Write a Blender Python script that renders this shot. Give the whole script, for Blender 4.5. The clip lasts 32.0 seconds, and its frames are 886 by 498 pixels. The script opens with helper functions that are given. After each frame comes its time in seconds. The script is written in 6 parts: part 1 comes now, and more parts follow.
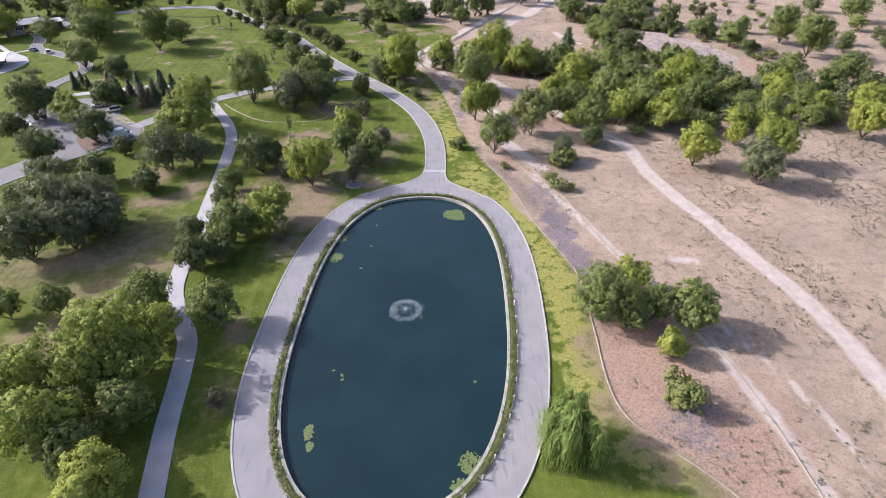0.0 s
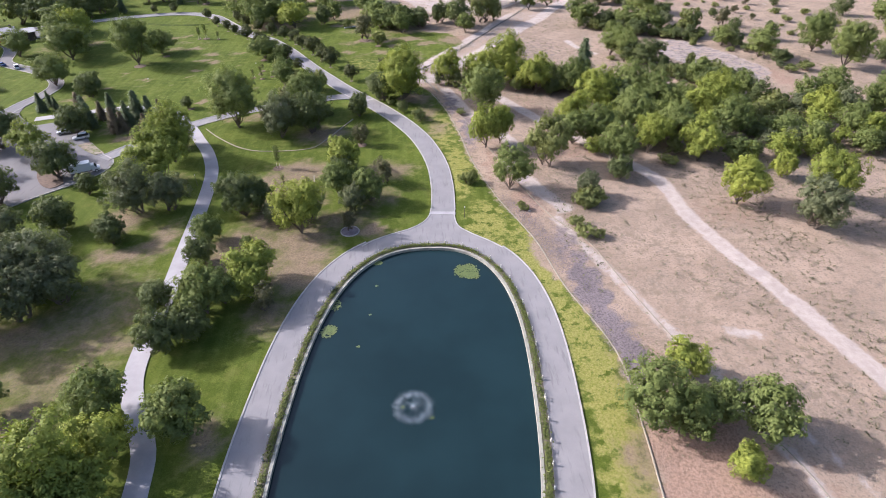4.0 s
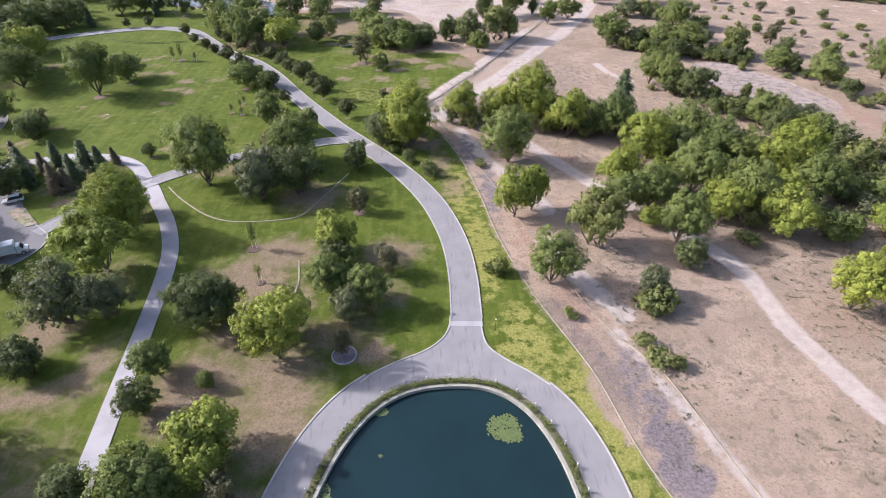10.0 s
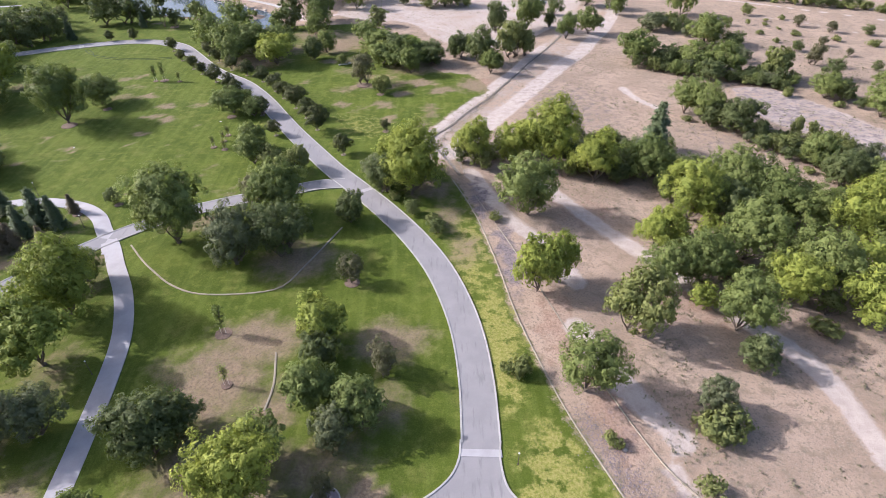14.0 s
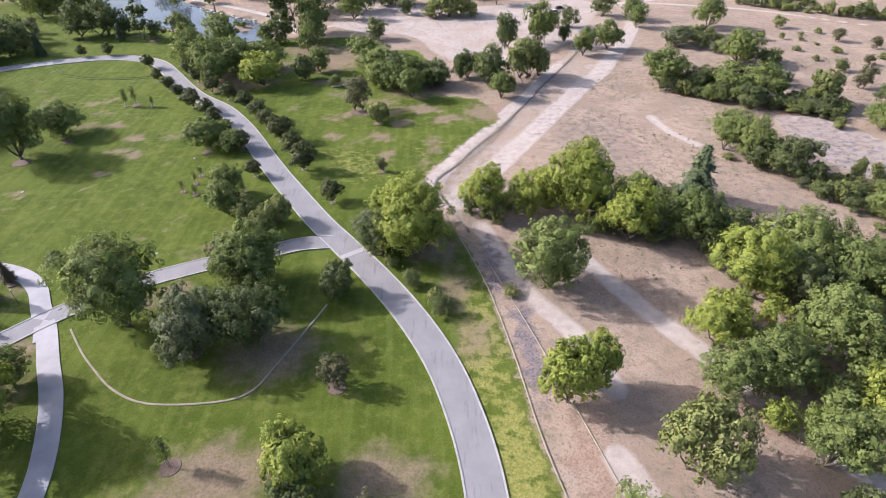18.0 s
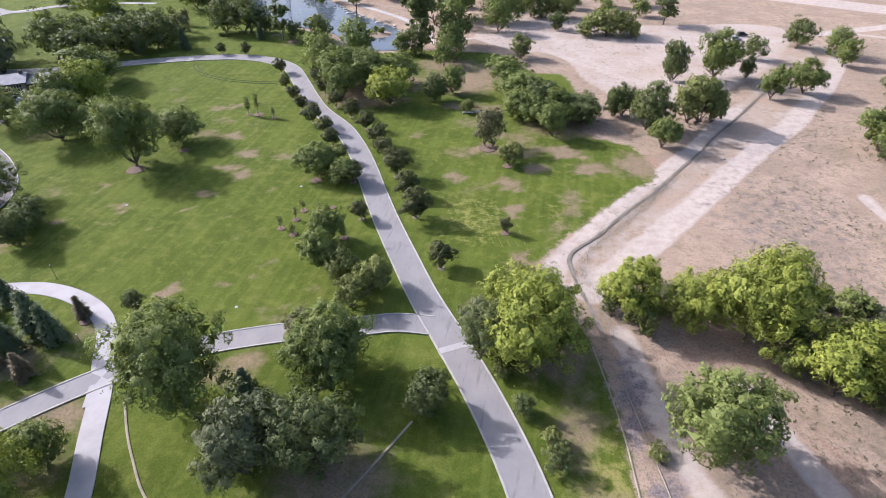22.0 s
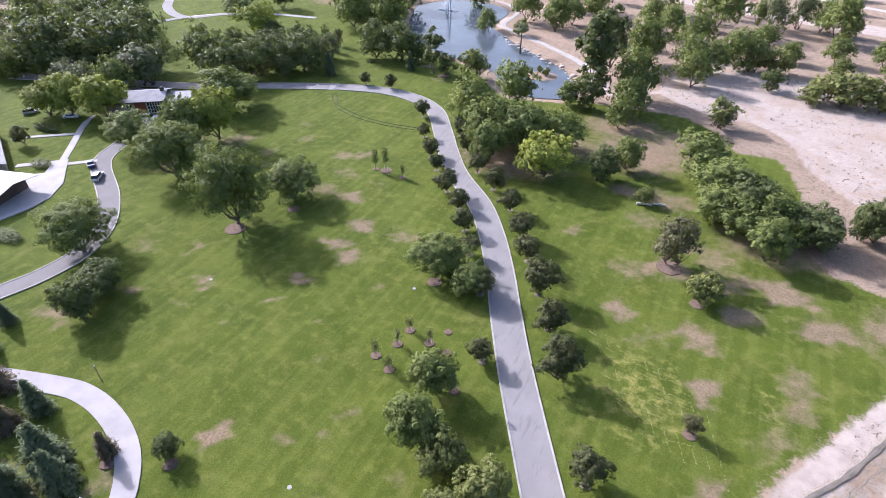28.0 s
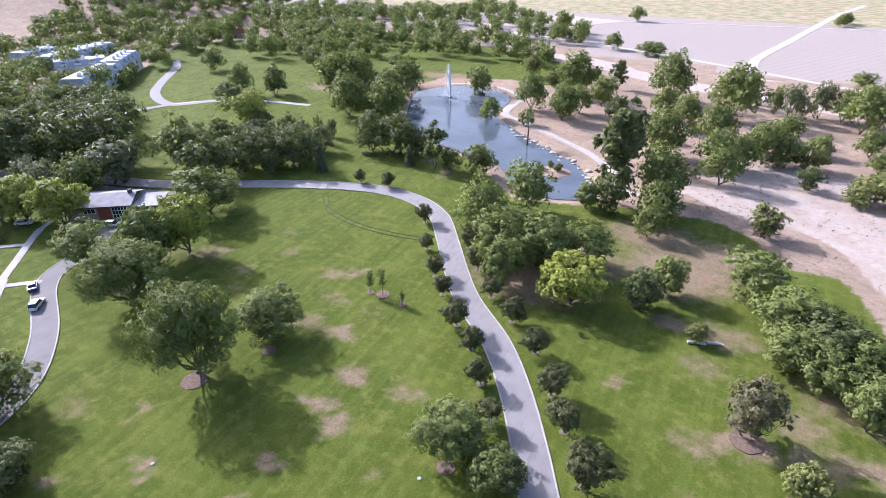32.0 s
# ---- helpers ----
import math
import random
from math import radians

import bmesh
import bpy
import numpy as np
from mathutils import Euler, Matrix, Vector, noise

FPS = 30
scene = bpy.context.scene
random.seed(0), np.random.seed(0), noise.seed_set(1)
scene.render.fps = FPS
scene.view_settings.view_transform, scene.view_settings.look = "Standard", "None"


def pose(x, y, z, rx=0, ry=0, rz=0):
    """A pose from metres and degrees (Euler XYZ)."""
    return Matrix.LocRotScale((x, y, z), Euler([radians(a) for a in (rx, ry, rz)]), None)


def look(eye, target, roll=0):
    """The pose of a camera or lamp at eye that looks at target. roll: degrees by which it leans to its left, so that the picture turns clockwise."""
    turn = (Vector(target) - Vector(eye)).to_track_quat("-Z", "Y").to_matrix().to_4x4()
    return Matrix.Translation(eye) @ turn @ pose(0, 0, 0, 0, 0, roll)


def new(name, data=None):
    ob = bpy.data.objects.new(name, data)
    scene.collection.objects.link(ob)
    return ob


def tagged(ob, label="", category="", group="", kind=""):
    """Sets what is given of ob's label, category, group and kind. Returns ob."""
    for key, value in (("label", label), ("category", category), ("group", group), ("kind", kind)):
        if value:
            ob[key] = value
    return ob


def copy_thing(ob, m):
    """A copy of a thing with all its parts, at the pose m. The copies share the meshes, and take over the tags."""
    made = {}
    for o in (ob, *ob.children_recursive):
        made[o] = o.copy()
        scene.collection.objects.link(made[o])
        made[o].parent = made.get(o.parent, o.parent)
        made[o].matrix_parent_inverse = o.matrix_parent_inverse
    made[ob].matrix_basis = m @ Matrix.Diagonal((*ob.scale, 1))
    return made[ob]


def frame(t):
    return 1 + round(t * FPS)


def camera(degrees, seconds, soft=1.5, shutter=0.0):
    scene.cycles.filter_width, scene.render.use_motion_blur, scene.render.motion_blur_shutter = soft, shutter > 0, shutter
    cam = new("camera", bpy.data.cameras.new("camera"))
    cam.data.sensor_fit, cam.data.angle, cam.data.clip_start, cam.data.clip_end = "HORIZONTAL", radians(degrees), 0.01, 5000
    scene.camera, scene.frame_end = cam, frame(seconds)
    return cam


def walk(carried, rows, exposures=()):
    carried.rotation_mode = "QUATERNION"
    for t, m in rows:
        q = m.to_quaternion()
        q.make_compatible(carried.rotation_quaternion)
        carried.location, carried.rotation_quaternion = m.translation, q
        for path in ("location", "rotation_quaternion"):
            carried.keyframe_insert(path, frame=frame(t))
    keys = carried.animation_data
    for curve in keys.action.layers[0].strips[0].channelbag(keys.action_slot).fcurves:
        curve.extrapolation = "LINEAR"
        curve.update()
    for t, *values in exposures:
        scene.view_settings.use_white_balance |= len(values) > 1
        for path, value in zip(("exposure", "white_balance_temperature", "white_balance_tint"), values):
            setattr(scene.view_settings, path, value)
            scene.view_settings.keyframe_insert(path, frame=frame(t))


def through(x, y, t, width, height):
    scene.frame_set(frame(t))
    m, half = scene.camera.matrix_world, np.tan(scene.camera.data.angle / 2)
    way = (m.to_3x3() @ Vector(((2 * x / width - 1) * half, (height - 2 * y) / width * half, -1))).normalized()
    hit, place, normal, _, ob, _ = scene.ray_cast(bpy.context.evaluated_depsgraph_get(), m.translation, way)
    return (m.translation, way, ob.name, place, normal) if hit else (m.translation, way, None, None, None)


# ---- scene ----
cam = camera(77.03, 32.0, soft=0.45)
# seconds, place, pitch, roll, yaw
PATH = [
    (0.0, 0.29, 7.94, 70.28, 54.58, 0.26, -2.59),
    (0.5, 0.22, 10.78, 70.28, 54.46, 0.29, -2.64),
    (1.0, 0.12, 13.63, 70.27, 54.35, 0.32, -2.69),
    (1.5, -0.03, 16.50, 70.27, 54.27, 0.36, -2.73),
    (2.0, -0.21, 19.42, 70.26, 54.22, 0.40, -2.76),
    (2.5, -0.43, 22.39, 70.26, 54.21, 0.45, -2.80),
    (3.0, -0.65, 25.41, 70.26, 54.20, 0.48, -2.82),
    (3.5, -0.82, 28.47, 70.27, 54.19, 0.51, -2.85),
    (4.0, -0.96, 31.56, 70.27, 54.15, 0.54, -2.86),
    (4.5, -1.10, 34.69, 70.28, 54.11, 0.55, -2.85),
    (5.0, -1.23, 37.84, 70.29, 54.06, 0.56, -2.84),
    (5.5, -1.36, 41.02, 70.30, 54.02, 0.56, -2.82),
    (6.0, -1.51, 44.22, 70.32, 53.99, 0.56, -2.81),
    (6.5, -1.67, 47.45, 70.34, 53.97, 0.55, -2.81),
    (7.0, -1.87, 50.69, 70.35, 53.94, 0.53, -2.82),
    (7.5, -2.10, 53.95, 70.37, 53.89, 0.52, -2.84),
    (8.0, -2.37, 57.23, 70.37, 53.82, 0.51, -2.87),
    (8.5, -2.64, 60.56, 70.38, 53.77, 0.50, -2.91),
    (9.0, -2.91, 63.93, 70.38, 53.72, 0.50, -2.96),
    (9.5, -3.19, 67.32, 70.38, 53.68, 0.51, -2.98),
    (10.0, -3.42, 70.71, 70.38, 53.63, 0.51, -2.97),
    (10.5, -3.55, 74.10, 70.39, 53.58, 0.51, -2.93),
    (11.0, -3.58, 77.48, 70.40, 53.54, 0.51, -2.83),
    (11.5, -3.51, 80.83, 70.41, 53.50, 0.50, -2.72),
    (12.0, -3.34, 84.17, 70.43, 53.49, 0.49, -2.61),
    (12.5, -3.12, 87.48, 70.45, 53.49, 0.47, -2.50),
    (13.0, -2.92, 90.75, 70.47, 53.49, 0.46, -2.39),
    (13.5, -2.78, 93.96, 70.50, 53.48, 0.45, -2.29),
    (14.0, -2.70, 97.13, 70.52, 53.45, 0.45, -2.20),
    (14.5, -2.65, 100.29, 70.53, 53.42, 0.45, -2.12),
    (15.0, -2.62, 103.46, 70.54, 53.39, 0.46, -2.06),
    (15.5, -2.61, 106.66, 70.55, 53.35, 0.46, -2.02),
    (16.0, -2.60, 109.93, 70.55, 53.31, 0.46, -1.99),
    (16.5, -2.58, 113.27, 70.54, 53.28, 0.46, -2.00),
    (17.0, -2.53, 116.72, 70.53, 53.25, 0.46, -2.03),
    (17.5, -2.46, 120.26, 70.49, 53.20, 0.45, -2.03),
    (18.0, -2.40, 123.88, 70.45, 53.15, 0.44, -1.92),
    (18.5, -2.43, 127.53, 70.39, 53.08, 0.43, -1.49),
    (19.0, -2.66, 131.19, 70.32, 53.02, 0.44, -0.48),
    (19.5, -3.15, 134.83, 70.25, 52.98, 0.47, 1.21),
    (20.0, -3.77, 138.49, 70.16, 52.96, 0.51, 3.33),
    (20.5, -4.42, 142.19, 70.05, 52.95, 0.54, 5.60),
    (21.0, -5.06, 145.93, 69.93, 52.97, 0.57, 7.88),
    (21.5, -5.69, 149.66, 69.80, 53.00, 0.60, 10.09),
    (22.0, -6.26, 153.40, 69.66, 53.02, 0.61, 12.11),
    (22.5, -6.86, 157.10, 69.51, 53.02, 0.61, 14.02),
    (23.0, -7.69, 160.66, 69.37, 53.03, 0.62, 16.14),
    (23.5, -8.79, 164.07, 69.25, 53.05, 0.63, 18.46),
    (24.0, -10.08, 167.32, 69.14, 53.06, 0.65, 20.80),
    (24.5, -11.54, 170.41, 69.04, 53.03, 0.67, 23.07),
    (25.0, -13.10, 173.39, 68.96, 52.96, 0.68, 25.08),
    (25.5, -14.64, 176.39, 68.88, 52.85, 0.68, 26.63),
    (26.0, -16.06, 179.53, 68.81, 52.78, 0.66, 27.54),
    (26.5, -17.44, 182.76, 68.75, 52.81, 0.62, 27.97),
    (27.0, -18.87, 186.02, 68.69, 52.99, 0.58, 28.08),
    (27.5, -20.41, 189.25, 68.67, 53.39, 0.53, 28.02),
    (28.0, -22.15, 192.40, 68.67, 54.08, 0.50, 27.95),
    (28.5, -24.02, 195.44, 68.69, 54.97, 0.48, 27.90),
    (29.0, -25.96, 198.40, 68.71, 55.92, 0.47, 27.83),
    (29.5, -27.93, 201.30, 68.73, 56.88, 0.45, 27.75),
    (30.0, -29.90, 204.16, 68.75, 57.81, 0.44, 27.65),
    (30.5, -31.85, 206.99, 68.75, 58.66, 0.42, 27.59),
    (31.0, -33.78, 209.80, 68.74, 59.46, 0.40, 27.54),
    (31.5, -35.66, 212.60, 68.72, 60.18, 0.38, 27.47),
    (32.0, -37.48, 215.37, 68.68, 60.81, 0.35, 27.38),
]
walk(cam, [(t, pose(x, y, z, rx, ry, rz)) for t, x, y, z, rx, ry, rz in PATH], [(0.0, 0.75, 5600.0, 20.0), (22.0, 0.77, 5550.0, 19.0), (32.0, 0.98, 5330.0, 24.0)])

SUN_AZ, SUN_EL = math.radians(-75.0), math.radians(31.5)

world = bpy.data.worlds.new("sky")
scene.world = world
world.use_nodes = True
wn = world.node_tree.nodes
sky = wn.new("ShaderNodeTexSky")
sky.sky_type = "NISHITA"
sky.sun_disc = False
sky.sun_elevation, sky.sun_rotation = SUN_EL, SUN_AZ
sky.air_density, sky.dust_density, sky.ozone_density = 1.2, 5.0, 1.0
wn["Background"].inputs["Strength"].default_value = 0.135
world.node_tree.links.new(sky.outputs[0], wn["Background"].inputs[0])

lamp = bpy.data.lights.new("sun", "SUN")
lamp.energy, lamp.angle, lamp.color = 4.1, math.radians(0.7), (1.0, 0.93, 0.84)
sun_way = Vector((math.sin(SUN_AZ) * math.cos(SUN_EL), math.cos(SUN_AZ) * math.cos(SUN_EL), math.sin(SUN_EL)))
sun = new("sun", lamp)
sun.matrix_world = look(sun_way * 300, (0, 0, 0))

# ---------------------------------------------------------------- materials


def material(name):
    m = bpy.data.materials.new(name)
    m.use_nodes = True
    t = m.node_tree
    return m, t, t.nodes["Principled BSDF"]


def node(t, kind, **values):
    n = t.nodes.new(kind)
    for key, v in values.items():
        n.inputs[key.replace("_", " ")].default_value = v
    return n


def math_node(t, op, a, b=None, c=None, clamp=False):
    n = t.nodes.new("ShaderNodeMath")
    n.operation, n.use_clamp = op, clamp
    for i, v in enumerate((a, b, c)):
        if v is None:
            continue
        if isinstance(v, (int, float)):
            n.inputs[i].default_value = v
        else:
            t.links.new(v, n.inputs[i])
    return n.outputs[0]


def mix(t, fac, a, b, blend="MIX"):
    n = t.nodes.new("ShaderNodeMix")
    n.data_type, n.blend_type = "RGBA", blend
    for sock, v in ((n.inputs[0], fac), (n.inputs[6], a), (n.inputs[7], b)):
        if isinstance(v, (int, float)):
            sock.default_value = v
        elif isinstance(v, tuple):
            sock.default_value = (*v, 1)
        else:
            t.links.new(v, sock)
    return n.outputs[2]


def step(t, v, lo, hi):
    n = t.nodes.new("ShaderNodeMapRange")
    n.interpolation_type = "SMOOTHSTEP"
    n.inputs[1].default_value, n.inputs[2].default_value = lo, hi
    t.links.new(v, n.inputs[0])
    return n.outputs[0]


def coords(t, world_space=True):
    if world_space:
        return t.nodes.new("ShaderNodeNewGeometry").outputs["Position"]
    return t.nodes.new("ShaderNodeTexCoord").outputs["Object"]


def noise_tex(t, co, scale, detail=4.0, rough=0.55, squash=None):
    if squash:
        mp = t.nodes.new("ShaderNodeMapping")
        mp.inputs["Scale"].default_value = squash
        t.links.new(co, mp.inputs[0])
        co = mp.outputs[0]
    n = node(t, "ShaderNodeTexNoise", Scale=scale, Detail=detail, Roughness=rough)
    t.links.new(co, n.inputs["Vector"])
    return n.outputs["Fac"]


def bump(t, bsdf, height, strength, distance):
    n = node(t, "ShaderNodeBump", Strength=strength, Distance=distance)
    t.links.new(height, n.inputs["Height"])
    t.links.new(n.outputs[0], bsdf.inputs["Normal"])


def attribute(t, name):
    n = t.nodes.new("ShaderNodeAttribute")
    n.attribute_name = name
    return n.outputs["Fac"]


def plain(name, colour, dark=0.7, scale=1.5, rough=0.8, metal=0.0, grain=20.0, relief=0.02):
    """A surface with stains at a large and grain at a small scale."""
    m, t, b = material(name)
    co = coords(t, False)
    big, small = noise_tex(t, co, scale, 5), noise_tex(t, co, grain, 3)
    low = tuple(c * dark for c in colour)
    c = mix(t, step(t, big, 0.35, 0.7), colour, low)
    c = mix(t, math_node(t, "MULTIPLY", small, 0.35), c, tuple(x * 0.6 for x in colour))
    t.links.new(c, b.inputs["Base Color"])
    b.inputs["Roughness"].default_value, b.inputs["Metallic"].default_value = rough, metal
    bump(t, b, small, 0.4, relief)
    return m


def leaf_material(name, light, dark, through=0.27):
    m, t, b = material(name)
    info = t.nodes.new("ShaderNodeObjectInfo").outputs["Random"]
    island = t.nodes.new("ShaderNodeNewGeometry").outputs["Random Per Island"]
    patch = noise_tex(t, coords(t), 0.45, 2)
    f = math_node(t, "ADD", math_node(t, "MULTIPLY", island, 0.45), math_node(t, "MULTIPLY", info, 0.35))
    f = math_node(t, "ADD", f, math_node(t, "MULTIPLY", math_node(t, "SUBTRACT", patch, 0.4), 0.9), clamp=True)
    c = mix(t, f, dark, light)
    t.links.new(c, b.inputs["Base Color"])
    b.inputs["Roughness"].default_value = 0.62
    b.inputs["Specular IOR Level"].default_value = 0.15
    tr = t.nodes.new("ShaderNodeBsdfTranslucent")
    t.links.new(mix(t, 0.5, c, (0.20, 0.26, 0.02)), tr.inputs[0])
    ms = t.nodes.new("ShaderNodeMixShader")
    ms.inputs[0].default_value = through
    t.links.new(b.outputs[0], ms.inputs[1])
    t.links.new(tr.outputs[0], ms.inputs[2])
    t.links.new(ms.outputs[0], t.nodes["Material Output"].inputs[0])
    return m


LEAF = {
    "A": leaf_material("leaf_cottonwood", (0.348, 0.373, 0.064), (0.153, 0.195, 0.041)),
    "B": leaf_material("leaf_oak", (0.226, 0.259, 0.075), (0.106, 0.138, 0.041)),
    "C": leaf_material("leaf_live_oak", (0.152, 0.176, 0.065), (0.078, 0.097, 0.038)),
    "D": leaf_material("leaf_olive", (0.181, 0.196, 0.099), (0.104, 0.116, 0.060)),
    "E": leaf_material("leaf_plum", (0.122, 0.124, 0.050), (0.061, 0.072, 0.032)),
    "F": leaf_material("needle_pine", (0.167, 0.202, 0.098), (0.079, 0.103, 0.053), 0.2),
    "G": leaf_material("leaf_willow", (0.224, 0.299, 0.073), (0.122, 0.176, 0.045)),
    "H": leaf_material("leaf_sparse", (0.167, 0.156, 0.084), (0.100, 0.093, 0.053)),
    "L": leaf_material("leaf_pale", (0.248, 0.262, 0.084), (0.137, 0.156, 0.053)),
    "R": leaf_material("needle_dry", (0.251, 0.185, 0.115), (0.125, 0.112, 0.066), 0.2),
}
LEAF["P"], LEAF["S"] = LEAF["C"], LEAF["L"]
BARK = plain("bark", (0.16, 0.125, 0.095), 0.55, 1.2, 0.95, 0, 9, 0.05)
CONCRETE = plain("concrete", (0.41, 0.385, 0.38), 0.8, 0.25, 0.9, 0, 6, 0.01)
KERB = plain("kerb_concrete", (0.43, 0.405, 0.365), 0.75, 0.6, 0.9, 0, 5, 0.01)


def ground_material():
    m, t, b = material("ground")
    co = coords(t)
    n8, n2, nf, ng = noise_tex(t, co, 0.09, 5), noise_tex(t, co, 0.45, 6, 0.62), noise_tex(t, co, 2.3, 5, 0.7), noise_tex(t, co, 9, 3, 0.7)
    lawn, dry, track, gold, stony, field = (attribute(t, a) for a in ("lawn", "dry", "track", "gold", "stony", "field"))
    # turf
    turf = mix(t, step(t, n8, 0.3, 0.7), (0.062, 0.088, 0.010), (0.092, 0.120, 0.015))
    turf = mix(t, step(t, n2, 0.45, 0.75), turf, (0.132, 0.154, 0.027))
    stripes = noise_tex(t, co, 1.0, 2, 0.5, (0.55, 0.03, 1))
    turf = mix(t, math_node(t, "MULTIPLY", step(t, stripes, 0.45, 0.62), 0.3), turf, (0.135, 0.165, 0.032))
    wear = noise_tex(t, co, 0.16, 6, 0.65)
    turf = mix(t, math_node(t, "MULTIPLY", step(t, wear, 0.52, 0.75), 0.5), turf, (0.195, 0.185, 0.05))
    golden = mix(t, step(t, nf, 0.35, 0.65), (0.185, 0.20, 0.035), (0.32, 0.285, 0.095))
    g = math_node(t, "MULTIPLY", gold, math_node(t, "MULTIPLY_ADD", math_node(t, "SUBTRACT", n2, 0.47), 5.0, 0.75))
    turf = mix(t, step(t, g, 0.18, 0.6), turf, golden)
    straw = mix(t, step(t, nf, 0.4, 0.62), (0.30, 0.212, 0.142), (0.185, 0.132, 0.092))
    straw = mix(t, math_node(t, "MULTIPLY", step(t, ng, 0.54, 0.66), 0.45), straw, (0.50, 0.44, 0.38))
    d = math_node(t, "ADD", dry, math_node(t, "MULTIPLY", math_node(t, "SUBTRACT", n2, 0.5), 1.0))
    d = math_node(t, "ADD", d, math_node(t, "MULTIPLY", math_node(t, "SUBTRACT", nf, 0.5), 0.5))
    turf = mix(t, math_node(t, "MULTIPLY", step(t, d, 0.12, 0.85), 0.9), turf, straw)
    # bare ground
    earth = mix(t, step(t, n8, 0.35, 0.65), (0.385, 0.285, 0.207), (0.305, 0.226, 0.163))
    earth = mix(t, step(t, n2, 0.46, 0.68), earth, (0.25, 0.192, 0.134))
    earth = mix(t, step(t, nf, 0.51, 0.66), earth, (0.195, 0.168, 0.122))
    tuft = noise_tex(t, co, 0.055, 4, 0.6)
    tuft = math_node(t, "MULTIPLY", step(t, tuft, 0.46, 0.62), step(t, noise_tex(t, co, 1.1, 5, 0.75), 0.42, 0.62))
    earth = mix(t, math_node(t, "MULTIPLY", tuft, 0.55), earth, (0.215, 0.175, 0.128))
    litter = mix(t, step(t, nf, 0.42, 0.6), (0.36, 0.235, 0.17), (0.24, 0.155, 0.11))
    earth = mix(t, math_node(t, "MULTIPLY", step(t, d, 0.2, 0.7), 0.8), earth, litter)
    sand = mix(t, step(t, n2, 0.35, 0.7), (0.47, 0.40, 0.345), (0.38, 0.315, 0.265))
    k = math_node(t, "ADD", track, math_node(t, "MULTIPLY", math_node(t, "SUBTRACT", n2, 0.5), 2.6))
    k = math_node(t, "ADD", k, math_node(t, "MULTIPLY", math_node(t, "SUBTRACT", nf, 0.5), 1.6))
    k = math_node(t, "ADD", k, math_node(t, "MULTIPLY", math_node(t, "SUBTRACT", n8, 0.5), 2.0))
    earth = mix(t, step(t, k, -0.5, 0.5), earth, sand)
    rubble = mix(t, step(t, nf, 0.4, 0.62), (0.235, 0.195, 0.19), (0.135, 0.11, 0.11))
    s = math_node(t, "ADD", stony, math_node(t, "MULTIPLY", math_node(t, "SUBTRACT", n2, 0.5), 1.0))
    earth = mix(t, step(t, s, 0.3, 0.7), earth, rubble)
    rows = t.nodes.new("ShaderNodeTexWave")
    rows.inputs["Scale"].default_value, rows.inputs["Distortion"].default_value = 0.06, 1.5
    mp = t.nodes.new("ShaderNodeMapping")
    mp.inputs["Rotation"].default_value = (0, 0, 0.5)
    t.links.new(co, mp.inputs[0])
    t.links.new(mp.outputs[0], rows.inputs[0])
    ploughed = mix(t, math_node(t, "MULTIPLY", rows.outputs["Fac"], 0.2), (0.35, 0.305, 0.27), (0.25, 0.212, 0.185))
    fallow = mix(t, step(t, n8, 0.4, 0.6), (0.40, 0.33, 0.22), (0.25, 0.25, 0.12))
    ploughed = mix(t, step(t, field, 1.3, 1.7), ploughed, fallow)
    earth = mix(t, step(t, field, 0.3, 0.7), earth, ploughed)
    pale = noise_tex(t, co, 5.0, 4, 0.7)
    earth = mix(t, math_node(t, "MULTIPLY", step(t, pale, 0.52, 0.72), 0.5), earth, mix(t, 0.5, earth, (0.56, 0.49, 0.41)))
    blades = noise_tex(t, co, 4.0, 5, 0.75)
    turf = mix(t, math_node(t, "MULTIPLY", step(t, blades, 0.5, 0.68), 0.45), turf, mix(t, 0.5, turf, (0.21, 0.245, 0.06)))
    turf = mix(t, math_node(t, "MULTIPLY", step(t, blades, 0.5, 0.34), 0.5), turf, mix(t, 0.5, turf, (0.02, 0.03, 0.008)))
    w = math_node(t, "ADD", lawn, math_node(t, "MULTIPLY", math_node(t, "SUBTRACT", n2, 0.5), 5.0))
    w = math_node(t, "ADD", w, math_node(t, "MULTIPLY", math_node(t, "SUBTRACT", nf, 0.5), 2.0))
    c = mix(t, step(t, w, -0.7, 0.9), earth, turf)
    c = mix(t, math_node(t, "MULTIPLY", step(t, ng, 0.48, 0.7), 0.5), c, mix(t, 0.6, c, (0.02, 0.02, 0.01)))
    t.links.new(c, b.inputs["Base Color"])
    b.inputs["Roughness"].default_value = 0.95
    b.inputs["Specular IOR Level"].default_value = 0.1
    bump(t, b, math_node(t, "ADD", nf, ng), 0.7, 0.12)
    return m


def asphalt_material(name="asphalt", tone=0.94):
    m, t, b = material(name)
    co = coords(t)
    n, f, s = noise_tex(t, co, 0.25, 5), noise_tex(t, co, 7, 4), noise_tex(t, co, 0.8, 4, 0.6, (1.6, 0.25, 1))
    c = mix(t, step(t, n, 0.3, 0.7), (0.285, 0.268, 0.26), (0.245, 0.23, 0.226))
    c = mix(t, math_node(t, "MULTIPLY", step(t, s, 0.54, 0.7), 0.55), c, (0.15, 0.14, 0.138))
    c = mix(t, math_node(t, "MULTIPLY", f, 0.35), c, (0.18, 0.168, 0.165))
    c = mix(t, 1.0, c, (tone, tone, tone), "MULTIPLY")
    t.links.new(c, b.inputs["Base Color"])
    b.inputs["Roughness"].default_value = 0.9
    bump(t, b, f, 0.3, 0.01)
    return m


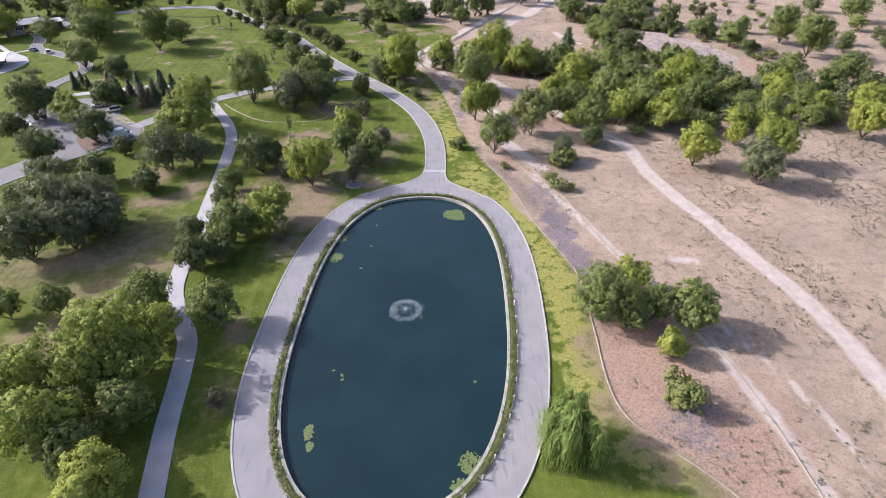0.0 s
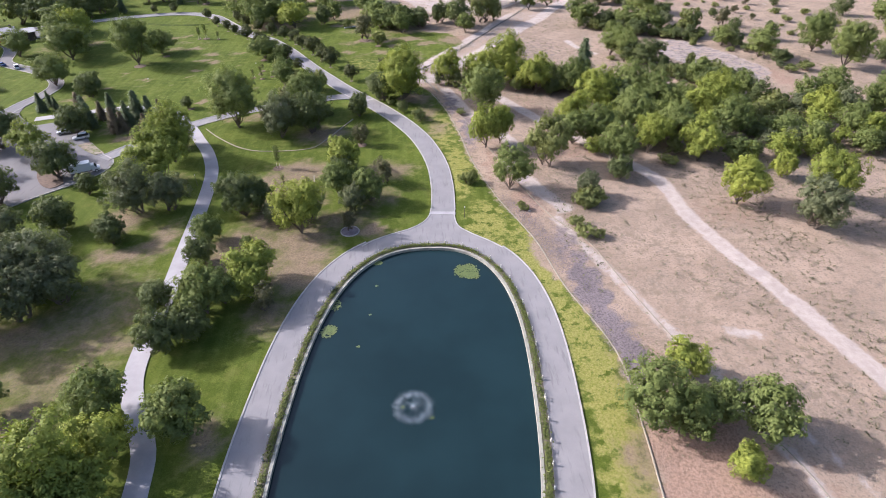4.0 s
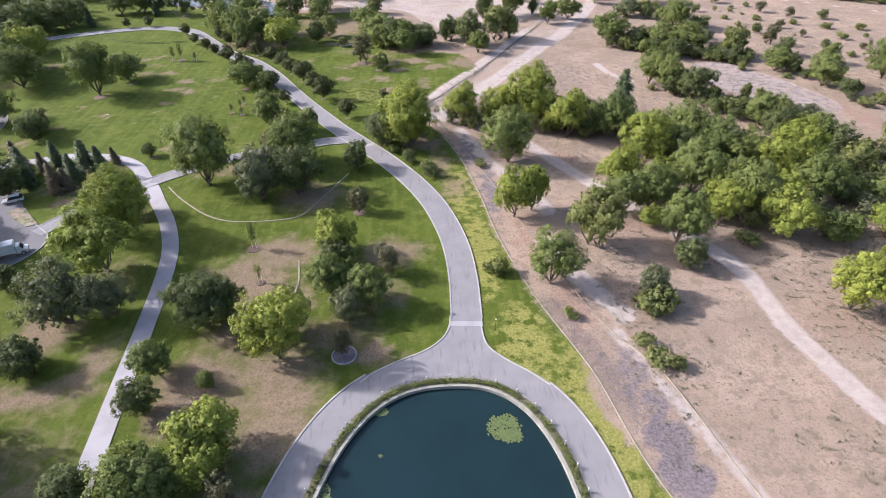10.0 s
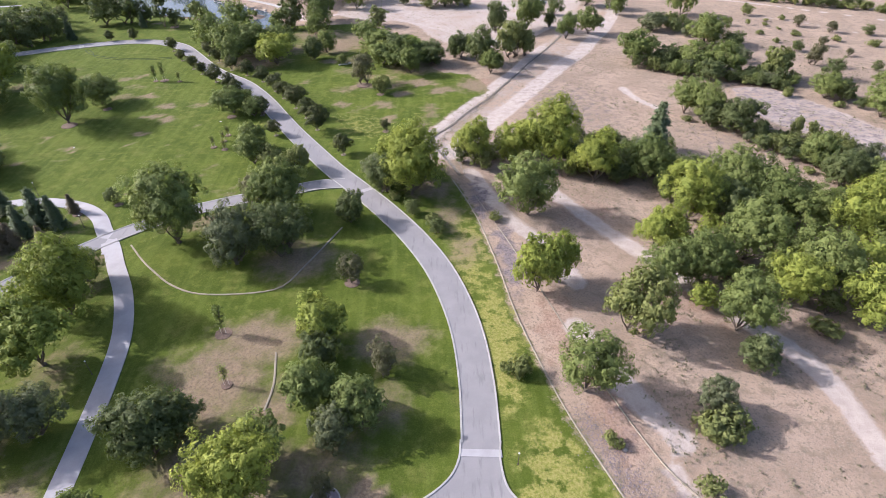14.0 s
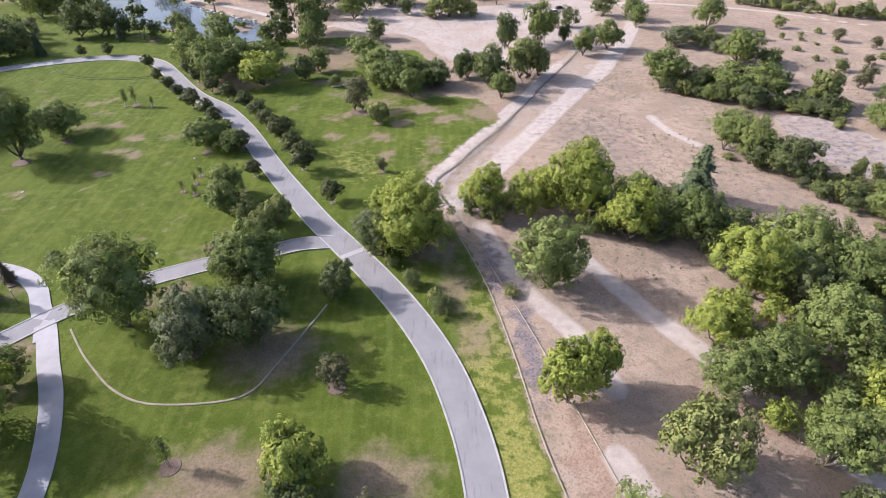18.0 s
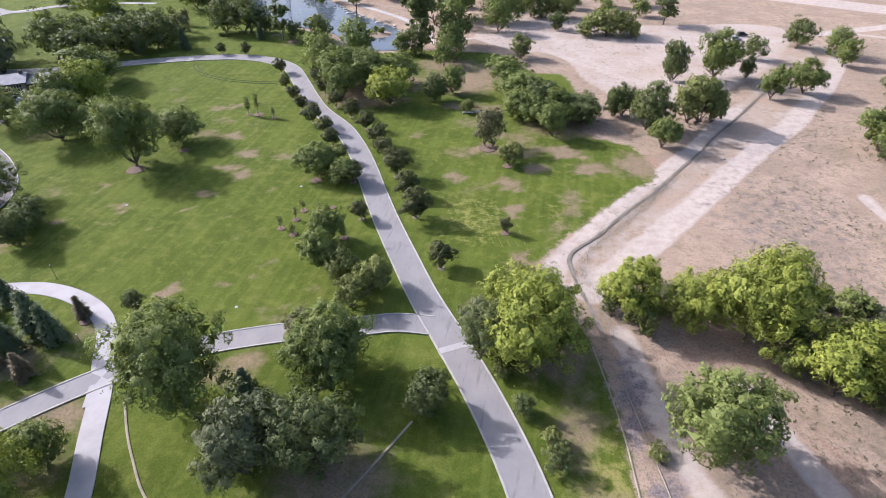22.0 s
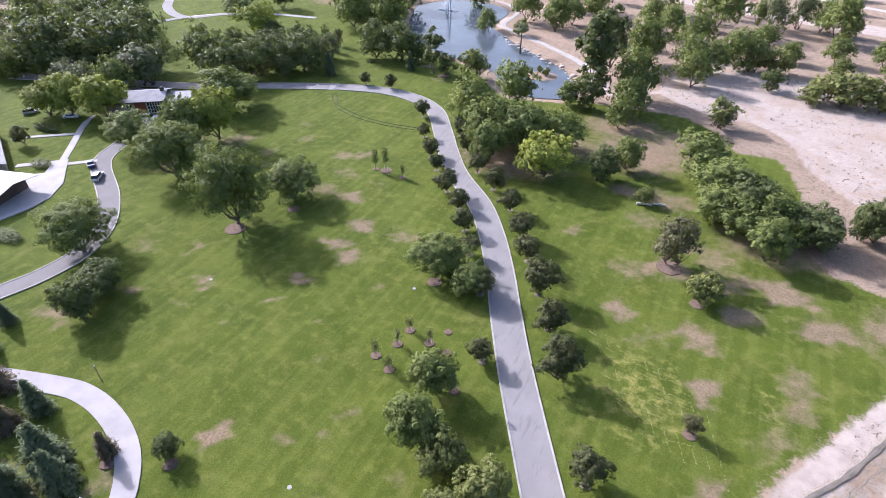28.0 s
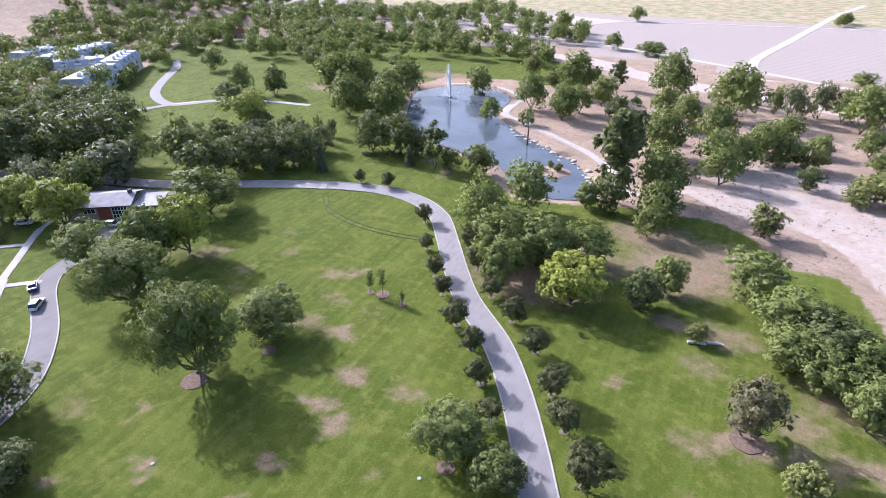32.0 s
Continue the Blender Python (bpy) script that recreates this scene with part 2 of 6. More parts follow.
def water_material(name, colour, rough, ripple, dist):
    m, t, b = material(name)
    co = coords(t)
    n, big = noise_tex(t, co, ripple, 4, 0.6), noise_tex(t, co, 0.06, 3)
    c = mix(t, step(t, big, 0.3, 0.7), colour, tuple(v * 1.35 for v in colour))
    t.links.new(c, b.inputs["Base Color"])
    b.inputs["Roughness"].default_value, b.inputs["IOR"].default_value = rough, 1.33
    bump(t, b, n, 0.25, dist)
    return m


GROUND, ASPHALT = ground_material(), asphalt_material()
# the same asphalt in a darker tone, for car park and drive
DARK_ASPHALT = asphalt_material("dark_asphalt", 0.66)
WATER = water_material("pond_water", (0.009, 0.021, 0.023), 0.06, 1.3, 0.02)
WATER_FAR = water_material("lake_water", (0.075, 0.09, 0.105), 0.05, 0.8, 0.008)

# ---------------------------------------------------------------- mesh helpers


def mesh_object(name, verts, faces, mat, parent=None, smooth=False, label=""):
    me = bpy.data.meshes.new(name)
    me.from_pydata([tuple(v) for v in verts], [], faces)
    me.materials.append(mat)
    if smooth:
        me.shade_smooth()
    ob = new(name, me)
    ob.parent = parent
    if label:
        ob["label"] = label
    return ob


def part(name, bm, mat, parent, label=""):
    me = bpy.data.meshes.new(name)
    bmesh.ops.recalc_face_normals(bm, faces=bm.faces[:])
    bm.to_mesh(me)
    bm.free()
    me.materials.append(mat)
    ob = new(name, me)
    ob.parent = parent
    if label:
        ob["label"] = label
    return ob


def thing(name, label, category, group="", kind="", at=None):
    ob = new(name)
    ob.empty_display_size = 0.5
    if at is not None:
        ob.matrix_basis = at
    return tagged(ob, label, category, group, kind)


def box(bm, x0, y0, z0, x1, y1, z1, bevel=0.0):
    r = bmesh.ops.create_cube(bm, size=1.0)
    vs = r["verts"]
    for v in vs:
        v.co = Vector((x0 + (v.co.x + 0.5) * (x1 - x0), y0 + (v.co.y + 0.5) * (y1 - y0), z0 + (v.co.z + 0.5) * (z1 - z0)))
    if bevel:
        es = {e for v in vs for e in v.link_edges}
        bmesh.ops.bevel(bm, geom=list(es), offset=bevel, segments=2, affect="EDGES")
    return bm


def tube(bm, pts, radii, sides=6, join=None):
    """A tapered tube through points; join: a vertex of another tube that it grows from."""
    rings = []
    for i, p in enumerate(pts):
        a, b = Vector(pts[max(i - 1, 0)]), Vector(pts[min(i + 1, len(pts) - 1)])
        q = (b - a).to_track_quat("Z", "Y")
        rings.append([bm.verts.new(Vector(p) + q @ Vector((radii[i] * math.cos(k * math.tau / sides), radii[i] * math.sin(k * math.tau / sides), 0))) for k in range(sides)])
    if join is not None:
        bm.verts.remove(rings[0][0])
        rings[0][0] = join
    for r, s in zip(rings, rings[1:]):
        for k in range(sides):
            bm.faces.new((r[k], r[(k + 1) % sides], s[(k + 1) % sides], s[k]))
    bm.faces.new(rings[-1])
    bm.faces.new(rings[0][::-1])
    return rings


def smooth_line(pts, gap=1.5):
    """Points along a soft curve through the given ones."""
    p = [Vector((x, y, 0)) for x, y in pts]
    p = [p[0] * 2 - p[1], *p, p[-1] * 2 - p[-2]]
    out = []
    for a, b, c, d in zip(p, p[1:], p[2:], p[3:]):
        n = max(2, int((c - b).length / gap))
        for i in range(n):
            u = i / n
            out.append(0.5 * (2 * b + (c - a) * u + (2 * a - 5 * b + 4 * c - d) * u * u + (3 * b - a - 3 * c + d) * u ** 3))
    out.append(p[-2])
    return out


def offset_line(line, d):
    out = []
    for i, p in enumerate(line):
        w = (line[min(i + 1, len(line) - 1)] - line[max(i - 1, 0)]).normalized()
        out.append(p + Vector((-w.y, w.x, 0)) * d)
    return out


def ribbon(name, left, right, top, bottom, mat, parent=None, closed=False, bulge=0.0):
    """A slab between two lines, with sides; bulge rounds its middle upwards."""
    n = len(left)
    v, f = [], []
    for a, b in zip(left, right):
        c = (a + b) / 2
        v += [(a.x, a.y, bottom), (a.x, a.y, top), (c.x, c.y, top + bulge), (b.x, b.y, top), (b.x, b.y, bottom)]
    for i in range(n if closed else n - 1):
        j = (i + 1) % n
        for k in range(4):
            f.append((i * 5 + k, i * 5 + k + 1, j * 5 + k + 1, j * 5 + k))
    if not closed:
        f += [(0, 1, 2, 3, 4), tuple(range(5 * n - 1, 5 * n - 6, -1))]
    me = bpy.data.meshes.new(name)
    me.from_pydata(v, [], f)
    bm = bmesh.new()
    bm.from_mesh(me)
    bmesh.ops.recalc_face_normals(bm, faces=bm.faces[:])
    bm.to_mesh(me)
    bm.free()
    me.materials.append(mat)
    ob = new(name, me)
    ob.parent = parent
    return ob


rng = np.random.default_rng(11)


# ---------------------------------------------------------------- plan of the park

POND = (-3.5, 88.0, 19.0, 41.0, 0.08)


def pond_ring(d, n=144):
    """The pond's blunt oval outline, pushed outwards by d, in even steps."""
    cx, cy, a, b, lean = POND
    u = np.linspace(0, math.tau, 4001)[:-1]
    c, s = np.cos(u), np.sin(u)
    p = np.stack([a * np.sign(c) * np.abs(c) ** 0.769, b * np.sign(s) * np.abs(s) ** 0.769], 1)
    p = np.stack([cx + p[:, 0] + lean * p[:, 1], cy + p[:, 1]], 1)
    w = np.roll(p, -6, 0) - np.roll(p, 6, 0)
    w /= np.linalg.norm(w, axis=1)[:, None]
    p = p + np.stack([w[:, 1], -w[:, 0]], 1) * d
    run = np.concatenate([[0], np.cumsum(np.linalg.norm(np.diff(np.concatenate([p, p[:1]]), axis=0), axis=1))])
    at = np.linspace(0, run[-1], n + 1)[:-1]
    q = np.concatenate([p, p[:1]])
    return [Vector((np.interp(k, run, q[:, 0]), np.interp(k, run, q[:, 1]), 0)) for k in at]


MAIN_ROAD = [(4.1, 144.95), (4.25, 149), (4.4, 156), (3.9, 165.8), (2.3, 175.2), (-0.9, 186.2), (-6.0, 197.3), (-13.0, 209), (-20.2, 219.3), (-27, 228.8), (-34.3, 240.5), (-40.9, 251.4), (-47.2, 262.6), (-53.6, 274.5),
             (-60.3, 285.6), (-68, 295.9), (-79, 306.4), (-86.5, 316), (-95.3, 328.8), (-103.5, 340), (-111.5, 346), (-120, 348.8), (-129, 349.3), (-138, 347.6), (-150, 343.6), (-168, 335.3), (-181, 328.4), (-194, 322), (-228, 311), (-262, 300)]
WALK_WEST = [(-34.5, 30), (-36, 44), (-38, 55), (-39.4, 63), (-40.8, 74), (-42.3, 81.5), (-46, 88), (-49.2, 95), (-50.5, 104), (-51.3, 118), (-52.5, 130), (-54, 146), (-55.6, 160), (-57.6, 170), (-61.8, 180.5), (-67, 189.5), (-71, 196.6), (-75.3, 202.8), (-78.9, 208.3), (-83.6, 212.4), (-90.3, 215.2), (-98, 216.3), (-105.5, 215), (-125, 208.7)]
CROSS_ROAD = [(-23.5, 221.5), (-30, 220.9), (-36, 218.8), (-44, 216.3), (-51.3, 213.5), (-59.6, 209.6), (-67, 204.6), (-74.8, 197.6), (-84.2, 186.6), (-90, 178)]
DRIVE = [(-138, 214), (-136.5, 223.1), (-134.2, 231), (-134.2, 239.7), (-139, 248.5), (-150, 257.8), (-165, 266.5), (-171, 272.5), (-174.5, 281.6), (-180, 292), (-190, 303)]
DRIVE_SOUTH = [(-137, 222), (-135, 213), (-128, 205), (-121, 200)]
DIRT_ROAD = [(9, 226), (15.4, 204), (22, 193), (26, 180)]
BANK_TRACK = [(48, 178), (53, 170), (60, 157), (61, 140), (63.5, 126), (67, 114), (70, 100), (72.5, 90), (74, 79), (74.1, 70), (73, 56), (70, 40), (66, 10)]
WASH_TRACK = [(26, 218), (31, 209), (37, 197), (42, 189), (48, 178)]
EAST_EDGE = [(46, 20), (41, 48), (34.6, 55.7), (30.5, 61), (29.5, 68), (30.6, 81), (31.3, 97), (26.5, 115), (22.2, 125), (23, 134), (18.2, 147.5), (16, 156), (13, 171), (11, 188), (8.3, 206), (3.5, 224), (-2, 233), (-9.5, 238.5), (-6.3, 243.5), (-4.3, 248), (2.5, 259), (7.8, 267.7), (13.7, 275.9), (19.9, 284.5), (14, 300), (4, 303), (0, 314), (-1, 335), (-7, 353), (-16, 352), (-25, 365), (-36, 372), (-52, 370), (-62, 371), (-70, 372)]
LAKE = [(-184, 466), (-168, 431), (-152, 409), (-130, 396), (-107, 388), (-96, 375), (-83, 367.5), (-69, 373.5), (-73, 387), (-83, 401), (-96.5, 412), (-110, 423.5), (-120.5, 434), (-131, 446.5), (-133.5, 471), (-144, 484.5), (-160, 489), (-175, 484)]


def outline_distance(px, py, poly, closed=True):
    """Distance from points to a line or outline, below nought outside it when closed."""
    q = np.array(poly, float)
    a, b = (q, np.roll(q, -1, 0)) if closed else (q[:-1], q[1:])
    best, inside = np.full(px.shape, 1e9), np.zeros(px.shape, bool)
    for (ax, ay), (bx, by) in zip(a, b):
        dx, dy = bx - ax, by - ay
        u = np.clip(((px - ax) * dx + (py - ay) * dy) / (dx * dx + dy * dy + 1e-9), 0, 1)
        best = np.minimum(best, np.hypot(px - ax - u * dx, py - ay - u * dy))
        if closed and ay != by:
            inside ^= ((ay > py) != (by > py)) & (px < (bx - ax) * (py - ay) / (by - ay) + ax)
    return np.where(inside, best, -best) if closed else best


def soft(points):
    return [(p.x, p.y) for p in smooth_line(points, 4.0)]


# floor of the woods and the lodge's yard lie within the turf
LAWN = soft(EAST_EDGE) + [(-70, 366), (-90, 362), (-100, 372), (-112, 385), (-132, 394), (-155, 408), (-172, 432), (-190, 470), (-186, 500), (-150, 512), (-112, 505), (-118, 560), (-190, 600), (-300, 640), (-420, 520), (-330, 400), (-300, 330), (-262, 280), (-240, 220), (-240, -160), (58, -160)]
# bare or dried patches in the turf: x, y, half length, half width, strength
DRY_SOUTH = [(-66, 82, 10, 6, 0.65), (-64, 97, 12, 5, 0.54), (-80, 104, 16, 9, 0.48), (-62, 112, 12, 6, 0.54), (-33, 68, 4, 4, 0.5), (-26, 128, 6, 5, 0.8), (-36, 126, 7, 7, 0.7), (-28, 134, 8, 5, 0.8), (-12, 137, 4, 2.2, 0.9),
             (-38, 158, 8, 9, 0.8), (-33, 167, 8, 6, 0.8), (-45, 161, 5, 4, 0.5), (-28, 152, 4, 6, 0.7), (-10, 166, 7, 5, 0.75), (-12, 152, 6, 5, 0.6), (-30, 190, 8, 7, 0.75), (-35, 143, 8, 7, 0.7), (-20, 142, 9, 5, 0.6), (-72, 184, 6, 6, 0.45), (-58, 204, 9, 2.5, 0.55), (-92, 199, 8, 5, 0.6), (-66, 160, 5, 9, 0.45)]
DRY_MEADOW = [(-89.1, 267.0, 3.4, 1.7, 0.9), (-83.1, 264.9, 2.1, 2.9, 0.9), (-87.5, 275.4, 2.6, 2.9, 0.8), (-105.1, 284.6, 5.2, 2.6, 0.6), (-96.8, 284.5, 3.3, 2.2, 0.85), (-111.9, 301.7, 3.2, 2.5, 0.65), (-107.4, 305.3, 2.2, 2.3, 0.7), (-104.6, 244.6, 2.3, 1.5, 0.85), (-87.2, 254.3, 2.0, 1.4, 0.9), (-113.6, 237.4, 2.4, 1.6, 0.85), (-92.6, 243.8, 1.1, 1.1, 0.85), (-87.7, 246.3, 1.2, 1.2, 0.7), (-114.0, 252.4, 1.8, 1.5, 0.7), (-124.9, 247.8, 4.0, 2.8, 0.4), (-71.9, 259.9, 1.5, 1.5, 0.55), (-75.1, 247.6, 1.1, 1.0, 0.5), (-70.4, 238.7, 1.0, 0.7, 0.6), (-91.8, 238.1, 1.1, 0.8, 0.6)]
DRY_MEADOW_B = [(-76.4, 276.4, 3.9, 2.6, 0.55), (-104.3, 294.2, 4.2, 2.2, 0.5), (-128.2, 306.2, 2.8, 3.0, 0.5), (-132.3, 295.0, 2.5, 2.6, 0.6), (-145.4, 296.8, 4.5, 4.4, 0.6), (-104.3, 237.1, 1.6, 1.2, 0.55), (-120.5, 225.8, 3.8, 2.1, 0.8), (-134.8, 314.1, 3.1, 3.7, 0.35), (-128.3, 287.2, 3.1, 3.2, 0.4), (-95.1, 293.8, 2.8, 4.3, 0.3), (-119.2, 290.3, 1.9, 2.2, 0.6), (-75.2, 220.7, 2.0, 1.7, 0.95), (-66.9, 223.3, 1.6, 0.8, 0.85), (-59.9, 232.2, 1.2, 1.0, 0.8), (-62.0, 227.8, 1.8, 0.9, 0.5), (-48.4, 225.8, 1.7, 0.8, 0.5), (-52.2, 218.6, 3.6, 1.7, 0.5), (-67.1, 210.8, 3.2, 1.5, 0.4), (-70.5, 238.6, 1.2, 1.2, 0.5)]
DRY_LAWN_EAST = [(-30.5, 275.5, 2.3, 2.1, 0.8), (-16.3, 274.0, 3.0, 2.5, 0.85), (-23.0, 270.0, 1.9, 1.4, 0.6), (-30.7, 286.8, 4.9, 2.5, 0.55), (-2.5, 291.9, 4.9, 3.0, 0.85), (-9.5, 282.0, 3.5, 2.6, 0.85), (1.0, 284.1, 2.3, 3.2, 0.85), (-15.0, 289.9, 4.7, 3.0, 0.7), (-44.6, 295.7, 2.2, 2.2, 0.6), (-16.2, 297.6, 4.1, 4.3, 0.6), (-28.2, 317.5, 6.5, 4.7, 0.6), (-32.3, 306.2, 4.1, 4.1, 0.5)]
DRY_LAWN_EAST_B = [(-13.7, 260.9, 1.9, 2.9, 0.9), (-25.4, 267.2, 1.9, 1.9, 0.45), (-29.4, 273.7, 2.8, 2.5, 0.7), (-16.1, 272.0, 3.1, 3.0, 0.75), (-10.2, 241.8, 2.1, 3.8, 0.9), (-0.8, 266.7, 2.4, 7.3, 0.6), (-3.8, 256.2, 2.7, 4.7, 0.45), (15.7, 288.8, 6.3, 6.9, 0.8), (4.6, 284.9, 5.8, 3.3, 0.7)]
DRY_CROSSING = [(-76.8, 191.4, 8.2, 3.8, 0.75), (-89.0, 190.7, 4.5, 2.1, 0.8), (-51.9, 207.2, 2.9, 3.6, 0.7), (-50.8, 202.4, 2.4, 2.1, 0.5), (-76.3, 195.5, 3.3, 1.5, 0.7), (-82.8, 202.5, 2.9, 2.4, 0.35), (-83.0, 208.7, 3.0, 2.7, 0.5)]
DRY_POND_WEST = [(-40.5, 132, 7.2, 7, 0.9), (-26.8, 123, 5.7, 8.2, 0.85), (-30.2, 109.8, 5.1, 6.4, 0.6), (-62.3, 117.9, 9.9, 10.1, 0.41), (-57.5, 103.9, 7.9, 3.7, 0.61), (-71.6, 144.9, 5.6, 5.5, 0.8), (-59.2, 136, 3.4, 8.3, 0.7), (-66.8, 130.7, 6, 2.9, 0.8), (-43.8, 126.6, 2.9, 5.7, 0.8), (-73.7, 106, 13.8, 5, 0.65), (-64.1, 88.1, 5.9, 6.3, 0.65), (-34, 83, 2.6, 4.6, 0.7), (-64.6, 108.6, 8.7, 3.4, 0.54)]
DRY_EAST = [(-9, 240, 3, 4, .9), (-16, 228, 4, 3, .5), (-2, 218, 6, 5, .8), (2, 205, 4, 7, .6), (5, 192, 4, 6, .6), (-24, 291, 4, 3, .9), (-5, 293, 7, 3, .8)]
DRY_NORTH = [(-40, 340, 13, 12, .85), (-30, 350, 10, 9, .8), (-48, 355, 12, 8, .8), (-70, 320, 14, 9, .8), (-62, 335, 14, 8, .7), (-38, 318, 5, 2.6, .7), (-22, 300, 7, 2.5, .6), (-5, 308, 12, 7, .7), (-128, 379, 3, 1.6, .8), (-118, 368, 3, 2, .6), (-205, 480, 26, 10, .9), (-225, 455, 18, 10, .8), (-180, 505, 26, 9, .8), (-200, 300, 20, 8, .5), (-160, 290, 10, 8, .4), (-152, 275, 5, 4, .5)]
DRY_BANK = [(38, 76, 8, 12, .9), (34, 64, 5, 13, .9), (44, 52, 8, 13, .8), (35, 92, 5, 10, .5), (52, 60, 6, 16, .5), (25, 150, 4, 12, .6), (46, 174, 14, 9, .5), (28, 76, 2.5, 5, .7), (28, 63, 3, 4, .6), (34, 205, 9, 8, .45), (30, 118, 2.5, 12, .4), (20, 168, 4, 12, .55), (75, 140, 18, 9, .4), (24, 225, 14, 7, .45), (44, 62, 6, 8, .6), (112, 286, 10, 6, .7), (134, 228, 5, 16, .6)]
GOLD = [(21, 112, 4.5, 22, .95), (27, 92, 3.5, 16, .9), (26, 72, 3.5, 12, .8), (14, 138, 5, 10, .7), (9, 165, 3.5, 14, .85), (6, 190, 4, 14, .6), (33, 54, 6, 4, .8), (-36, 57, 3, 5, .3), (-25, 90, 1.2, 8, .3), (-22, 256, 9, 11, .35), (-4, 262, 3, 6, .3)]
STONY = [(31.4, 113, 3.2, 14, .95), (33.6, 96, 2.8, 10, .95), (30, 130, 4, 9, .6), (26, 148, 3, 8, .4), (40, 60, 6, 9, .55), (14, 190, 2.6, 16, .7), (10, 212, 2.5, 12, .7), (98, 85, 14, 20, .35), (85, 110, 10, 20, .3), (3, 262, 2, 10, .4), (9, 232, 3, 8, .5), (112, 262, 9, 20, .5), (46, 268, 24, 34, .4), (82, 244, 16, 22, .38), (30, 240, 12, 8, .35)]
FENCE_A = [(6, 224), (3.7, 231.2), (0, 241.5), (-0.2, 247.4), (5.3, 255.1), (11.5, 265.5), (18.3, 275.3), (26.2, 289.3), (33, 301), (37, 309), (48, 328), (58, 346)]
FENCE_B = [(7.3, 224.6), (4.9, 234.8), (1.9, 244.8), (11.4, 261.2), (18.1, 272.6), (24.7, 284.7)]
SAND_YARD = [(-6, 243), (-4, 248.5), (2.8, 259.5), (14, 276.5), (25.5, 292), (33, 307), (44, 330), (55, 347), (65, 385), (107, 412), (86, 372), (70, 335), (50, 304), (36.5, 283.5), (20.3, 260.5), (17, 252.6), (9.6, 243.5), (6, 233), (-5, 237)]
SAND_FLAT = [(-46, 390), (-37, 430), (-18, 432), (15, 420), (80, 430), (75, 390), (45, 345), (20, 330), (3, 345), (-8, 372), (-26, 376)]
WASH = [(103, 280), (113, 281.5), (119, 276), (123, 269), (128, 259), (131, 250), (134, 240), (130, 230), (122, 225), (117, 230), (112, 237), (106, 247), (102, 256), (101, 268)]


def blobs(px, py, rows):
    out = np.zeros(px.shape)
    px, py = px + 0.9 * np.sin(py * 0.9 + 1.7 * np.sin(px * 0.5)) + 0.5 * np.sin(py * 2.3 + px), py + 0.9 * np.sin(px * 0.8 + 1.5 * np.sin(py * 0.6)) + 0.5 * np.sin(px * 2.1 - py)
    for x, y, a, b, s in rows:
        out = np.maximum(out, s * np.exp(-0.7 * (((px - x) / a) ** 2 + ((py - y) / b) ** 2) ** 1.5))
    return out


def axis(lo, hi, gap, far_lo, far_hi):
    mid = np.arange(lo, hi + gap / 2, gap)
    a, b, g = [lo], [hi], gap
    while a[-1] > far_lo:
        g *= 1.25
        a.append(a[-1] - g)
    g = gap
    while b[-1] < far_hi:
        g *= 1.25
        b.append(b[-1] + g)
    return np.concatenate([a[:0:-1], mid, b[1:]])


def ground_height(px, py):
    """Gentle hollows, the beds of both waters and the far hill."""
    z = -0.08 + 0.05 * np.sin(px * 0.11 + 1.3) * np.cos(py * 0.09) + 0.03 * np.sin(px * 0.31) * np.sin(py * 0.27)
    ring = [(p.x, p.y) for p in pond_ring(1.4, 72)]
    z = np.where(outline_distance(px, py, ring) > 0, -1.6, z)
    lake = outline_distance(px, py, soft(LAKE))
    isle = 1 - ((px + 86) / 7.0) ** 2 - ((py - 389.5) / 6.0) ** 2
    z = np.where(lake > -2.5, np.minimum(z, -0.08 - 0.28 * (lake + 2.5)), z)
    z = np.maximum(z, np.where(isle > -0.4, -0.75 + 0.9 * isle, -9))
    z = z + 80 * np.exp(-(((px + 800) / 200) ** 2 + ((py - 640) / 150) ** 2)) * (px < -480)
    return np.maximum(z, -3.0)


gx, gy = axis(-250, 170, 1.7, -3000, 3000), axis(0, 500, 1.7, -900, 4000)
X, Y = np.meshgrid(gx, gy)
Z = ground_height(X, Y)
nx, ny = len(gx), len(gy)
idx = np.arange(nx * ny).reshape(ny, nx)
quads = np.stack([idx[:-1, :-1], idx[:-1, 1:], idx[1:, 1:], idx[1:, :-1]], -1).reshape(-1, 4)
me = bpy.data.meshes.new("ground")
me.vertices.add(nx * ny)
me.vertices.foreach_set("co", np.stack([X, Y, Z], -1).ravel())
me.loops.add(quads.size)
me.loops.foreach_set("vertex_index", quads.ravel())
me.polygons.add(len(quads))
me.polygons.foreach_set("loop_start", np.arange(0, quads.size, 4))
me.update(calc_edges=True)
me.shade_smooth()
me.materials.append(GROUND)
lawn_d = outline_distance(X, Y, LAWN)
track_d = np.full(X.shape, -50.0)
